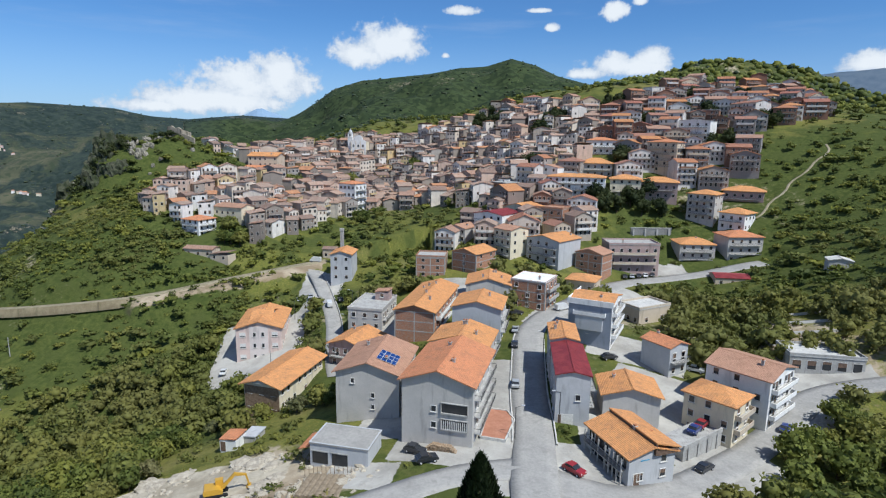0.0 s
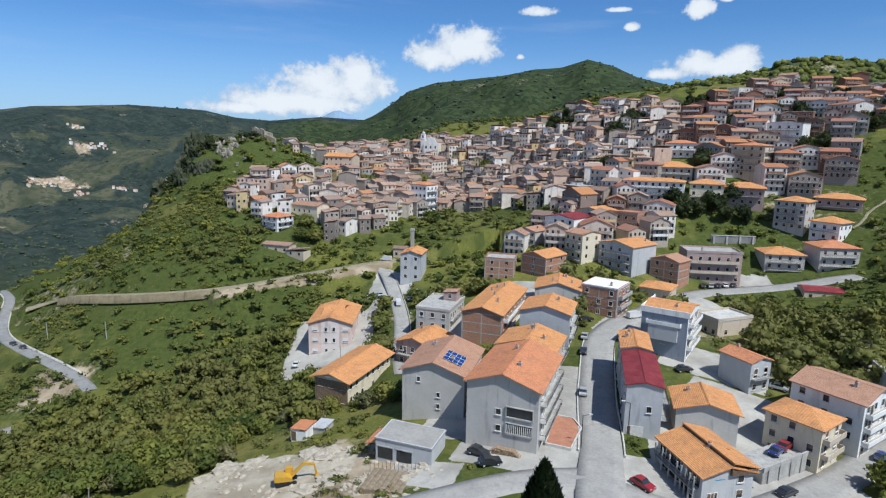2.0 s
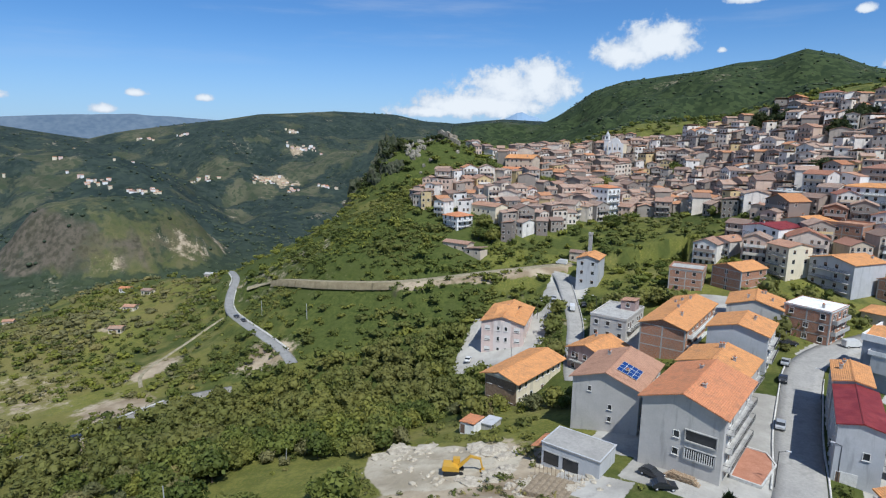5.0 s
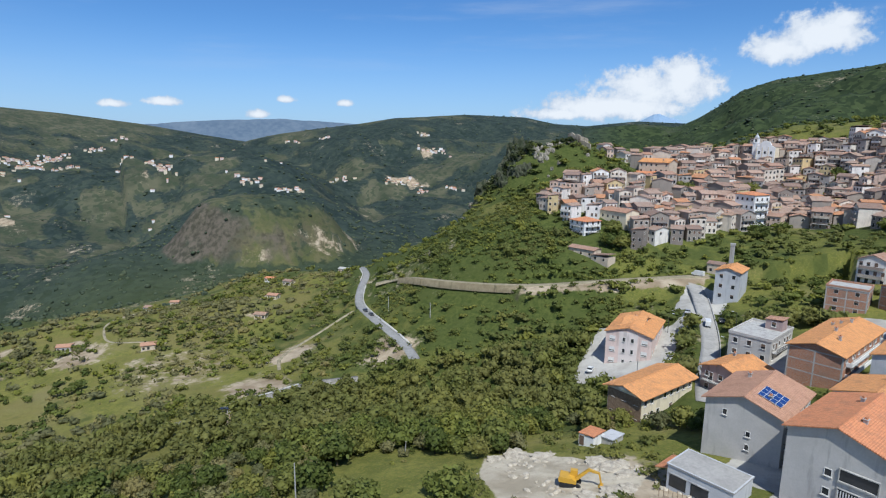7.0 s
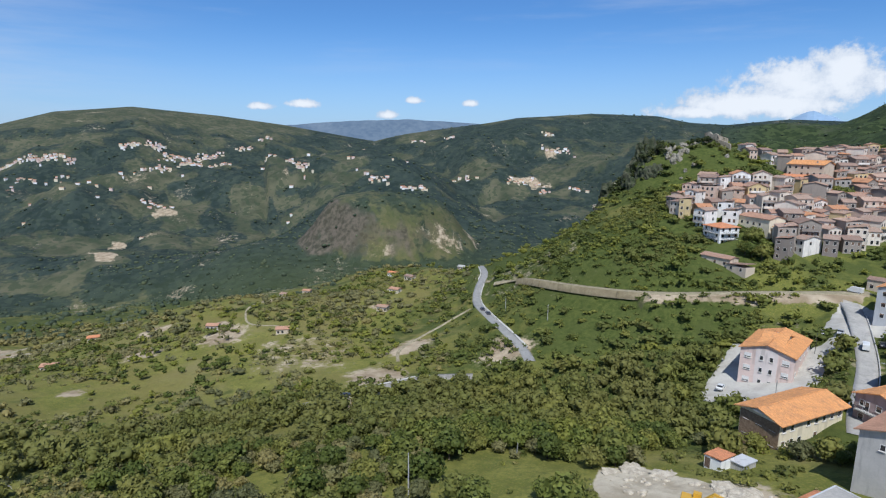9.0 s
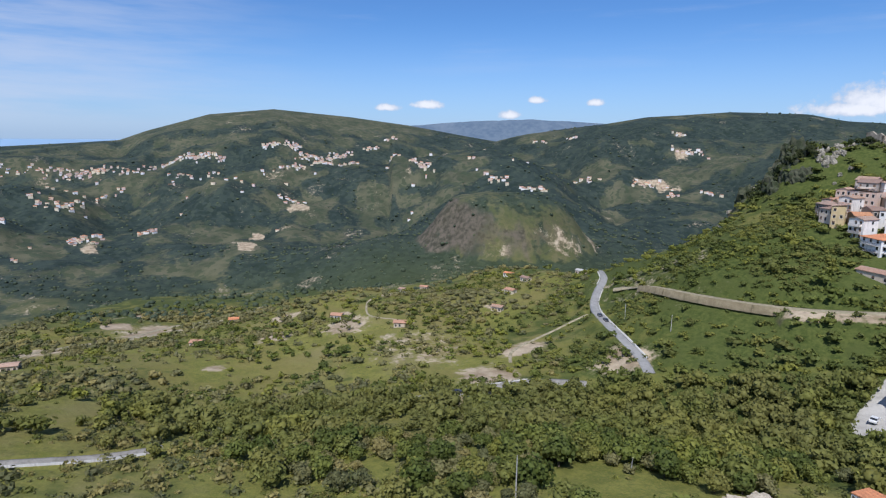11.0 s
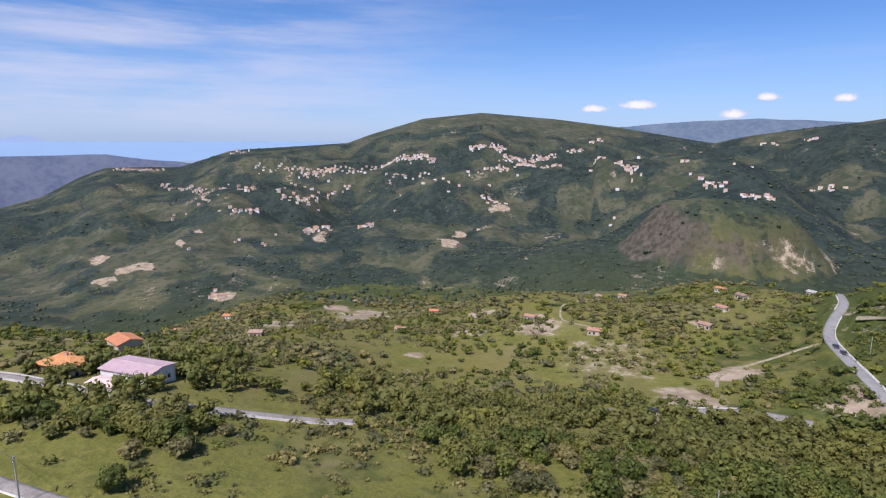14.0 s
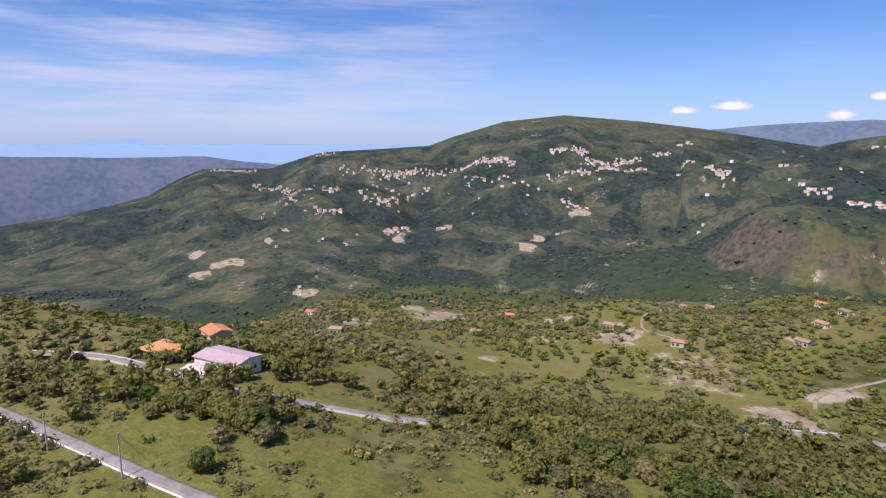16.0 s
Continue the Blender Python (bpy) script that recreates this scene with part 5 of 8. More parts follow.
house("grey villa with pyramid orange roof", 79, 305, -15, 17, 13, 33, 43.5, "hip", 0.36, M_GREY, M_ORANGE, 0.7, 3, {"F": 5}, {"F": (1, 2)}, 0, fine=False)
house("orange roofed villa beside the clinic", 88, 282, -15, 14, 11, 28, 37, "hip", 0.33, M_CREAM, M_ORANGE, 0.7, 3, {"F": 4}, {"F": (1,)}, 0, fine=False)
house("tall white house with blank bright gable", 140, 328, -38, 17, 14, 52, 66, "gable_y", 0.12, M_WHITE, M_CONCRETE, 0.2, 4, {"F": 4}, {"F": (1, 2, 3)}, 0, fine=False)
house("white house with red roof and long balconies", 87, 327, -12, 16, 12, 44, 55, "hip", 0.25, M_WHITE, M_TERRA, 0.5, 3, {"F": 5}, {"F": (1, 2)}, 0, fine=False)
house("white corner house with blank gable wall", 55, 300, -40, 13, 10, 30, 41, "gable_y", 0.2, M_WHITE, M_BROWN, 0.2, 4, {"F": 3}, None, 1, fine=False)

# ---- unfinished frame and retaining wall on the upper slope ----
def concrete_frame(x, y, base, turn, long_, deep, storeys, bays):
    ob = thing("concrete_frame", pose(x, y, base, 0, 0, turn), "unfinished grey concrete frame with open storeys", "building")
    for i in range(storeys):
        part("slab", Shape(M_CONCRETE).box(-long_ / 2 - 0.6, long_ / 2 + 0.6, -deep / 2 - 0.6, deep / 2, i * 3.0 + 2.75, i * 3.0 + 3.0), ob)
        for j in range(bays + 1):
            for y_ in (-deep / 2 + 0.2, deep / 2 - 0.2):
                part("post", Shape(M_CONCRETE).box(-0.17, 0.17, -0.17, 0.17, i * 3.0 - (3.0 if i == 0 else 0.0), i * 3.0 + 2.75), ob, at=pose(-long_ / 2 + long_ * j / bays, y_, 0))
        part("back_wall", Shape(M_MAUVE).box(-long_ / 2, long_ / 2, deep / 2 - 0.02, deep / 2 + 0.2, i * 3.0 - (3.0 if i == 0 else 0.0), i * 3.0 + 2.74), ob)
    BUILT.append((x, y, long_ / 2))


concrete_frame(138, 292, 36.5, -14, 17, 7, 2, 5)
retaining = thing("retaining_wall", pose(92, 253.5, 12.0, 0, 0, 2), "tall grey concrete retaining wall with dark niches", "wall")
part("wall", Shape(M_WORN).box(-9, 9, -0.5, 0.5, -4, 5.0), retaining)
for i_ in range(4):
    part("buttress", Shape(M_CONCRETE).extrude([(-1.6, -4), (-0.5, -4), (-0.5, 4.8), (-0.8, 4.8)], -0.35, 0.35, "x"), retaining, at=pose(-8 + 5.3 * i_, 0, 0))
part("coping", Shape(M_CONCRETE).box(-9.1, 9.1, -0.65, 0.65, 5.0, 5.2), retaining)
BUILT.append((86, 253, 8))

# ---- landmarks of the old town ----
house("white three storey house at the old town's foot", -109.5, 256.5, -25, 10, 10, 10.5, 18.2, "hip", 0.3, M_WHITE, M_TERRA, 0.5, 3, {"F": 3, "R": 3}, {"F": (1, 2), "R": (1, 2)}, 0, fine=False)
house("pale yellow hall with tall windows", -99, 272, -22, 16, 9, 13.5, 22, "gable_x", 0.3, M_CREAM, M_OLD_ROOF, 0.4, 2, {"F": 5}, None, 0, fine=False, category="hall")
house("large orange roofed convent building", -107, 352, -6, 18, 12, 30, 43, "gable_x", 0.32, M_BEIGE, M_ORANGE, 0.5, 4, {"F": 6}, None, 1, fine=False, category="building")
house("orange roofed lower wing of the convent", -107, 343, -6, 19, 7, 28, 36.5, "gable_x", 0.3, M_BEIGE, M_TERRA, 0.4, 3, {"F": 6, "R": 2}, None, 0, fine=False, category="building")
house("white and grey old house with blue shutters", -50, 318, -30, 11, 10, 15, 30, "hip", 0.25, M_WHITE, M_TERRA, 0.4, 4, {"F": 4, "R": 3}, {"R": (1, 2, 3)}, 0, fine=False)
house("low farm sheds with pale roofs", -102, 240, -10, 13, 6, 4.5, 8.0, "gable_x", 0.25, M_BEIGE, M_OLD_ROOF, 0.4, 1, {"F": 3}, None, 0, fine=False, category="shed")
house("lean-to shed below the old town", -92, 236.5, -18, 9, 5, 3.5, 6.2, "shed", 0.15, M_BEIGE, M_OLD_ROOF, 0.3, 1, {"F": 2}, None, 0, fine=False, category="shed")
house("small stone hut by the terrace road", -49, 248, -5, 6, 5, 3, 7, "gable_x", 0.25, M_BEIGE, M_OLD_ROOF, 0.3, 1, {"F": 2}, None, 0, fine=False, category="shed")


def church():
    ob = thing("church", pose(-60, 436, 41.5, 0, 0, -12) @ Matrix.Diagonal((0.72, 0.72, 0.72, 1)), "white baroque church with a domed bell tower", "church")
    part("nave", house_body(15, 30, 15, "gable_y", 0.4, M_CREAM), ob)
    part("roof", roof_gable(15, 30, 15, 0.4, 0.4, "y", M_OLD_ROOF)[0], ob)
    front = Shape(M_WHITE).extrude([(-8, -5), (8, -5), (8, 14.5), (5, 16), (3.4, 19.2), (0, 20.5), (-3.4, 19.2), (-5, 16), (-8, 14.5)], -16.2, -15.1, "y")
    part("facade", front, ob)
    for u in (-5, 0, 5):
        part("pilaster", Shape(M_CREAM).box(u - 2.6, u - 2.1, -16.45, -16.2, 0, 14.6), ob)
        put_window(ob, "F", 15, 32.5, u, 8.5, 1.5, 2.6, 0, False)
    put_window(ob, "F", 15, 32.5, 0, 0.1, 2.4, 4.4, 1.0, False, "portal")
    t = Shape(M_WHITE).box(-2.3, 2.3, -2.3, 2.3, -5, 18).box(-2.6, 2.6, -2.6, 2.6, 18, 18.5).box(-1.9, 1.9, -1.9, 1.9, 18.5, 22.3).box(-2.2, 2.2, -2.2, 2.2, 22.3, 22.7)
    tower = part("bell_tower", t, ob, at=pose(-9.5, -12, 0))
    # dark panel on the wall for the belfry's shaded inside
    part("belfry_opening", Shape(M_GLASS).box(-0.7, 0.7, -1.95, -1.85, 19, 21.6), tower)
    dome = Shape(M_BLUEGREY)
    for r0, z0, r1, z1 in ((2.0, 22.7, 1.9, 23.6), (1.9, 23.6, 1.4, 24.7), (1.4, 24.7, 0.5, 25.5), (0.5, 25.5, 0.12, 27.2)):
        dome.tube((0, 0, z0), (0, 0, z1), r0, r1, 10)
    part("dome", dome, tower)


church()

# ---- the packed houses of the old town and the upper town ----
OLD_TOWN = [(-146, 286), (-148, 306), (-132, 322), (-116, 338), (-126, 372), (-112, 425), (-64, 458), (-11, 448), (6, 456), (38, 450), (80, 412), (99, 381), (83, 312), (53, 316), (34, 300),
            (21, 282), (4, 300), (-8, 320), (-35, 322), (-51, 306), (-65, 290), (-66, 274), (-77, 255), (-88, 250), (-95, 264), (-120, 261), (-137, 267)]
CASTLE_ROW = [(-146, 353), (-149, 366), (-140, 377), (-124, 378), (-124, 362)]
UPPER_TOWN = [(38, 452), (68, 424), (104, 396), (138, 418), (164, 434), (203, 464), (223, 456), (262, 480), (250, 412), (214, 336), (190, 322), (146, 336), (121, 306), (99, 312), (99, 382), (84, 415)]


MID_TOWN = [(27, 290), (37, 336), (55, 325), (82, 335), (114, 346), (141, 332), (166, 313), (147, 286), (134, 280), (94, 288), (70, 300)]
LOW_TOWN = [(-2, 238), (14, 262), (34, 280), (30, 300), (56, 290), (66, 262), (58, 240), (34, 240), (14, 232)]


def inside(x, y, ring):
    hit_ = False
    for (ax, ay), (bx, by) in zip(ring, ring[1:] + ring[:1]):
        if (ay > y) != (by > y) and x < (bx - ax) * (y - ay) / (by - ay) + ax:
            hit_ = not hit_
    return hit_


def prototype(rnd, wall, tiles, tall, label, category="house", group="", wide=1.0):
    """A small town house to copy: walls, roof, windows, chimney."""
    w_, d, rows = rnd.uniform(4.8, 8.6), rnd.uniform(6, 9), rnd.choice(tall)
    if tall[0] >= 3:
        w_, d = rnd.uniform(8, 14), rnd.uniform(8, 11)
    w_, h = w_ * wide, rows * rnd.uniform(2.8, 3.1)
    roof = rnd.choice(("gable_x", "gable_x", "gable_y", "hip", "shed") if tall[0] < 3 else ("hip", "gable_x", "flat", "gable_y"))
    pitch = rnd.uniform(0.2, 0.34) if tall[0] < 3 else rnd.uniform(0.28, 0.42)
    ob = thing("house", pose(0, -4000, -400), label, category, group)
    part("wall", house_body(w_, d, h, roof, pitch, wall, 7.0), ob)
    if roof.startswith("gable"):
        part("roof", roof_gable(w_, d, h, pitch, 0.35, roof[-1], tiles, 0.18)[0], ob)
    elif roof == "hip":
        part("roof", roof_hip(w_, d, h, pitch, 0.4, tiles, 0.18)[0], ob)
    elif roof == "shed":
        part("roof", Shape(tiles).extrude([(-w_ / 2 - 0.3, h - 0.05), (w_ / 2 + 0.3, h + w_ * 0.16), (w_ / 2 + 0.3, h + w_ * 0.16 + 0.18), (-w_ / 2 - 0.3, h + 0.13)], -d / 2 - 0.3, d / 2 + 0.3, "y"), ob)
    else:
        part("roof", Shape(M_CONCRETE).box(-w_ / 2 - 0.15, w_ / 2 + 0.15, -d / 2 - 0.15, d / 2 + 0.15, h, h + 0.4), ob)
    n = max(2, round(w_ / 2.3))
    for row in range(rows):
        for i in range(n):
            if rnd.random() < 0.12:
                continue
            put_window(ob, "F", w_, d, w_ * ((i + 0.5) / n - 0.5), row * h / rows + 0.9, 1.0, 1.35 if row else 1.6, rnd.choice((0, 0, 0.4, 1.0)), False)
        if row and rnd.random() < 0.7:
            put_window(ob, "R", w_, d, rnd.uniform(-0.25, 0.25) * d, row * h / rows + 0.9, 1.0, 1.3, rnd.choice((0, 0.4)), False)
    if tall[0] >= 3:
        for row in range(1, rows):
            put_balcony(ob, "F", w_, d, 0, row * h / rows + 0.05, w_ * 0.8, 1.1, rnd.choice((None, wall)))
    put_chimney(ob, rnd.uniform(-0.2, 0.2) * w_, rnd.uniform(-0.2, 0.2) * d, h + 0.4, 0.6)
    return ob, math.hypot(w_, d) / 2


PLACED = set()


def fill_town(ring, models, gap, limit, seed, sink, jitter, singles):
    """Stands copies on the slope, close together, facing down the hill."""
    rnd = random.Random(seed)
    xs, ys = [p[0] for p in ring], [p[1] for p in ring]
    spots, tries = [], 0
    while len(spots) < limit and tries < 30000:
        tries += 1
        x, y = rnd.uniform(min(xs), max(xs)), rnd.uniform(min(ys), max(ys))
        if not inside(x, y, ring) or any((x - a) ** 2 + (y - b) ** 2 < (gap * k) ** 2 for a, b, k in spots):
            continue
        if any((x - a) ** 2 + (y - b) ** 2 < (r * 0.85 + 3.4) ** 2 for a, b, r in BUILT):
            continue
        spots.append((x, y, rnd.uniform(0.9, 1.2)))
    px, py = np.array([s[0] for s in spots]), np.array([s[1] for s in spots])
    gx, gy = (natural(px + 6, py) - natural(px - 6, py)) / 12, (natural(px, py + 6) - natural(px, py - 6)) / 12
    zs = height(px, py)
    near_first = sorted(range(len(spots)), key=lambda i: spots[i][0] ** 2 + spots[i][1] ** 2)
    first, rest = set(), []
    for n_, i in enumerate(near_first):
        x, y, z = spots[i][0], spots[i][1], float(zs[i])
        model, r = rnd.choice(models)
        facing = math.degrees(math.atan2(-gx[i], gy[i])) if math.hypot(gx[i], gy[i]) > 0.03 else 0
        facing = max(-55, min(55, facing)) + rnd.gauss(0, jitter)
        m = pose(x, y, z - sink + rnd.uniform(-1.0, 1.6), 0, 0, facing)
        BUILT.append((x, y, r * 0.8))
        if n_ >= singles:
            rest.append((model, m))
        elif id(model) in first:
            copy_thing(model, m)
        else:
            first.add(id(model))
            if id(model) in PLACED:
                copy_thing(model, m)
            else:
                PLACED.add(id(model))
                model.matrix_basis = m
    return rest


FAR_LOOK = {M_OLD_WALL: M_OLD_WALL_FAR, M_NEW_WALL: M_NEW_WALL_FAR, M_OLD_ROOF: M_OLD_ROOF_FAR, M_NEW_ROOF: M_NEW_ROOF_FAR}


def joined_houses(rest, name, label):
    """The houses too far off to tell apart, as one mesh."""
    if not rest:
        return
    V, Fs, K, mats, n = [], [], [], [], 0
    cache = {}
    for model, m in rest:
        if id(model) not in cache:
            own = []
            for o in model.children_recursive:
                mt, q = o.matrix_basis.copy(), o.parent
                while q is not model:
                    mt, q = q.matrix_basis @ mt, q.parent
                co = np.empty(len(o.data.vertices) * 3)
                o.data.vertices.foreach_get("co", co)
                idx = []
                for mt_ in o.data.materials:
                    mt_ = FAR_LOOK.get(mt_, mt_)
                    if mt_ not in mats:
                        mats.append(mt_)
                    idx.append(mats.index(mt_))
                own.append((np.array(mt), co.reshape(-1, 3), [(tuple(p.vertices), idx[p.material_index]) for p in o.data.polygons]))
            cache[id(model)] = own
        for mt, co, polys in cache[id(model)]:
            w4 = np.array(m) @ mt
            V.append(co @ w4[:3, :3].T + w4[:3, 3])
            Fs += [tuple(i + n for i in p) for p, _ in polys]
            K += [k for _, k in polys]
            n += len(co)
    tagged(new(name, mesh_from(name, np.vstack(V).tolist(), Fs, mats, False, K)), label, "houses", kind="stuff")


proto_rnd = random.Random(5)
BUILT.extend(GREENS)
old_models = [prototype(proto_rnd, M_OLD_WALL, M_OLD_ROOF, t_, l_, group="old town houses", wide=0.9) for t_, l_ in
              (((2,), "low plastered old town house with weathered tiles"), ((2, 3), "old stone and plaster house with clay roof"), ((2, 3), "narrow old town house with faded tiles"),
               ((2,), "squat village house with small windows"), ((2, 3), "plain plastered house on the hill"), ((2, 3), "old house crowded among its neighbours"),
               ((2, 3), "narrow tall plastered house among others"), ((2,), "low house with weathered clay roof"), ((2, 3), "small plastered house on the old town slope"), ((2,), "weathered house with pale tiled roof"), ((2, 3), "old village house with shuttered windows"))]
old_models += [prototype(proto_rnd, M_OLD_WALL, M_OLD_ROOF, (3,), l_, group="old town houses", wide=k_) for k_, l_ in ((0.8, "broad plastered old town building with shutters"), (0.65, "tall plastered old town building"), (0.7, "old town palace with balconies"))]
new_models = [prototype(proto_rnd, M_NEW_WALL, M_NEW_ROOF, t_, l_, group="upper town houses") for t_, l_ in
              (((3,), "modern plastered house with balconies"), ((3, 4), "tall apartment house with clay roof"), ((3, 4), "upper town house with long balconies"),
               ((3,), "hillside house with concrete balconies"), ((3, 4), "plain apartment house on the slope"), ((3,), "brown house with tiled roof"), ((3, 4), "broad apartment house with several balconies"), ((3,), "long low house with clay roof"), ((3, 4), "tall narrow house on the slope"))]
rest_ = fill_town(OLD_TOWN, old_models, 6.2, 580, 3, 1.2, 22, 160)
rest_ += fill_town(CASTLE_ROW, old_models[:4], 7.0, 26, 6, 1.5, 14, 0)
joined_houses(rest_, "old_town_rooftops", "crowded old town houses farther up the hill")
rest_ = fill_town(UPPER_TOWN, new_models, 10.8, 150, 4, 1.5, 16, 66)
rest_ += fill_town(MID_TOWN, new_models, 10.4, 34, 14, 1.6, 10, 26)
rest_ += fill_town(LOW_TOWN, old_models[-3:] + new_models[:3], 8.6, 26, 15, 1.4, 12, 22)
joined_houses(rest_, "upper_town_rooftops", "houses farther up beneath the wooded hilltop")

# ---- trees and scrub ----
_g = (1 + 5 ** 0.5) / 2
ICO_V = np.array([(-1, _g, 0), (1, _g, 0), (-1, -_g, 0), (1, -_g, 0), (0, -1, _g), (0, 1, _g), (0, -1, -_g), (0, 1, -_g), (_g, 0, -1), (_g, 0, 1), (-_g, 0, -1), (-_g, 0, 1)]) / math.hypot(1, _g)
ICO_F = np.array([(0, 11, 5), (0, 5, 1), (0, 1, 7), (0, 7, 10), (0, 10, 11), (1, 5, 9), (5, 11, 4), (11, 10, 2), (10, 7, 6), (7, 1, 8), (3, 9, 4), (3, 4, 2), (3, 2, 6), (3, 6, 8), (3, 8, 9),
                  (4, 9, 5), (2, 4, 11), (6, 2, 10), (8, 6, 7), (9, 8, 1)])


def crown(seed, radius, tall, lobes, leaves, leaf, low=0.25, core=0.8):
    """A crown of leafy sprays round several lobes: vertices, triangles, tone per vertex."""
    r = np.random.RandomState(seed)
    c = r.normal(0, 1, (lobes, 3))
    c /= np.linalg.norm(c, axis=1)[:, None]
    c *= np.array([radius, radius, tall * 0.38]) * (0.2 + 0.5 * r.rand(lobes, 1))
    c[:, 2] += tall * (low + 0.5 * (1 - low))
    size = np.array([radius, radius, tall * 0.42]) * (0.38 + 0.3 * r.rand(lobes, 1)) * (1.0 if lobes > 3 else 1.35)
    V, T, N = [], [], []
    n = 0
    if core:
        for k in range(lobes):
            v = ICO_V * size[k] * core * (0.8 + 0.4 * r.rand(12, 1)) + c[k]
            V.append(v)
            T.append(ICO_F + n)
            # shade is put into the tone: dark underside, lighter top of each lobe
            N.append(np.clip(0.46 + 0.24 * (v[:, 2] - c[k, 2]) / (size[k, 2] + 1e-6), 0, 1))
            n += 12
    k = r.randint(0, lobes, leaves)
    d = r.normal(0, 1, (leaves, 3))
    d[:, 2] = d[:, 2] * 0.8 + 0.25
    d /= np.linalg.norm(d, axis=1)[:, None]
    p = c[k] + d * size[k] * (0.78 + 0.34 * r.rand(leaves, 1))
    nrm = d + r.normal(0, 0.55, (leaves, 3))
    nrm /= np.linalg.norm(nrm, axis=1)[:, None]
    u = np.cross(nrm, r.normal(0, 1, (leaves, 3)))
    u /= np.linalg.norm(u, axis=1)[:, None]
    w_ = np.cross(nrm, u)
    s = leaf * (0.6 + 0.8 * r.rand(leaves, 1))
    quad = np.stack([p - u * s * 0.5 - w_ * s * 0.35, p + u * s * 0.55 - w_ * s * 0.2, p + u * s * 0.3 + w_ * s * 0.5, p - u * s * 0.45 + w_ * s * 0.35], 1).reshape(-1, 3)
    i = np.arange(leaves)[:, None] * 4 + n
    T += [i + np.array([0, 1, 2]), i + np.array([0, 2, 3])]
    V.append(quad)
    N.append(np.repeat(np.clip(0.15 + 0.85 * r.rand(leaves), 0, 1), 4))
    return np.vstack(V), np.vstack(T), np.concatenate(N)


def triangles(name, v, t, tone, mat, hue=None):
    me = bpy.data.meshes.new(name)
    me.vertices.add(len(v))
    me.vertices.foreach_set("co", np.ascontiguousarray(v, np.float32).ravel())
    me.loops.add(t.size)
    me.loops.foreach_set("vertex_index", np.ascontiguousarray(t, np.int32).ravel())
    me.polygons.add(len(t))
    me.polygons.foreach_set("loop_start", np.arange(0, t.size, 3, dtype=np.int32))
    me.materials.append(mat)
    me.update(calc_edges=True)
    attribute(me, "tone", tone)
    if hue is not None:
        attribute(me, "hue", hue)
    return me


def foliage(name, dark, light, dry):
    def build(k, b):
        tone = k.n("ShaderNodeAttribute", {"attribute_name": "tone"}).outputs["Fac"]
        r = k.n("ShaderNodeObjectInfo").outputs["Random"]
        big = k.noise(0.035, 3.0, place(k), 0.5)
        hue = k.m("FRACT", k.m("ADD", k.n("ShaderNodeAttribute", {"attribute_name": "hue"}).outputs["Fac"], r))
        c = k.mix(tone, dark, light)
        c = k.mix(k.ramp(hue, 0.62, 0.9, 0.0, 0.75), c, k.mix(tone, tuple(v * f for v, f in zip(dark, (1.7, 1.45, 1.2))), tuple(v * f for v, f in zip(light, (1.45, 1.28, 1.0)))))
        c = k.mix(k.ramp(hue, 0.48, 0.16, 0.0, 0.8), c, k.mix(tone, tuple(v * 0.55 for v in dark), tuple(v * f for v, f in zip(light, (0.5, 0.6, 0.62)))))
        c = k.mix(k.m("MULTIPLY", k.ramp(k.m("ADD", k.m("MULTIPLY", r, 0.4), k.m("MULTIPLY", big, 0.8)), 0.45, 0.95), 0.75), c, dry)
        k.put(b.inputs["Base Color"], c)
        thin = k.n("ShaderNodeBsdfTranslucent", Color=c)            # light through the leaves
        both = k.n("ShaderNodeMixShader", Fac=0.37)
        k.t.links.new(b.outputs[0], both.inputs[1])
        k.t.links.new(thin.outputs[0], both.inputs[2])
        out_ = [q for q in k.t.nodes if q.type == "OUTPUT_MATERIAL"][0]
        k.t.links.new(both.outputs[0], out_.inputs["Surface"])
    return material(name, build, 0.7, 0, 0.25)


M_OAK = foliage("oak_leaves", (0.076, 0.100, 0.020), (0.202, 0.226, 0.046), (0.200, 0.186, 0.058))
M_PINE = foliage("dark_pine_needles", (0.018, 0.030, 0.010), (0.062, 0.082, 0.026), (0.06, 0.07, 0.024))
M_OLIVE = foliage("olive_leaves", (0.125, 0.125, 0.046), (0.260, 0.245, 0.104), (0.240, 0.210, 0.092))
M_CYPRESS = foliage("cypress_needles", (0.008, 0.016, 0.006), (0.030, 0.050, 0.016), (0.03, 0.045, 0.014))
# distant haze is partly mixed into these bluish leaf colours
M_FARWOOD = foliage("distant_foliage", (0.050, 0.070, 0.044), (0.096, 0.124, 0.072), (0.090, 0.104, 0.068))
M_BARK = dapple("brown_bark", (0.05, 0.038, 0.026), (0.12, 0.095, 0.07), 2.5, 0.95, 0.8, 4.0)


def trunk(seed, tall, r0, limbs=4):
    r = random.Random(seed)
    s = Shape(M_BARK)
    top = Vector((r.uniform(-0.2, 0.2), r.uniform(-0.2, 0.2), tall * 0.5))
    s.tube((0, 0, -0.8), top * 0.5, r0, r0 * 0.75).tube(top * 0.5, top, r0 * 0.75, r0 * 0.5)
    for i in range(limbs):
        a = 2 * math.pi * (i + r.random() * 0.6) / limbs
        base_ = top * r.uniform(0.55, 1.0)
        s.tube(base_, base_ + Vector((math.cos(a) * tall * 0.2, math.sin(a) * tall * 0.2, tall * r.uniform(0.14, 0.3))), r0 * 0.4, r0 * 0.14, 5)
    return s.mesh("trunk")


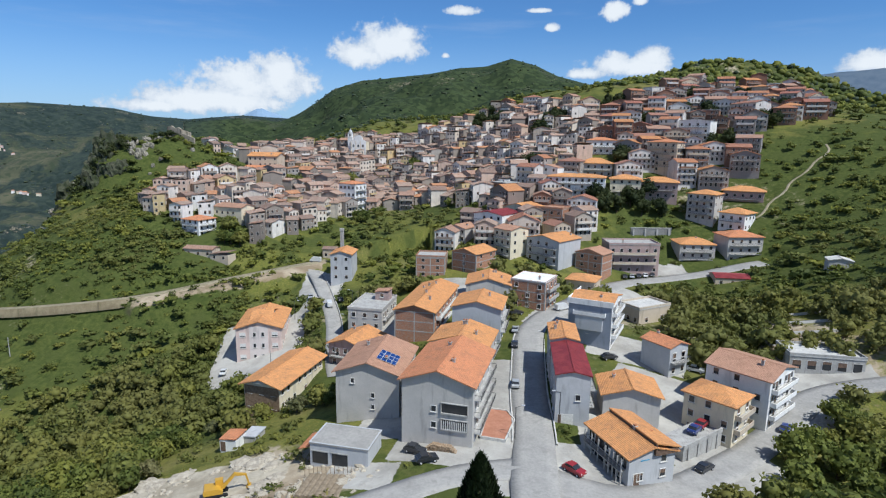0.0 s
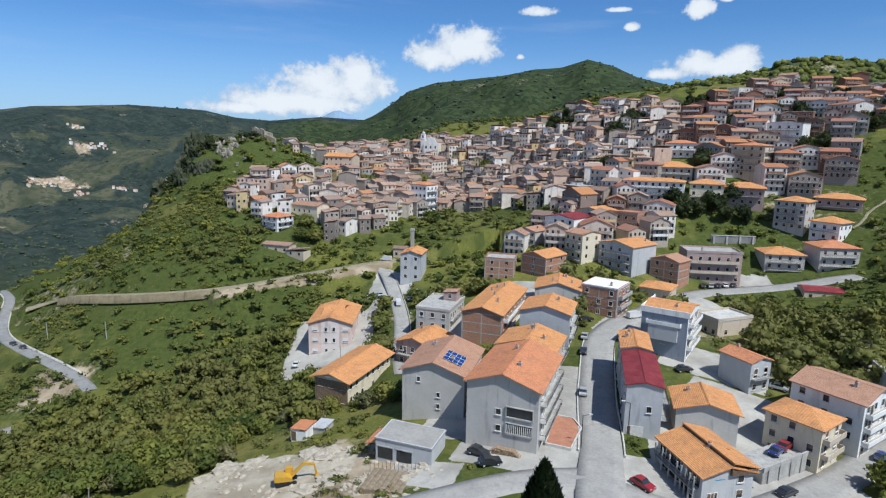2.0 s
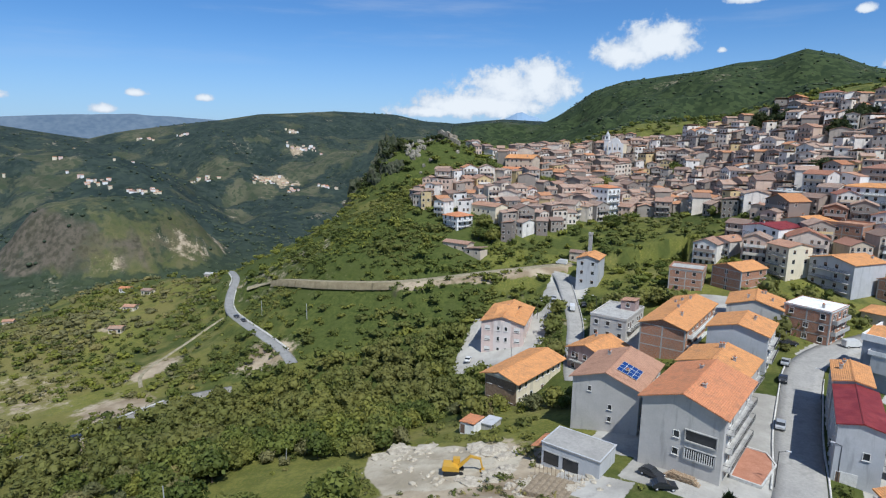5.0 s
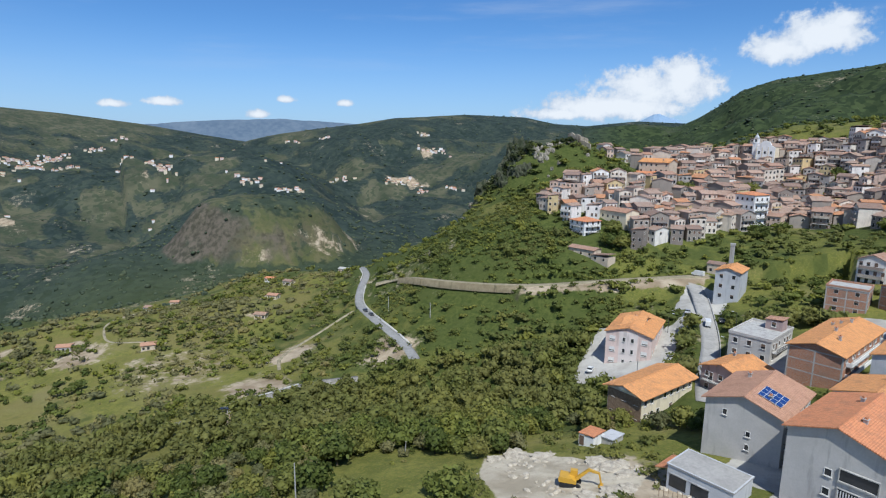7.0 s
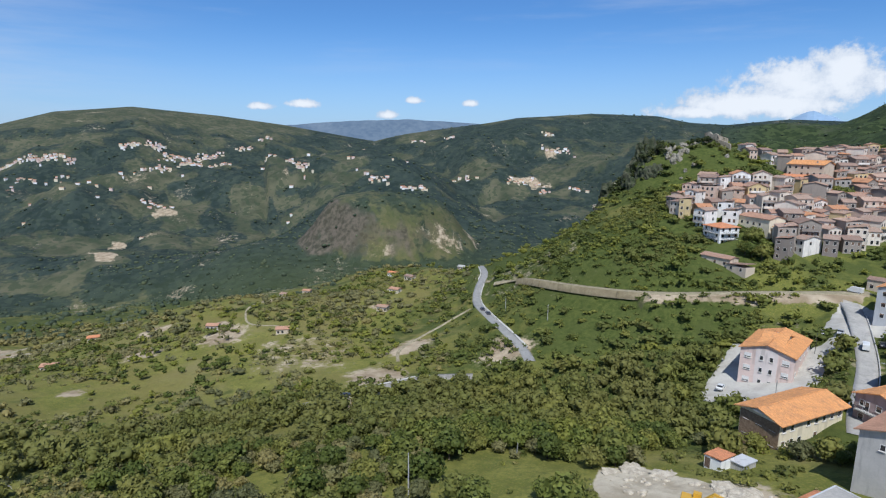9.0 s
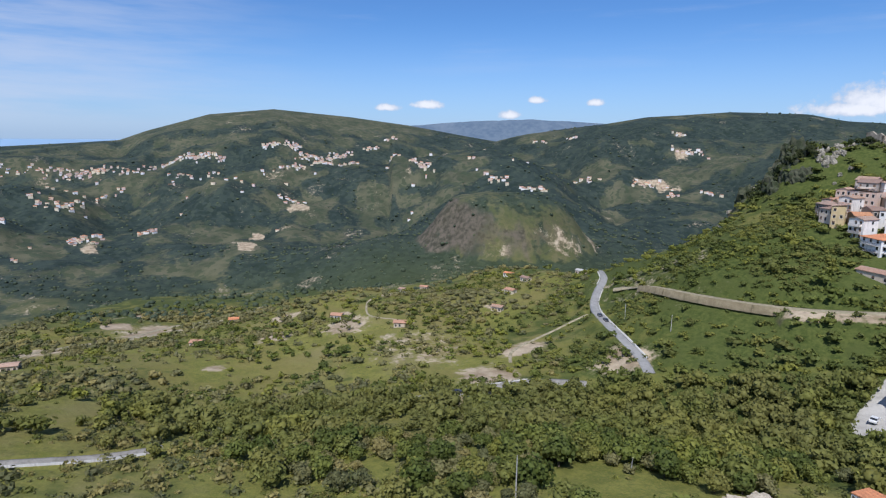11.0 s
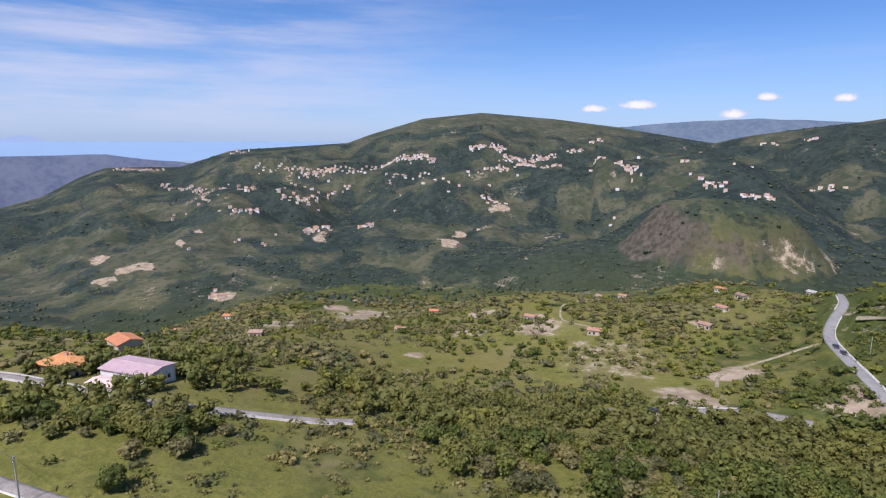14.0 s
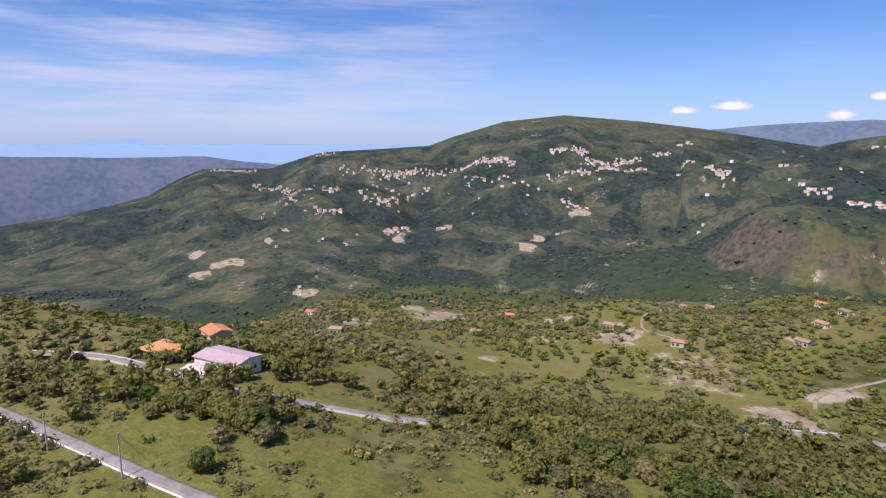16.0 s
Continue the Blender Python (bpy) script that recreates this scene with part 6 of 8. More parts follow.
KINDS = {}
for i_ in range(5):
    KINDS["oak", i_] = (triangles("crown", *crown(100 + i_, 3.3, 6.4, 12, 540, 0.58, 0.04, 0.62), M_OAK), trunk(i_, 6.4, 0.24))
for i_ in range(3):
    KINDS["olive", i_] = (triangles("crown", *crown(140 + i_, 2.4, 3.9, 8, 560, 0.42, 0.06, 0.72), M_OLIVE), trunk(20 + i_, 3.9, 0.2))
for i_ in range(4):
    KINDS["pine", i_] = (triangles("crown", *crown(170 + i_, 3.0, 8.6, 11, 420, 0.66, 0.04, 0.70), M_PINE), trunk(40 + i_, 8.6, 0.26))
TREE_LABEL = {"pine": "dark pine among the town houses", "oak": "broad leafy green tree on the slope", "olive": "grey green olive tree on the slope"}


def tree(kind, i, x, y, z, s, turn):
    crown_me, trunk_me = KINDS[kind, i]
    ob = new(kind + "_tree", trunk_me)
    ob.matrix_basis = pose(x, y, z, 0, 0, turn) @ Matrix.Diagonal((s, s, s, 1))
    tagged(ob, TREE_LABEL[kind], "tree", "trees on the slope")
    part("crown", crown_me, ob, {"oak": "dense green leaves", "olive": "fine silvery leaves", "pine": "dark green needles"}[kind])
    return ob


def clear_of_built(x, y, extra=2.0):
    ok = off_road(x, y) > 2.0
    for a, b, r in BUILT:
        ok &= (x - a) ** 2 + (y - b) ** 2 > (r + extra) ** 2
    return ok


# belts of trees on the plateau: from, to, half width; and open meadows: middle, radius
BELTS = [(-138, -82, -138, -48, 8), (-144, -11, -163, 8, 6), (-163, 8, -207, 60, 7), (-139, 1, -170, 88, 8), (-128, 31, -121, 79, 16), (-121, 79, -142, 116, 18), (-234, 15, -218, 45, 10), (-218, 45, -167, 76, 11),
         (-172, 15, -130, 44, 9), (-124, 81, -97, 59, 14), (-318, 90, -326, 104, 7), (-271, 47, -258, 93, 10), (-300, -140, -215, -150, 22), (-250, -110, -235, -60, 10), (-140, -104, -133, -98, 6), (-98, -81, -95, -77, 4)]
MEADOWS = [(-117, -62, 13), (-112, -18, 15), (-118, 12, 9), (-150, -24, 8), (-256, 28, 20), (-221, 90, 13), (-198, 118, 14), (-78, 80, 14), (-110, 46, 5), (-250, 66, 12), (-98, 12, 12), (-190, -20, 14), (-200, 20, 9)]


def meadow_cover(x, y):
    best = np.zeros(np.shape(x))
    for cx, cy, r_ in MEADOWS:
        best = np.maximum(best, bell(x, y, cx, cy, r_))
    return step(0.25, 0.7, best + 0.5 * (fractal(x, y, 18, 83, 2) - 0.5))


def belt_cover(x, y):
    best, wild = np.zeros(np.shape(x)), 6 * (fractal(x, y, 22, 85, 3) - 0.5)
    for ax, ay, bx, by, half in BELTS:
        dx, dy = bx - ax, by - ay
        k = np.clip(((x - ax) * dx + (y - ay) * dy) / (dx * dx + dy * dy), 0, 1)
        best = np.maximum(best, step(half + 2, half - 2, np.hypot(x - ax - k * dx, y - ay - k * dy) + wild))
    return best


def tree_cover(x, y):
    """Chance of a tree at a place."""
    far, az = np.hypot(x, y), bearing(x, y)
    n = fractal(x, y, 55, 91, 3)
    p = step(0.44, 0.62, n) * 0.55 + 0.05
    slope_wood = step(17, 23, az) * step(58, 50, az) * step(108, 122, far) * step(225, 205, far)
    p = np.maximum(p, slope_wood * step(0.24, 0.36, n))
    # the plateau to the west: clumps of large trees and open grass
    n2 = fractal(x, y, 55, 95, 3)
    plateau = step(50, 58, az)
    hedge = step(0.028, 0.012, np.abs(fractal(x, y, 95, 97, 2) - 0.5)) * 0.8
    open_ = step(0.50, 0.58, fractal(x, y, 85, 99, 2))
    groves = step(0.53, 0.58, n2) * (0.95 - 0.35 * step(230, 300, far)) * (1 - 0.8 * open_)
    p = p * (1 - plateau) + plateau * (np.maximum(groves * 0.5 * step(190, 250, far), hedge * 0.7) + 0.02 + 0.55 * step(165, 205, far) * step(0.34, 0.50, n))
    p = np.maximum(p, 0.95 * belt_cover(x, y)) * (1 - 0.97 * meadow_cover(x, y))
    p = p * (1 - 0.97 * step(76, 84, az) * step(175, 155, far)) * (1 - 0.97 * bell(x, y, -170, -64, 15)) * (1 - 0.9 * bell(x, y, -165, -95, 14))
    p = np.maximum(p, 1.3 * bell(x, y, 92, 188, 26) + 1.0 * bell(x, y, 84, 165, 12) + 0.9 * bell(x, y, 74, 158, 7))        # the gully to the east
    p = np.maximum(p, 0.6 * bell(x, y, 130, 215, 20) + 0.6 * bell(x, y, 104, 110, 7))
    p = np.maximum(p, 1.2 * bell(x, y, -22, 268, 26))
    p = np.maximum(p, 0.9 * bell(x, y, -22, 248, 18))
    p = np.maximum(p, 1.1 * bell(x, y, 90, 258, 13))
    p = np.maximum(p, 0.8 * bell(x, y, -140, -58, 7) + 0.6 * bell(x, y, -131, -42, 5) + 1.0 * bell(x, y, -205, -150, 24) + 1.1 * bell(x, y, -240, -170, 40))
    p = np.maximum(p, 0.3 * bell(x, y, 180, 235, 40))
    hill = step(18, 24, az) * step(42, 36, az) * step(225, 240, far) * step(460, 430, far)
    p = np.maximum(p, hill * step(0.36, 0.50, n) * 0.8) * (1 - 0.95 * bell(x, y, -186, 340, 15))
    p = np.maximum(p, step(520, 650, far) * 0.75)
    p = p * (1 - bell(x, y, -34, 92, 13)) * (1 - bell(x, y, -60, 178, 14))
    p = p * (1 - 0.95 * bell(x, y, -118, -72, 14)) * (1 - 0.8 * bell(x, y, -104, 8, 20))
    p = p * (1 - bell(x, y, -70, 104, 12))
    p = np.maximum(p, 0.9 * bell(x, y, -128, 350, 12) + 1.0 * bell(x, y, -205, 300, 10) + 0.7 * bell(x, y, 55, 440, 10))
    p = p * (1 - 0.97 * bell(x, y, -182, 388, 20)) * (1 - dug_cover(x, y))
    p = p * (1 - 0.95 * step(0.35, 0.6, dry_bank(x, y)))
    p = p * (1 - 0.99 * step(-62, -56, x) * step(2, -4, x) * step(74, 80, y) * step(128, 120, y))      # the open yards by the junction
    p = p * (1 - step(2, 8, x) * step(70, 64, x) * step(72, 78, y) * step(166, 160, y)) * (1 - 0.95 * bell(x, y, 101, 153, 9))
    p = np.maximum(p, 1.1 * bell(x, y, 74, 84, 9) + 1.1 * bell(x, y, 96, 100, 12) + bell(x, y, 60, 70, 8))
    return p * (1 - paved(x, y))


def spread(count, near, far_, a0, a1, gap, seed):
    """Scattered places, thinned by the tree cover and by a smallest distance."""
    r = np.random.RandomState(seed)
    a, d = np.radians(a0 + (a1 - a0) * r.rand(count)), np.sqrt(near ** 2 + (far_ ** 2 - near ** 2) * r.rand(count))
    x, y = -d * np.sin(a), d * np.cos(a)
    keep = r.rand(count) < tree_cover(x, y)
    x, y = x[keep], y[keep]
    keep = clear_of_built(x, y)
    x, y = x[keep], y[keep]
    cells, out = {}, []
    for i in range(len(x)):
        key = (int(x[i] // gap), int(y[i] // gap))
        if any((x[i] - x[j]) ** 2 + (y[i] - y[j]) ** 2 < gap * gap for dx in (-1, 0, 1) for dy in (-1, 0, 1) for j in cells.get((key[0] + dx, key[1] + dy), ())):
            continue
        cells.setdefault(key, []).append(i)
        out.append(i)
    return x[out], y[out]


tree_rnd = random.Random(8)
tx, ty = spread(17000, 85, 205, -48, 134, 3.7, 21)
tz = height(tx, ty)
order = np.argsort(np.hypot(tx, ty))
near_ids, joined_ids = order[:240], order[240:]
for i_ in near_ids:
    x_, y_ = float(tx[i_]), float(ty[i_])
    grove = bearing(x_, y_) > 52
    kind_ = "olive" if tree_rnd.random() < (0.55 if grove else 0.22) else "oak"
    tree(kind_, tree_rnd.randrange(3 if kind_ == "olive" else 5), x_, y_, float(tz[i_]) - 0.2, tree_rnd.uniform(0.6, 1.4) * (0.9 if grove else 1.0), tree_rnd.uniform(0, 360))


def scatter(name, label, x, y, protos, mat, lo, hi, seed, sink=0.3, flat_=1.0, skew=1.0):
    """One joined mesh of many plants."""
    r = np.random.RandomState(seed)
    z = height(x, y) - sink
    V, T, N, H, n = [], [], [], [], 0
    stand = fractal(x, y, 26, 73, 2)
    for i in range(len(x)):
        v, t, tone = protos[r.randint(len(protos))]
        a, s = r.rand() * 6.283, lo + (hi - lo) * r.rand() ** skew
        ca, sa = math.cos(a) * s, math.sin(a) * s
        q = np.empty_like(v)
        q[:, 0], q[:, 1], q[:, 2] = v[:, 0] * ca - v[:, 1] * sa + x[i], v[:, 0] * sa + v[:, 1] * ca + y[i], v[:, 2] * s * flat_ * (0.8 + 0.4 * r.rand()) + z[i]
        V.append(q)
        T.append(t + n)
        N.append(np.clip(tone * (0.7 + 0.6 * r.rand()), 0, 1))
        H.append(np.full(len(v), (0.55 * r.rand() + 1.1 * (stand[i] - 0.25)) % 1.0))
        n += len(v)
    return tagged(new(name, triangles(name, np.vstack(V), np.vstack(T), np.concatenate(N), mat, np.concatenate(H))), label, name.replace("_", " "), kind="stuff")


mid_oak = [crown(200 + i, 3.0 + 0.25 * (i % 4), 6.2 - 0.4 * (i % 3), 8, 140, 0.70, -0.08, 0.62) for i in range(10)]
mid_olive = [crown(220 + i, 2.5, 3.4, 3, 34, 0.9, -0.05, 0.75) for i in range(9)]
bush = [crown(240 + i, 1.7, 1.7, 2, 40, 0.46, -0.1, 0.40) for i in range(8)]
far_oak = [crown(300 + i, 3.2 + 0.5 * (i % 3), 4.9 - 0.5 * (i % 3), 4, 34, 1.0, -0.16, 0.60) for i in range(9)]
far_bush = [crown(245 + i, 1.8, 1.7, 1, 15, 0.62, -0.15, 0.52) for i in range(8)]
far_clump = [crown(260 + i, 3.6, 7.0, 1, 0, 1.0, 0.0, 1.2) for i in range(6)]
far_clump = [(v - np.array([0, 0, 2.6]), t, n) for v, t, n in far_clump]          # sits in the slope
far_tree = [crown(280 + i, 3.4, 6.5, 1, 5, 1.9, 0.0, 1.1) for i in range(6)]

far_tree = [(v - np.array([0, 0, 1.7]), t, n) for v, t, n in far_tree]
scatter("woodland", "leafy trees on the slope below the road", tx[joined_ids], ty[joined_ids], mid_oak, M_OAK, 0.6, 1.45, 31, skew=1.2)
mx, my = spread(36000, 205, 520, -48, 134, 4.9, 22)
west_ = bearing(mx, my) > 46
scatter("hillside_trees", "green trees among the terraces", mx[~west_], my[~west_], far_oak, M_OAK, 0.5, 1.25, 32)
half_ = fractal(mx, my, 60, 88, 3) > 0.5
scatter("olive_grove", "grey green olives on the plateau", mx[west_ & half_], my[west_ & half_], mid_olive, M_OLIVE, 0.7, 1.3, 33)
scatter("plateau_trees", "dark leafy trees on the plateau", mx[west_ & ~half_], my[west_ & ~half_], far_oak, M_OAK, 0.45, 1.2, 34, skew=1.5)


def shrubs(count, near, far_, a0, a1, seed, chance):
    r = np.random.RandomState(seed)
    a, d = np.radians(a0 + (a1 - a0) * r.rand(count)), np.sqrt(near ** 2 + (far_ ** 2 - near ** 2) * r.rand(count))
    x, y = -d * np.sin(a), d * np.cos(a)
    keep = (r.rand(count) < chance * (0.12 + 1.2 * step(0.44, 0.62, fractal(x, y, 30, 57, 3)))) & (off_road(x, y) > 0.8)
    for b_ in BUILT:
        keep &= (x - b_[0]) ** 2 + (y - b_[1]) ** 2 > (b_[2] * 0.9) ** 2
    keep &= (dug_cover(x, y) < 0.2) & (paved(x, y) < 0.3) & (r.rand(count) > 0.85 * meadow_cover(x, y))
    return x[keep], y[keep]


sx_, sy_ = shrubs(4200, 70, 330, -48, 134, 51, 0.5)
slope_x, slope_y = shrubs(5200, 205, 345, 14, 50, 58, 0.9)
under_x, under_y = shrubs(4600, 105, 215, 14, 60, 59, 0.9)
bank_x, bank_y = shrubs(2600, 140, 430, -48, -19, 60, 0.8)
sx_, sy_ = np.concatenate([sx_, slope_x, under_x, bank_x]), np.concatenate([sy_, slope_y, under_y, bank_y])
far_ = np.hypot(sx_, sy_) > 205
scatter("scrub", "low green bushes and brambles", sx_[~far_], sy_[~far_], bush, M_OAK, 0.5, 1.3, 35, 0.25)
scatter("hillside_scrub", "green bushes farther up the slopes", sx_[far_], sy_[far_], far_bush, M_OAK, 0.5, 1.3, 42, 0.25)
sx_, sy_ = shrubs(9200, 105, 400, 48, 134, 52, 0.55)
far_ = np.hypot(sx_, sy_) > 215
scatter("dry_scrub", "greyish green bushes in the fields", sx_[~far_], sy_[~far_], bush, M_OLIVE, 0.45, 1.9, 36, 0.25, skew=1.5)
scatter("grove_scrub", "greyish bushes among the farther groves", sx_[far_], sy_[far_], far_bush, M_OLIVE, 0.45, 1.9, 43, 0.25, skew=1.5)


weed = [crown(250 + i, 0.9, 0.8, 1, 15, 0.34, -0.1, 0.5) for i in range(6)]
sx_, sy_ = shrubs(6500, 72, 200, 12, 134, 53, 0.55)
scatter("weeds", "tufts of tall grass and weeds in the meadows", sx_, sy_, weed, M_OLIVE, 0.4, 1.3, 40, 0.1)
sx_, sy_ = shrubs(4200, 72, 190, -46, 134, 54, 0.5)
scatter("green_weeds", "fresh green tufts in the meadows", sx_, sy_, weed, M_OAK, 0.4, 1.3, 41, 0.1)


def far_spread(count, near, far_, a0, a1, seed, chance=1.0):
    r = np.random.RandomState(seed)
    a, d = np.radians(a0 + (a1 - a0) * r.rand(count)), near + (far_ - near) * r.rand(count) ** 1.3
    x, y = -d * np.sin(a), d * np.cos(a)
    keep = r.rand(count) < chance * (0.02 + step(0.42, 0.68, wood_cover(x, y) + 0.35 * (fractal(x, y, 90, 63, 3) - 0.5)))
    keep &= clear_of_built(x, y)
    return x[keep], y[keep]


fx_, fy_ = far_spread(7600, 470, 1100, -48, 132, 61)
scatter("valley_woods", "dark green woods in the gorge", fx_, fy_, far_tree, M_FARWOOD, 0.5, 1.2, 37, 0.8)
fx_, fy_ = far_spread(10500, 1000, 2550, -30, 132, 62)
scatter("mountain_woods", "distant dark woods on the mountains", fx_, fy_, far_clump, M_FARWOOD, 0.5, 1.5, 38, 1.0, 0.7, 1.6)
fx_, fy_ = far_spread(2600, 455, 700, -48, -8, 64, 1.5)
scatter("hilltop_woods", "trees along the top of the hill", fx_, fy_, far_tree, M_OAK, 0.7, 1.4, 39, 0.6)

# ---- clumps of trees among the town's houses ----
green_rnd = random.Random(17)
for gx_, gy_, gr_ in GREENS:
    for _ in range(6):
        x_, y_ = gx_ + green_rnd.uniform(-0.8, 0.8) * gr_, gy_ + green_rnd.uniform(-0.8, 0.8) * gr_
        tree("pine" if gx_ > 20 else "oak", green_rnd.randrange(4), x_, y_, float(height(x_, y_)) - 0.3, green_rnd.uniform(0.85, 1.3), green_rnd.uniform(0, 360))

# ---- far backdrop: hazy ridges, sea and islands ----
# the blue veil of distant air is put into these ridge colours
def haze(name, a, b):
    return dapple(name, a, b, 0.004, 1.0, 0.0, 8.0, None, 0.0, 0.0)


def ridge(name, crest, dist, foot, mat, label, kind="structure", deep=420):
    """A distant ridge: bearing and rise of its crest, falling to a foot in front and behind."""
    az = np.linspace(crest[0][0], crest[-1][0], 160)
    c = np.array(sorted(crest))
    rise = np.interp(az, c[:, 0], c[:, 1]) + 0.10 * (fractal(az * 40, az * 0, 60, 3, 4) - 0.5)
    rows = np.array([0.0, 0.25, 0.5, 0.75, 1.0])
    D = dist - deep * (1 - rows)
    top = EYE + dist * np.tan(np.radians(rise))
    A = np.radians(az)
    X, Y = -D[:, None] * np.sin(A), D[:, None] * np.cos(A)
    Zs = foot + (top[None, :] - foot) * (rows[:, None] ** 0.8) + 22 * (fractal(X, Y, 260, 7, 4) - 0.5) * (1 - rows[:, None])
    return tagged(new(name, sheet(name, X, Y, Zs, [mat])), label, "hills", kind=kind)


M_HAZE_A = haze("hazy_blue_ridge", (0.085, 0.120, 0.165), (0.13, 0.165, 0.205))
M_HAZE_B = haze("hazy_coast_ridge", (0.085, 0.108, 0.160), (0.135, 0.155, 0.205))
# the islands glow evenly; hazy air is put into their colour
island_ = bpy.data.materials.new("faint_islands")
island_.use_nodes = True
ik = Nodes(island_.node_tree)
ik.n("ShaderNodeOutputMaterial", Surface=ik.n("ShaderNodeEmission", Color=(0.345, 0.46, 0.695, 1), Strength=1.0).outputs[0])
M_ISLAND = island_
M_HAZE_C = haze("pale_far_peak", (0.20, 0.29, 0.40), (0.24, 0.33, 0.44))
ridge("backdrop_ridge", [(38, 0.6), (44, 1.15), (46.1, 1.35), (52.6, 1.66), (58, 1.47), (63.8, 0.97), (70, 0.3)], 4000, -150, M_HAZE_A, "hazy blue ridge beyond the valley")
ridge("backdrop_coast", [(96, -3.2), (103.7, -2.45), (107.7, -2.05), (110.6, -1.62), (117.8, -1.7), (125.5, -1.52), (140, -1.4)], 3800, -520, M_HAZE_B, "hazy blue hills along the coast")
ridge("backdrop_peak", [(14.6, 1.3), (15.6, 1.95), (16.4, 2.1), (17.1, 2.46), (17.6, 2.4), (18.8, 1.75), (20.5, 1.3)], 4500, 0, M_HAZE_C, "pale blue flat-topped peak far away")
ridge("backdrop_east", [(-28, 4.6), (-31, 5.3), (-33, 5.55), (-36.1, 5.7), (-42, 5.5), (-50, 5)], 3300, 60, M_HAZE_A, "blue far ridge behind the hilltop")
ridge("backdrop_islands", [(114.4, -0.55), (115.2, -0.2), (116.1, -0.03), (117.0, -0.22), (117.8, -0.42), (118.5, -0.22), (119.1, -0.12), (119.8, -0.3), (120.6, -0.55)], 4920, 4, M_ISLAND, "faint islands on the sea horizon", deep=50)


def sea_build(k, b):
    k.put(b.inputs["Base Color"], k.mix(k.noise(0.003, 4.0, place(k)), (0.21, 0.325, 0.46), (0.245, 0.37, 0.515)))


A_, D_ = np.meshgrid(np.radians(np.linspace(88, 150, 60)), np.linspace(3830, 4860, 8))
rise_line = np.interp(D_, [3830, 4860], [-95, EYE + 4860 * math.tan(radians(-0.57))])
tagged(new("water", sheet("water", -D_ * np.sin(A_), D_ * np.cos(A_), rise_line, [material("sea_surface", sea_build, 0.5, 0, 0.3)])), "calm blue sea towards the horizon", "sea", kind="structure")


# ---- villages on the far ridge ----
VILLAGE = Shape(M_WHITE, M_CREAM, M_PINK, M_TERRA, M_BROWN)


def far_house(x, y, rnd, k=1.0):
    z = float(height(x, y))
    w_, d, h = rnd.uniform(4.5, 12) * k, rnd.uniform(4, 8) * k, rnd.uniform(3.2, 7.0) * k
    c, s_ = math.cos(radians(bearing(x, y) + rnd.uniform(-30, 30))), math.sin(radians(bearing(x, y) + rnd.uniform(-30, 30)))
    n = len(VILLAGE.v)
    VILLAGE.box(-w_ / 2, w_ / 2, -d / 2, d / 2, -6, h, rnd.choice((0, 0, 1, 1, 2)))
    VILLAGE.extrude([(-d / 2 - 0.3, h), (d / 2 + 0.3, h), (0, h + d * 0.16)], -w_ / 2 - 0.3, w_ / 2 + 0.3, "x", rnd.choice((3, 4, 4)))
    VILLAGE.v[n:] = [(x + u * c - v * s_, y + u * s_ + v * c, z + t) for u, v, t in VILLAGE.v[n:]]


village_rnd = random.Random(12)
# rows of houses: from, to, scatter, number
RIDGE_ROWS = [((-2270, -830), (-2310, -660), 12, 34), ((-2300, -420), (-2290, -370), 14, 8), ((-1930, -290), (-1920, -160), 10, 14), ((-1920, -160), (-1800, 50), 13, 54), ((-1880, 80), (-1710, 270), 13, 48),
              ((-1680, 110), (-1640, 230), 12, 12), ((-1710, 370), (-1800, 500), 10, 38), ((-1670, 450), (-1810, 660), 13, 62), ((-1790, 700), (-1820, 770), 8, 10), ((-1910, 830), (-1850, 840), 6, 7),
              ((-1610, 480), (-1600, 610), 3, 24), ((-1550, 380), (-1590, 460), 10, 14)]
SLOPE_ROWS = [((-1470, 650), (-1230, 650), 16, 22), ((-2110, -620), (-1640, -310), 10, 36), ((-1540, -380), (-1840, -350), 10, 10), ((-1640, -310), (-1540, -230), 8, 8), ((-1510, -170), (-1540, -80), 14, 20),
              ((-1340, -250), (-1330, -200), 8, 10), ((-1640, -90), (-1720, 10), 10, 10), ((-1290, -90), (-1280, -40), 10, 16), ((-1280, 20), (-1270, 60), 8, 8), ((-980, 730), (-940, 760), 12, 12), ((-1060, 710), (-1060, 750), 10, 6),
              ((-1400, 330), (-1370, 380), 14, 10)]
VALLEY_ROWS = [((-1660, 1290), (-1620, 1310), 8, 8), ((-1540, 1340), (-1470, 1320), 4, 4), ((-1140, 1380), (-1060, 1410), 12, 12), ((-1230, 1470), (-1200, 1500), 8, 5), ((-1040, 1120), (-980, 1190), 10, 16), ((-980, 1170), (-880, 1110), 12, 8),
               ((-1180, 1070), (-1110, 1080), 10, 6), ((-1090, 730), (-1040, 730), 12, 6), ((-860, 1160), (-820, 1150), 6, 6), ((-875, -185), (-890, -205), 8, 7)]
for (x0_, y0_), (x1_, y1_), s_, n_ in RIDGE_ROWS + SLOPE_ROWS + VALLEY_ROWS:
    for _ in range(int(n_ * 1.6)):
        k_ = village_rnd.random()
        far_house(x0_ + (x1_ - x0_) * k_ + village_rnd.gauss(0, s_ * 1.2), y0_ + (y1_ - y0_) * k_ + village_rnd.gauss(0, s_ * 0.6), village_rnd, 0.74)
for _ in range(70):                    # lone houses among the fields
    a_, dd_ = math.radians(village_rnd.uniform(52, 106)), village_rnd.uniform(1150, 1850)
    far_house(-dd_ * math.sin(a_), dd_ * math.cos(a_), village_rnd, 0.75)
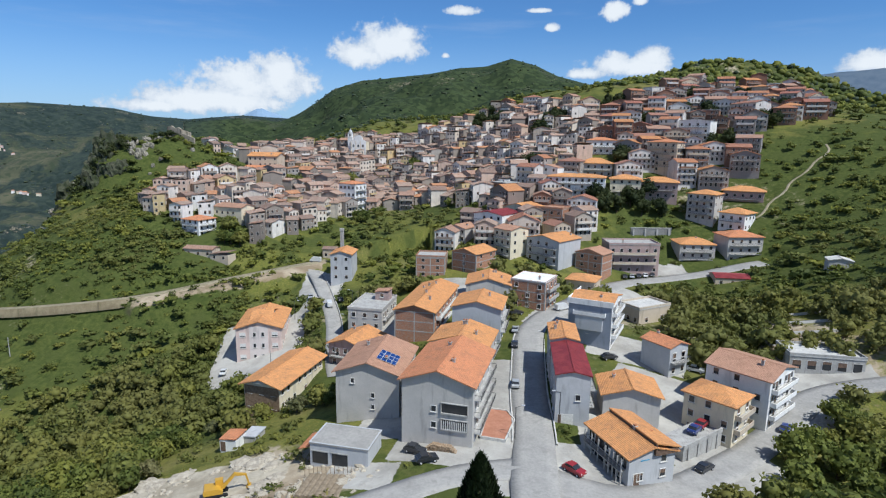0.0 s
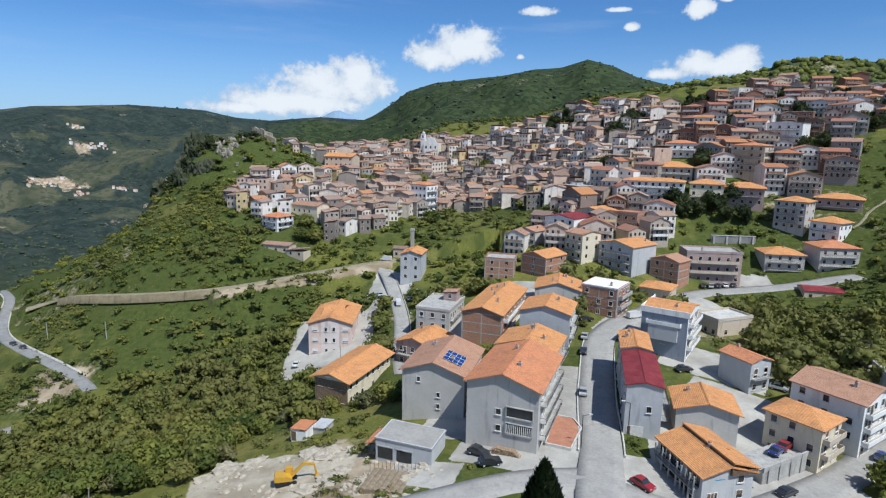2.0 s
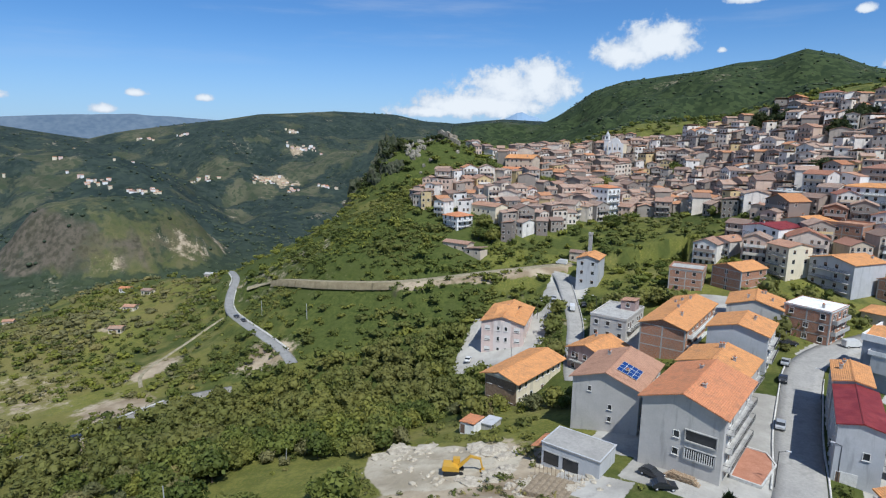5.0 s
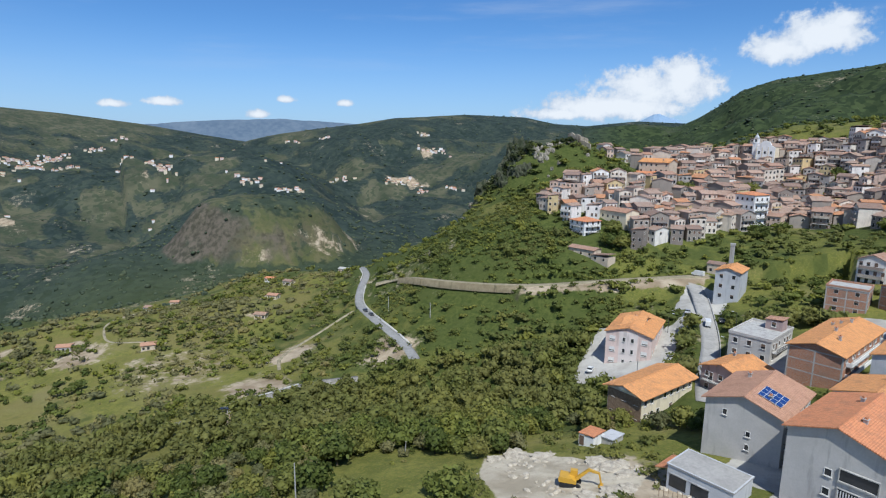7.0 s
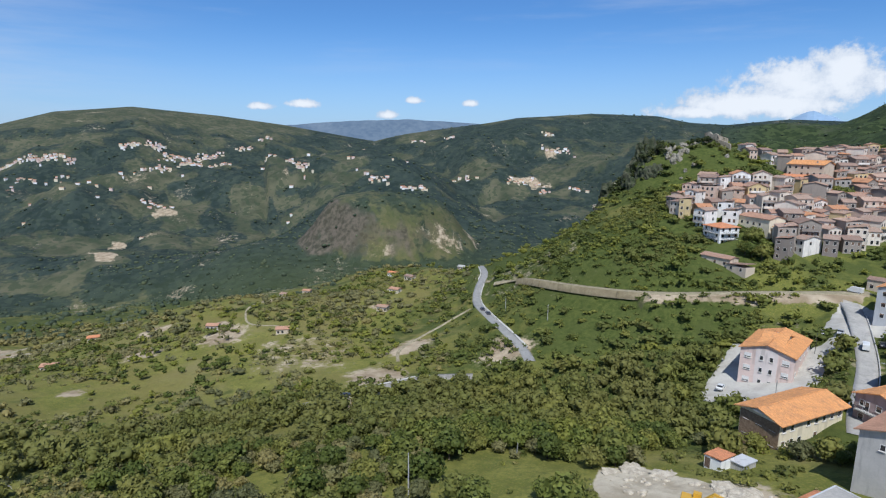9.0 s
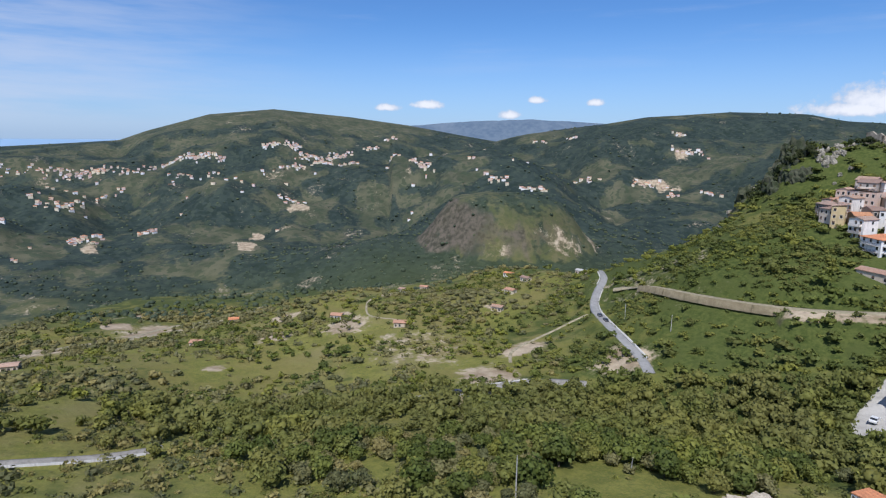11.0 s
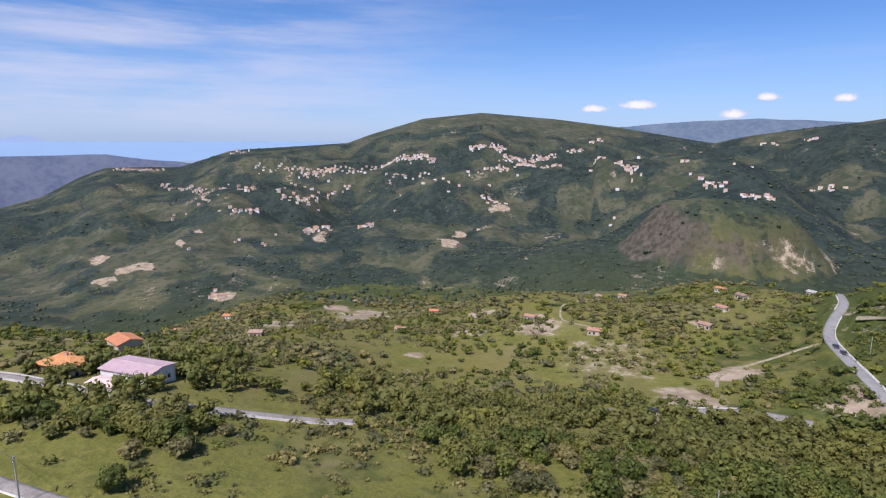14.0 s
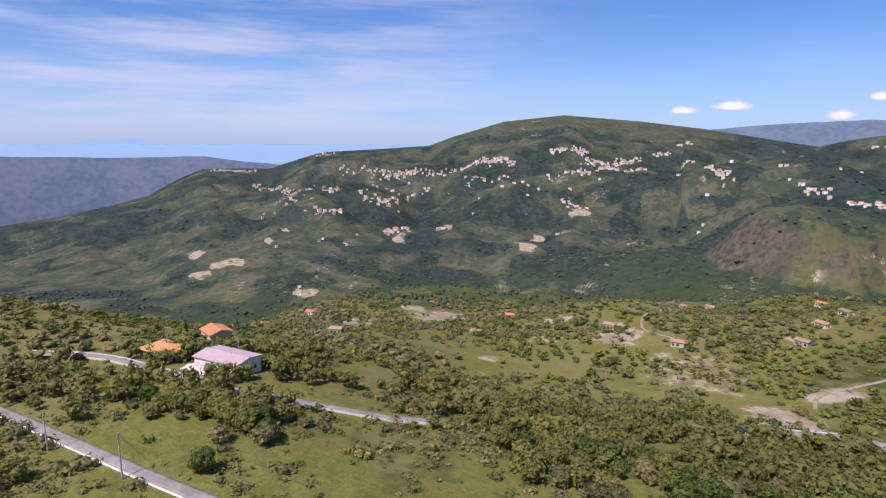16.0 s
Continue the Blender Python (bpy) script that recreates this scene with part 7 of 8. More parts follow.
tagged(new("villages_across_valley", VILLAGE.mesh("villages_across_valley")), "pale villages strung along the far ridge", "village", kind="stuff")

# ---- farm buildings on the plateau ----
house("long barn with a faded pink sheet roof", -172, -61.5, 62, 17.5, 10, -15.6, -11.2, "gable_x", 0.16, M_WHITE, dapple("faded_pink_sheet", (0.40, 0.285, 0.295), (0.49, 0.36, 0.37), 0.5, 0.6), 0.5, 1, {"R": 2}, None, 0, fine=False, category="barn")
house("lean-to of the barn with pink sheet roof", -165, -67.5, 62, 9, 5, -15.6, -12.6, "gable_x", 0.16, M_WHITE, M_PINK, 0.4, 1, {"F": 2}, None, 0, fine=False, category="barn")
house("low farmhouse with orange tiled roof", -180, -84, 62, 13, 9, -15.4, -11.2, "hip", 0.3, M_BEIGE, M_ORANGE, 0.7, 1, {"F": 4, "R": 2}, None, 1, fine=False)
house("small orange roofed farm building", -211, -79, 40, 10, 8, -20.5, -16.0, "gable_x", 0.3, M_BEIGE, M_TERRA, 0.5, 1, {"F": 3}, None, 0, fine=False)
FARMS = [(-290, 212, 20, M_CREAM, M_BROWN), (-268, 187, 30, M_BEIGE, M_OLD_ROOF), (-421, 218, 40, M_BEIGE, M_BROWN), (-274, 127, 60, M_BEIGE, M_BROWN), (-292, -47, 80, M_BEIGE, M_OLD_ROOF), (-307, 237, 10, M_CREAM, M_OLD_ROOF),
         (-289, 270, 20, M_BEIGE, M_CONCRETE), (-400, -82, 70, M_WHITE, M_TERRA), (-314, 105, 50, M_GREY, M_BROWN), (-330, 30, 60, M_BEIGE, M_BROWN), (-360, 170, 20, M_WHITE, M_OLD_ROOF), (-395, 60, 75, M_CREAM, M_TERRA),
         (-345, 250, 20, M_WHITE, M_TERRA), (-385, -110, 80, M_CREAM, M_OLD_ROOF)]
for x_, y_, r_, wm_, rm_ in FARMS:
    z_ = float(height(x_, y_))
    house("small farmhouse among the olive groves", x_, y_, r_, 6.4, 4.8, z_ - 0.5, z_ + 2.6, "gable_x", 0.24, wm_, rm_, 0.4, 1, {"F": 3, "R": 1}, None, 0, fine=False, group="farmhouses on the plateau")

house("long concrete store with a pale flat roof", 95, 138, -10, 17, 9, -0.6, 3.6, "flat", 0.3, M_CONCRETE, M_PAVING, 0.1, 1, {"F": 5}, None, 0, fine=False, category="store", size=(2.0, 2.2))
house("small grey hut with a pale sheet roof", 135, 193, -20, 7, 5.5, 11.8, 16.2, "gable_y", 0.22, M_GREY, M_PAVING, 0.3, 1, {"F": 1}, None, 0, fine=False, category="hut")


# ---- terrace wall below the narrow road ----
def terrace_wall():
    width, p, z = ROAD_LINES["terrace_road"]
    k = (p[:, 0] < -116) & (p[:, 0] > -196)
    p, z = p[k], z[k]
    d = np.gradient(p, axis=0)
    d = d / np.hypot(d[:, 0], d[:, 1])[:, None]
    side = np.stack([-d[:, 1], d[:, 0]], 1)
    off = np.array([2.35, 2.35, 2.7, 3.5])
    hz = np.array([0.0, 0.5, 0.5, -2.6])
    X, Y = p[:, 0][:, None] + side[:, 0][:, None] * off, p[:, 1][:, None] + side[:, 1][:, None] * off
    wall_ = tagged(new("terrace_wall", sheet("terrace_wall", X, Y, z[:, None] + hz, [M_RETAIN])), "long ochre concrete retaining wall under the road", "wall", kind="structure")
    for i in range(3, len(p) - 2, 11):
        q = p[i] + side[i] * 3.0
        part("buttress", Shape(M_RETAIN).extrude([(-0.6, -2.4), (0.3, -2.4), (0.3, 0.5), (-0.1, 0.5)], -0.3, 0.3, "x"), wall_, at=pose(q[0], q[1], z[i], 0, 0, math.degrees(math.atan2(d[i, 1], d[i, 0])) + 180))


terrace_wall()


def parapet(name, road, side_, start, stop, label, h=0.85, mat=None):
    """A low wall along a road's edge."""
    width, p, z = ROAD_LINES[road]
    n = len(p)
    p, z = p[int(n * start):int(n * stop)], z[int(n * start):int(n * stop)]
    d = np.gradient(p, axis=0)
    d = d / np.hypot(d[:, 0], d[:, 1])[:, None]
    s = np.stack([-d[:, 1], d[:, 0]], 1) * side_
    off = np.array([0.1, 0.1, 0.4, 0.4]) + width / 2
    hz = np.array([-0.5, h, h, -2.5])
    X, Y = p[:, 0][:, None] + s[:, 0][:, None] * off, p[:, 1][:, None] + s[:, 1][:, None] * off
    me = sheet(name, X, Y, z[:, None] + hz, [mat or M_PAVING])
    return tagged(new(name, me), label, "wall", kind="structure")


parapet("roadside_wall", "valley_road", 1, 0.42, 0.96, "low pale parapet along the valley road")
parapet("roadside_wall", "valley_road", -1, 0.05, 0.40, "low pale parapet along the valley road")
parapet("roadside_wall", "barn_road", -1, 0.1, 0.98, "low stone parapet beside the barn road", 0.6, M_CONCRETE)
parapet("roadside_wall", "barn_road", 1, 0.0, 0.55, "low stone parapet beside the barn road", 0.6, M_CONCRETE)
parapet("roadside_wall", "south_lane", -1, 0.2, 0.98, "low pale kerb wall beside the lane", 0.35)
parapet("roadside_wall", "east_road", -1, 0.62, 0.95, "low concrete parapet on the bend", 0.8)
parapet("roadside_wall", "left_street", -1, 0.3, 0.9, "dark kerb wall beside the street", 0.5, M_CONCRETE)
parapet("kerb", "main_street", 1, 0.18, 0.45, "raised pale kerb along the street", 0.30)
parapet("kerb", "main_street", -1, 0.18, 0.42, "raised pale kerb along the street", 0.30)
parapet("roadside_wall", "field_road", 1, 0.3, 0.75, "grey wall beside the field road", 0.6, M_CONCRETE)


# ---- crag and castle ruin ----
def boulder(name, x, y, z, rx, ry, rz, seed, mat, label="", detail=4, rough_=0.3):
    bm = bmesh.new()
    bmesh.ops.create_icosphere(bm, subdivisions=detail, radius=1.0)
    for v in bm.verts:
        q = v.co * 2.1 + Vector((seed * 3.7, seed * 1.3, 0))
        k = 1 + rough_ * (noise.noise(q) + 0.6 * noise.noise(q * 2.3) + 0.35 * noise.noise(q * 5.1)) + 0.08 * math.floor(3 * noise.noise(q * 1.4 + Vector((9, 0, 0))))
        v.co = Vector((v.co.x * rx * k, v.co.y * ry * k, v.co.z * rz * k))
    me = bpy.data.meshes.new(name)
    bm.to_mesh(me)
    bm.free()
    me.materials.append(mat)
    ob = new(name, me)
    ob.matrix_basis = pose(x, y, z, 0, 0, seed * 47)
    return tagged(ob, label, "rock") if label else ob


M_PALE_CRAG = dapple("pale_split_crag", (0.13, 0.12, 0.085), (0.36, 0.325, 0.265), 0.3, 0.95, 1.0, 6.0, (0.05, 0.065, 0.025))
crag_rnd = random.Random(23)
# masses of rock: middle, spread, number, size, pale or dark
for cx_, cy_, spread_, n_, size_, pale_ in ((-199, 336, 5, 9, 4.6, False), (-193, 325, 6, 10, 4.2, False), (-186, 316, 5, 6, 3.2, False), (-176, 329, 8, 14, 1.8, True), (-169, 328, 7, 10, 1.5, True),
                                            (-182, 338, 8, 8, 1.8, True), (-211, 334, 5, 8, 2.6, True), (-218, 338, 5, 6, 2.0, True), (-172, 350, 8, 7, 1.6, True)):
    for _ in range(n_):
        x_, y_ = cx_ + crag_rnd.gauss(0, spread_), cy_ + crag_rnd.gauss(0, spread_ * 0.7)
        s_ = size_ * crag_rnd.uniform(0.6, 1.3)
        boulder("crag", x_, y_, float(height(x_, y_)) + s_ * (0.15 if pale_ else -0.12), s_ * crag_rnd.uniform(0.8, 1.2), s_ * crag_rnd.uniform(0.7, 1.1), s_ * crag_rnd.uniform(0.9, 1.7) * (1.25 if not pale_ else 0.9), crag_rnd.randrange(1, 90), M_PALE_CRAG if pale_ else M_ROCK,
                "pale split rock on the castle hill" if pale_ else "dark weathered crag below the castle ruin", 3, 0.42)
ivy_x = np.array([crag_rnd.gauss(-194, 7) for _ in range(90)] + [crag_rnd.gauss(-168, 6) for _ in range(26)])
ivy_y = np.array([crag_rnd.gauss(328, 7) for _ in range(90)] + [crag_rnd.gauss(352, 5) for _ in range(26)])
scatter("crag_bushes", "dark bushes clinging to the crag", ivy_x, ivy_y, mid_oak, M_PINE, 0.35, 0.9, 71, -1.8)

ruin = thing("castle_ruin", pose(-161.5, 358.5, 53.2, 0, 0, -22) @ Matrix.Diagonal((0.92, 0.92, 0.92, 1)), "roofless stone castle ruin on the crag", "ruin")
M_STONE = dapple("old_rubble_masonry", (0.26, 0.22, 0.17), (0.44, 0.38, 0.29), 0.6, 0.95, 0.8, 6.0, (0.16, 0.14, 0.10))
part("keep_wall", Shape(M_STONE).extrude([(-6, -8), (6, -8), (6, 5.2), (3.5, 6.4), (1, 5.6), (-2, 7.4), (-6, 6.6)], -4.2, -3.2, "y"), ruin)
part("keep_wall", Shape(M_STONE).extrude([(-4.2, -8), (4.2, -8), (4.2, 5.0), (1, 4.2), (-1.5, 6.0), (-4.2, 6.6)], -6, -5.0, "x"), ruin)
part("keep_wall", Shape(M_STONE).extrude([(-4.2, -8), (4.2, -8), (4.2, 3.2), (-4.2, 5.2)], 5.0, 6.0, "x"), ruin)
part("curtain_wall", Shape(M_STONE).extrude([(6, -8), (16, -10), (16, -0.5), (11, 1.2), (6, 2.4)], -3.6, -2.8, "y"), ruin)


# ---- vehicles ----
def car(x, y, turn, paint, label, long_=4.1, tall=1.45, van=False):
    z = max(float(height(x, y)), -1.78 if math.hypot(x - 51, y - 106) < 6 else -99) + 0.22
    ob = thing("car" if not van else "van", pose(x, y, z, 0, 0, turn), label, "car" if not van else "van")
    a, w2 = long_ / 2, 0.86
    if van:
        prof = [(-a, 0.3), (a, 0.3), (a, 0.95), (a - 0.55, 1.15), (a - 1.15, tall + 0.5), (-a + 0.1, tall + 0.5), (-a, tall + 0.3)]
    else:
        prof = [(-a, 0.32), (a, 0.32), (a + 0.04, 0.62), (a - 0.12, 0.82), (a - 1.15, 0.95), (-a + 0.25, 1.0), (-a - 0.02, 0.75)]
    part("body", Shape(paint).extrude(prof, -w2, w2, "y"), ob)
    if not van:
        cab = [(-a + 0.35, 0.98), (a - 1.2, 0.94), (a - 1.85, tall - 0.06), (a - 2.05, tall - 0.02), (-a + 0.95, tall - 0.04)]
        part("glazing", Shape(M_GLASS).extrude(cab, -w2 + 0.09, w2 - 0.09, "y"), ob, "dark tinted windows")
        part("roof_panel", Shape(paint).box(-a + 0.9, a - 1.9, -w2 + 0.12, w2 - 0.12, tall - 0.05, tall + 0.01), ob)
    else:
        part("windscreen", Shape(M_GLASS).extrude([(a - 0.6, 1.16), (a - 0.53, 1.16), (a - 1.08, tall + 0.38), (a - 1.15, tall + 0.38)], -w2 + 0.1, w2 - 0.1, "y"), ob)
    for sx in (-1, 1):
        for sy in (-1, 1):
            wheel = part("wheel", Shape(M_TYRE).tube((0, -0.1, 0), (0, 0.1, 0), 0.32, 0.32, 10), ob, at=pose(sx * (a - 0.75), sy * (w2 - 0.06), 0.2))
            part("rim", Shape(M_ALU).tube((0, -0.11, 0), (0, 0.11, 0), 0.18, 0.18, 8), wheel)
        part("lamp", Shape(M_FRAME).box(sx * a - 0.03, sx * a + 0.03, -0.75, -0.45, 0.62, 0.76), ob)
        part("lamp", Shape(M_FRAME).box(sx * a - 0.03, sx * a + 0.03, 0.45, 0.75, 0.62, 0.76), ob)
    return ob


def paint(name, c):
    def build(k, b):
        k.put(b.inputs["Base Color"], k.mix(k.noise(1.5, 3.0, place(k)), c, tuple(v * 0.8 + 0.01 for v in c)))
        b.inputs["Coat Weight"].default_value = 0.6
    return material(name, build, 0.35, 0.1, 0.5)


M_TYRE = dapple("black_tyre_rubber", (0.012, 0.012, 0.012), (0.03, 0.03, 0.03), 3.0, 0.9)
P_SILVER, P_DARK, P_RED, P_BLUE, P_WHITE = paint("silver_paint", (0.42, 0.43, 0.44)), paint("dark_paint", (0.022, 0.024, 0.030)), paint("red_paint", (0.33, 0.02, 0.025)), paint("blue_paint", (0.02, 0.045, 0.20)), paint("white_paint", (0.72, 0.72, 0.70))
for x_, y_, r_, pt_, l_ in ((17.0, 124, 82, P_SILVER, "silver car parked along the street"), (19.4, 146.5, 82, P_DARK, "dark grey car parked along the street"), (20.8, 156.8, 80, P_SILVER, "silver car parked along the street"),
                            (43.0, 140.5, 15, P_DARK, "black car parked in a yard"), (63.6, 136.5, -30, P_WHITE, "white car behind a small house"), (50.6, 106.2, 45, P_BLUE, "blue car parked on a terrace"),
                            (53.0, 108.4, 45, P_RED, "red car parked on a terrace"), (48.5, 96.6, 35, P_DARK, "black car by the roadside"), (72.6, 112.4, 48, P_BLUE, "blue car driving up the bend"),
                            (23.3, 91.4, -50, P_RED, "red car parked at the junction"), (-4.6, 97.2, -25, P_DARK, "dark estate car beside the woodpile"), (-2.4, 93.8, 20, P_DARK, "black jeep parked on gravel"),
                            (-37.4, 205, 110, P_DARK, "dark car on the side street"), (-68, 170, 100, P_WHITE, "white car in a paved yard"), (71, 219.6, 80, P_DARK, "dark car in the parking row"),
                            (74, 220.6, 80, P_SILVER, "silver car in the parking row"), (77, 221.6, 80, P_DARK, "dark car in the parking row"), (80, 222.6, 80, P_WHITE, "white car in the parking row"), (83, 223.4, 80, P_DARK, "dark car in the parking row"),
                            (22.8, 170, 20, P_DARK, "dark car beside a brick house"), (-49, 208, 100, P_SILVER, "silver car on the forecourt"), (-196, 196.5, 150, P_DARK, "dark car on the valley road"), (-188, 192.5, 150, P_DARK, "dark car on the valley road"),
                            (-169, 101, 85, P_DARK, "dark car on the field road")):
    car(x_, y_, r_, pt_, l_)
car(37.5, 174.6, 28, P_WHITE, "white van parked at the bend", 4.7, 1.5, True)
car(-40.6, 200.5, 105, P_WHITE, "white van on the side street", 4.7, 1.5, True)
car(-54, 240, 170, P_WHITE, "white van by the terrace road", 4.7, 1.5, True)


# ---- poles, lamps and wires ----
def pole(x, y, tall, label, lean=0.0, arm=True):
    z = float(height(x, y))
    ob = thing("utility_pole", pose(x, y, z, lean, lean * 0.6, 20), label, "pole")
    part("post", Shape(M_CONCRETE).tube((0, 0, -0.8), (0, 0, tall), 0.17, 0.10, 8), ob)
    if arm:
        part("crossarm", Shape(M_IRON).box(-1.1, 1.1, -0.06, 0.06, tall - 0.9, tall - 0.75), ob)
        for u in (-1.0, 0.0, 1.0):
            part("insulator", Shape(M_FRAME).tube((u, 0, tall - 0.75), (u, 0, tall - 0.5), 0.06, 0.04), ob)
    return ob


pole(-81, 62, 9.0, "grey concrete utility pole in the meadow", 0, False)
pole(-79.8, 92, 5.0, "leaning pale pole in the meadow", 16, False)
pole(-101.5, -57.5, 9.5, "grey concrete power pole beside the lane")
pole(-112, -78, 8.5, "slim grey pole beside the lane", 0, False)
pole(-184, -62, 8, "slim pole by the barn")
pole(-180, 196, 7, "thin pole beside the valley road", 0, False)
pole(-150, 190, 7, "thin pole above the slope", 0, False)
pole(-50, 160, 8, "slim pole beside the workshop", 0, False)
wire = bpy.data.curves.new("cable", "CURVE")
wire.dimensions, wire.bevel_depth = "3D", 0.03
sp = wire.splines.new("POLY")
a_, b_ = Vector((-101.5, -57.5, float(height(-101.5, -57.5)) + 8.7)), Vector((-150, -100, float(height(-150, -100)) + 8.0))
sp.points.add(12)
for i_ in range(13):
    k_ = i_ / 12
    q_ = a_.lerp(b_, k_)
    sp.points[i_].co = (q_.x, q_.y, q_.z - 6 * k_ * (1 - k_), 1)
wire.materials.append(M_IRON)
tagged(new("overhead_cable", wire), "thin overhead cable sagging from a pole", "cable")


def street_lamp(x, y, turn):
    z = float(height(x, y))
    ob = thing("street_lamp", pose(x, y, z, 0, 0, turn), "grey steel street lamp on the kerb", "street lamp", "lamps along the street")
    part("post", Shape(M_IRON).tube((0, 0, -0.4), (0, 0, 6.6), 0.09, 0.06, 7), ob)
    part("arm", Shape(M_IRON).tube((0, 0, 6.5), (1.3, 0, 6.9), 0.05, 0.04, 6), ob)
    part("head", Shape(M_ALU).box(1.0, 1.7, -0.13, 0.13, 6.85, 6.98), ob)


for x_, y_, r_ in ((23.9, 108, 180), (26.0, 140, 180), (14.2, 101.5, 0), (-31.5, 196, 180), (-30.5, 178, 180), (-52, 196, 0)):
    street_lamp(x_, y_, r_)

# ---- small things by the junction ----
plaza = thing("paved_terrace", pose(0, 0, -1.35), "raised terracotta paved corner terrace", "terrace")
ring_ = [(7.6, 101.5), (12.2, 100.2), (15.0, 108.5), (13.8, 112.4), (10.2, 113.3)]
n_ = len(ring_)
part("paving", Shape(M_PLAZA).poly([(x, y, -0.8) for x, y in ring_] + [(x, y, 0.5) for x, y in ring_], [tuple(range(n_, 2 * n_))] + [(i, (i + 1) % n_, (i + 1) % n_ + n_, i + n_) for i in range(n_)]), plaza)
for i_ in range(n_):
    (x0_, y0_), (x1_, y1_) = ring_[i_], ring_[(i_ + 1) % n_]
    l_ = math.hypot(x1_ - x0_, y1_ - y0_)
    part("kerb_wall", Shape(M_PAVING).box(0, l_, -0.14, 0.14, -0.9, 0.72), plaza, at=pose(x0_, y0_, 0, 0, 0, math.degrees(math.atan2(y1_ - y0_, x1_ - x0_))))

deck_ = [(45.5, 99.2), (56.2, 106.6), (53.5, 111.5), (43.5, 104.8)]
terrace_ = thing("parking_terrace", pose(0, 0, 0), "raised concrete parking terrace above the road", "terrace")
part("deck", Shape(M_CONCRETE).poly([(x, y, -7.0) for x, y in deck_] + [(x, y, -1.8) for x, y in deck_], [(4, 5, 6, 7)] + [(i, (i + 1) % 4, (i + 1) % 4 + 4, i + 4) for i in range(4)]), terrace_)
for i_ in range(4):
    k_ = (i_ + 0.5) / 4
    part("pilaster", Shape(M_CONCRETE).box(-0.25, 0.25, -0.2, 0.2, -7, -1.0), terrace_, at=pose(deck_[0][0] + (deck_[1][0] - deck_[0][0]) * k_, deck_[0][1] + (deck_[1][1] - deck_[0][1]) * k_, 0, 0, 0, 35))
part("parapet", Shape(M_CONCRETE).box(0, 13.0, -0.15, 0.15, -1.8, -0.9), terrace_, at=pose(deck_[0][0], deck_[0][1], 0, 0, 0, math.degrees(math.atan2(7.4, 10.7))))

pile = thing("woodpile", pose(1.7, 109.1, -1.9, 0, 0, -15) @ pose(1.6, -11.4, 0), "long stack of cut logs against a wall", "woodpile")
log_me = Shape(dapple("cut_log", (0.20, 0.13, 0.08), (0.42, 0.32, 0.21), 3.0, 0.9)).tube((0, -0.6, 0), (0, 0.6, 0), 0.16, 0.16, 7).mesh("log")
pile_rnd = random.Random(4)
for j_ in range(5):
    for i_ in range(20 - 2 * j_):
        part("log", log_me, pile, at=pose(-3.2 + 0.33 * (i_ + j_), pile_rnd.uniform(-0.12, 0.12), 0.16 + 0.29 * j_, 0, pile_rnd.uniform(0, 90), 0))


def digger(x, y, turn):
    z = float(height(x, y))
    m_yel = paint("yellow_machine_paint", (0.60, 0.34, 0.03))
    ob = thing("excavator", pose(x, y, z, 0, 0, turn), "yellow tracked excavator parked on dug earth", "excavator")
    for sy in (-1, 1):
        part("track", Shape(M_TYRE).extrude([(-1.9, 0.25), (-1.6, 0), (1.6, 0), (1.9, 0.25), (1.9, 0.6), (1.6, 0.85), (-1.6, 0.85), (-1.9, 0.6)], sy * 1.0 - 0.28, sy * 1.0 + 0.28, "y"), ob)
    part("body", Shape(m_yel).extrude([(-2.0, 0.95), (1.1, 0.95), (1.1, 1.5), (0.2, 1.9), (-1.9, 2.0), (-2.1, 1.6)], -1.15, 1.15, "y"), ob)
    cab = part("cab", Shape(m_yel).box(-0.1, 1.2, 0.25, 1.15, 1.5, 2.8), ob)
    part("cab_glass", Shape(M_GLASS).box(0.05, 1.22, 0.3, 1.17, 1.9, 2.6), cab)
    part("boom", Shape(m_yel).extrude([(0.9, 1.4), (1.3, 1.4), (3.2, 3.5), (5.0, 3.2), (5.0, 3.5), (3.1, 4.0), (0.9, 1.9)], -0.35, 0.05, "y"), ob)
    arm_ = part("stick", Shape(m_yel).extrude([(4.8, 3.5), (5.1, 3.5), (5.6, 1.2), (5.3, 1.2)][::-1], -0.3, 0.0, "y"), ob)
    part("bucket", Shape(m_yel).extrude([(4.6, 0.4), (5.6, 0.5), (5.8, 1.3), (5.2, 1.3)], -0.65, 0.35, "y"), arm_)


digger(-38.8, 90.6, 20)

# rubble along the dug-out yard
stone_rnd = random.Random(9)
V_, F_, K_ = [], [], 0
for _ in range(190):
    a_ = stone_rnd.uniform(0, 6.283)
    rr_ = stone_rnd.gauss(12.5, 2.2)
    x_, y_ = -36 + rr_ * 1.35 * math.cos(a_), 94.5 + rr_ * 0.62 * math.sin(a_)
    if stone_rnd.random() < 0.45:
        x_, y_ = -20 + stone_rnd.gauss(0, 4), 88 + stone_rnd.gauss(0, 3)
    s_ = abs(stone_rnd.gauss(0.2, 0.3)) + 0.12
    z_ = float(natural(x_, y_))
    q_ = ICO_V * np.array([s_ * stone_rnd.uniform(0.8, 1.6), s_ * stone_rnd.uniform(0.8, 1.5), s_ * 0.6]) * (0.75 + 0.5 * np.random.rand(12, 1)) + np.array([x_, y_, z_ + 0.1])
    V_ += q_.tolist()
    F_ += [tuple(int(i) + K_ for i in f) for f in ICO_F]
    K_ += 12
tagged(new("rubble", mesh_from("rubble", V_, F_, [M_RUBBLE])), "pale broken rocks round the dug yard", "rubble", kind="stuff")


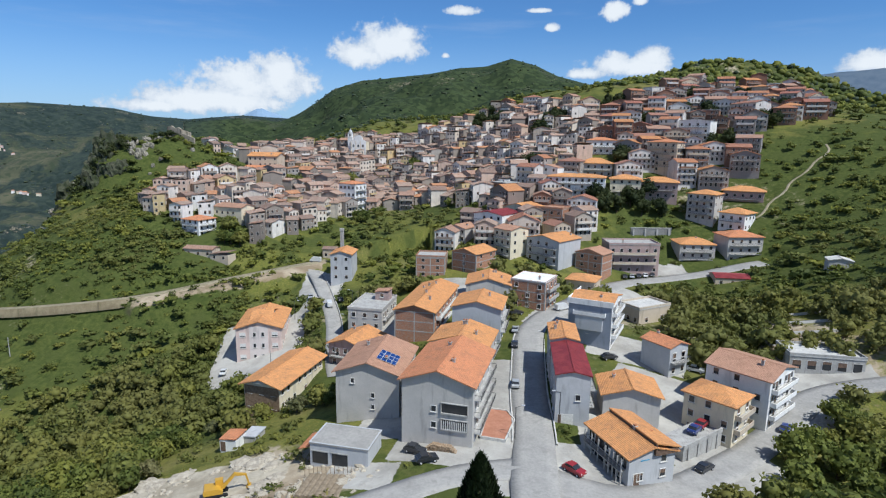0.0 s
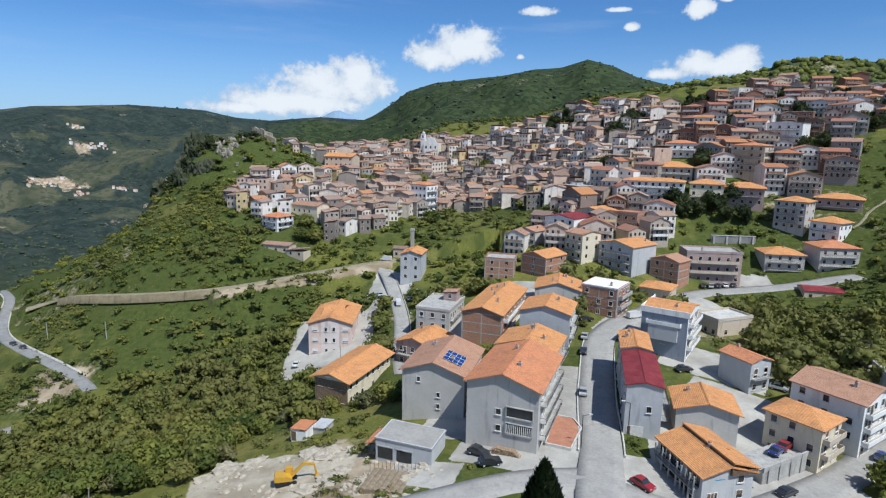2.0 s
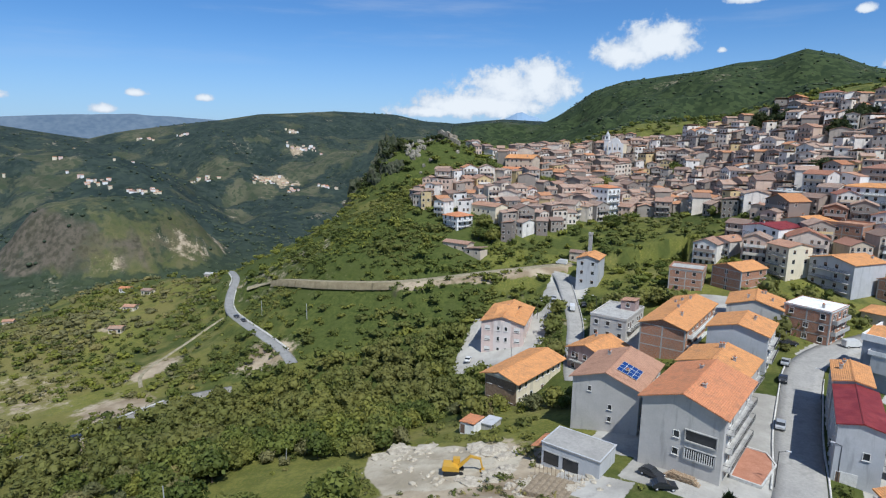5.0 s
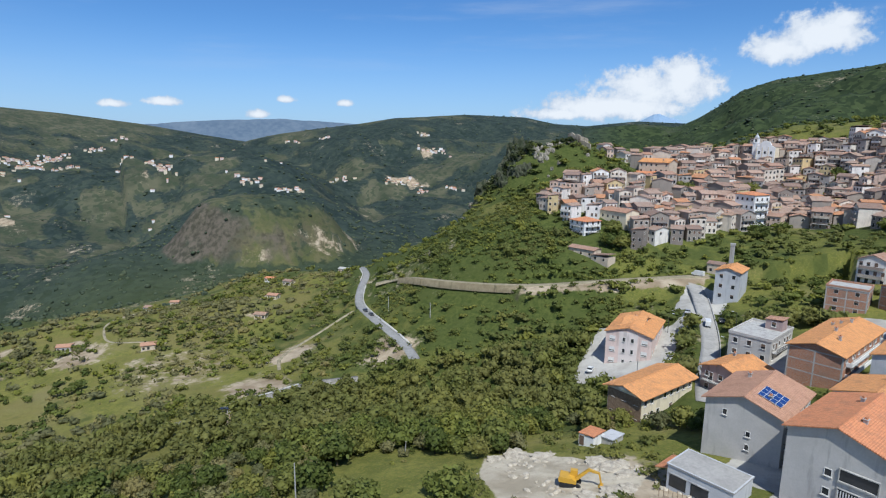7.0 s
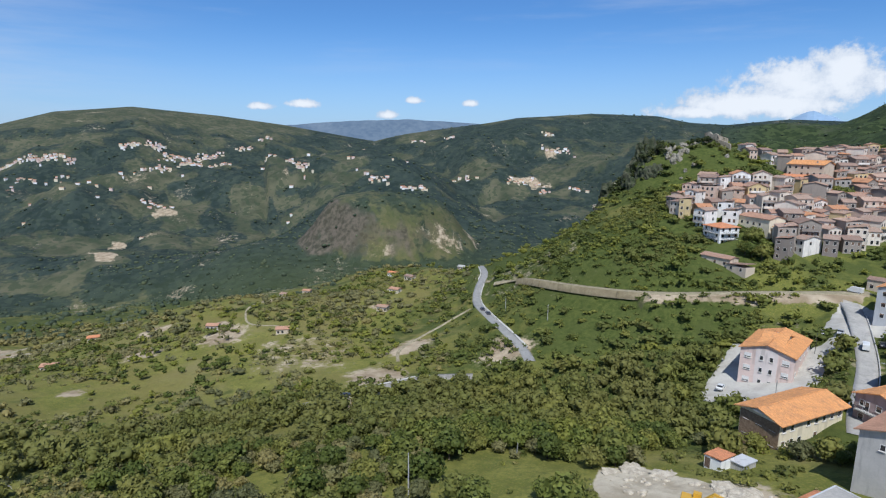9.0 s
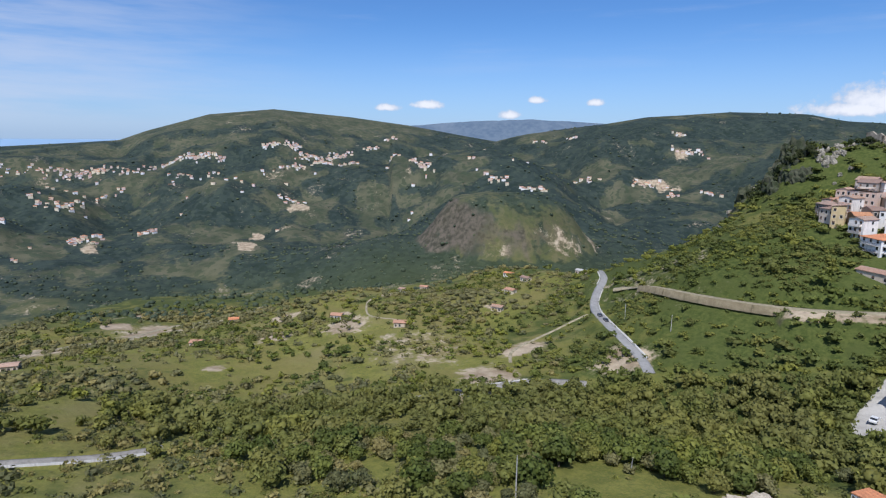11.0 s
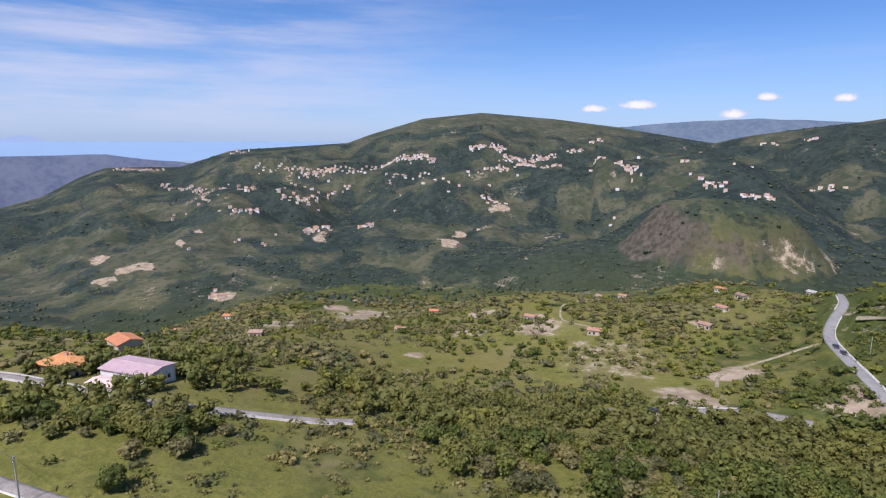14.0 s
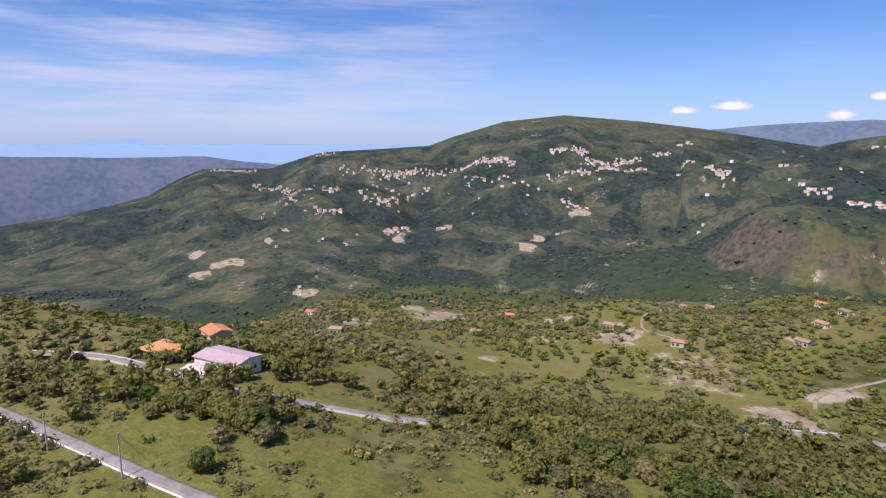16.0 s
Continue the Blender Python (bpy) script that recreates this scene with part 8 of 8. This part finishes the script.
# ---- big trees in the foreground ----
def cypress(x, y, tall, r):
    z = float(height(x, y))
    rs = np.random.RandomState(int(tall * 10))
    n = int(900 * r + 300)
    h = rs.rand(n) ** 0.8
    prof = r * (1 - h) ** 0.75 * (0.55 + 0.45 * np.minimum(1, h * 8)) * (0.8 + 0.3 * rs.rand(n))
    a = rs.rand(n) * 6.283
    p = np.stack([prof * np.cos(a), prof * np.sin(a), 0.4 + h * (tall - 0.4)], 1)
    u = np.stack([np.cos(a) * 0.35, np.sin(a) * 0.35, np.ones(n)], 1) + rs.normal(0, 0.25, (n, 3))
    w_ = np.stack([-np.sin(a), np.cos(a), 0 * a], 1) + rs.normal(0, 0.3, (n, 3))
    s = (0.28 + 0.25 * rs.rand(n, 1))
    q = np.stack([p - w_ * s * 0.5, p + w_ * s * 0.5, p + u * s * 1.5], 1).reshape(-1, 3)
    t = np.arange(n * 3).reshape(-1, 3)
    ob = new("cypress_tree", Shape(M_BARK).tube((0, 0, -0.5), (0, 0, tall * 0.8), 0.25, 0.08, 7).mesh("trunk"))
    ob.matrix_basis = pose(x, y, z)
    tagged(ob, "dark green cypress at the junction", "tree")
    part("crown", triangles("crown", q, t, np.repeat(rs.rand(n), 3), M_CYPRESS), ob, "dense dark needles")


cypress(5.6, 72.5, 13.2, 4.7)
cypress(24.6, 113, 4.0, 0.7)
cypress(24.9, 117, 4.4, 0.8)
M_big = (triangles("crown", *crown(300, 3.1, 6.4, 14, 1700, 0.42), M_OAK), trunk(60, 6.4, 0.24, 6))
KINDS["oak", 5] = M_big
for x_, y_, s_ in ((49.5, 65.5, 2.3), (57, 70, 2.0), (63.5, 75, 1.7), (43, 60, 1.6), (72, 80, 1.2)):
    tree("oak", 5, x_, y_, float(height(x_, y_)) - 0.3, s_, x_ * 31)
for x_, y_, s_ in ((-130, -48, 0.95), (-134, -56, 0.9), (-137, -62, 0.8), (-126, -42, 0.95), (-141, -71, 0.75), (-122.5, -36, 0.8), (-105, -44, 0.8)):
    tree("oak", 5, x_, y_, float(height(x_, y_)) - 0.3, s_, x_ * 17)


# ---- terraced garden above the store and the garden by the garage ----
for i_, (x0_, y0_, x1_, y1_) in enumerate(((88.5, 149, 104, 143.5), (92, 155.5, 107, 149), (96, 161.5, 110.5, 154.5), (99, 167, 113, 160.5))):
    n_ = 9
    px_, py_ = np.linspace(x0_, x1_, n_), np.linspace(y0_, y1_, n_)
    pz_ = height(px_, py_)
    nx_, ny_ = (y1_ - y0_) / math.hypot(x1_ - x0_, y1_ - y0_), -(x1_ - x0_) / math.hypot(x1_ - x0_, y1_ - y0_)
    off_ = np.array([-0.35, -0.3, 0.1, 0.15])
    tagged(new("garden_wall", sheet("garden_wall", px_[:, None] + nx_ * off_, py_[:, None] + ny_ * off_, pz_[:, None] + np.array([-1, 0.75, 0.75, -1.6]), [M_CONCRETE])), "low grey dry stone wall of a terraced garden", "wall", kind="structure")

garden = thing("kitchen_garden", pose(-19.5, 88, float(height(-19.5, 88))), "dug brown vegetable patch behind a paling", "garden")
M_TILLED = dapple("tilled_brown_soil", (0.17, 0.13, 0.085), (0.30, 0.24, 0.165), 1.2, 0.95, 0.9, 5.0)
for i_ in range(7):
    part("bed", Shape(M_TILLED).extrude([(-0.52, -1.4), (0.52, -1.4), (0.50, 0.40), (0.2, 0.50), (-0.2, 0.50), (-0.50, 0.40)], -3.6, 3.6, "y"), garden, at=pose(-3.2 + i_ * 1.05, 0, 0.2 - 0.03 * i_, -4, 4, -8))
for i_ in range(12):
    part("paling", Shape(M_WOOD).tube((0, 0, -0.6), (0.03, 0, 1.5 + 0.2 * (i_ % 3)), 0.05, 0.04, 5), garden, at=pose(-4.2 + i_ * 0.75, 4.2, -0.2, 0, 0, i_ * 30))
for x_, y_, s_ in ((-55, 100.5, 2.6), (-50, 102.5, 2.0), (-34, 101.2, 2.8), (-38, 102.4, 2.2), (-30.5, 99.2, 2.0), (-30.2, 90.2, 2.2), (-32.8, 87.4, 1.9), (-28.6, 93.2, 1.8), (-58.5, 96.5, 1.8)):
    boulder("earth_mound", x_, y_, float(height(x_, y_)) - 0.2, s_ * 1.5, s_ * 1.1, s_ * 0.27, int(s_ * 10), M_RUBBLE, "pale heap of dug limestone rubble", 3, 0.35)
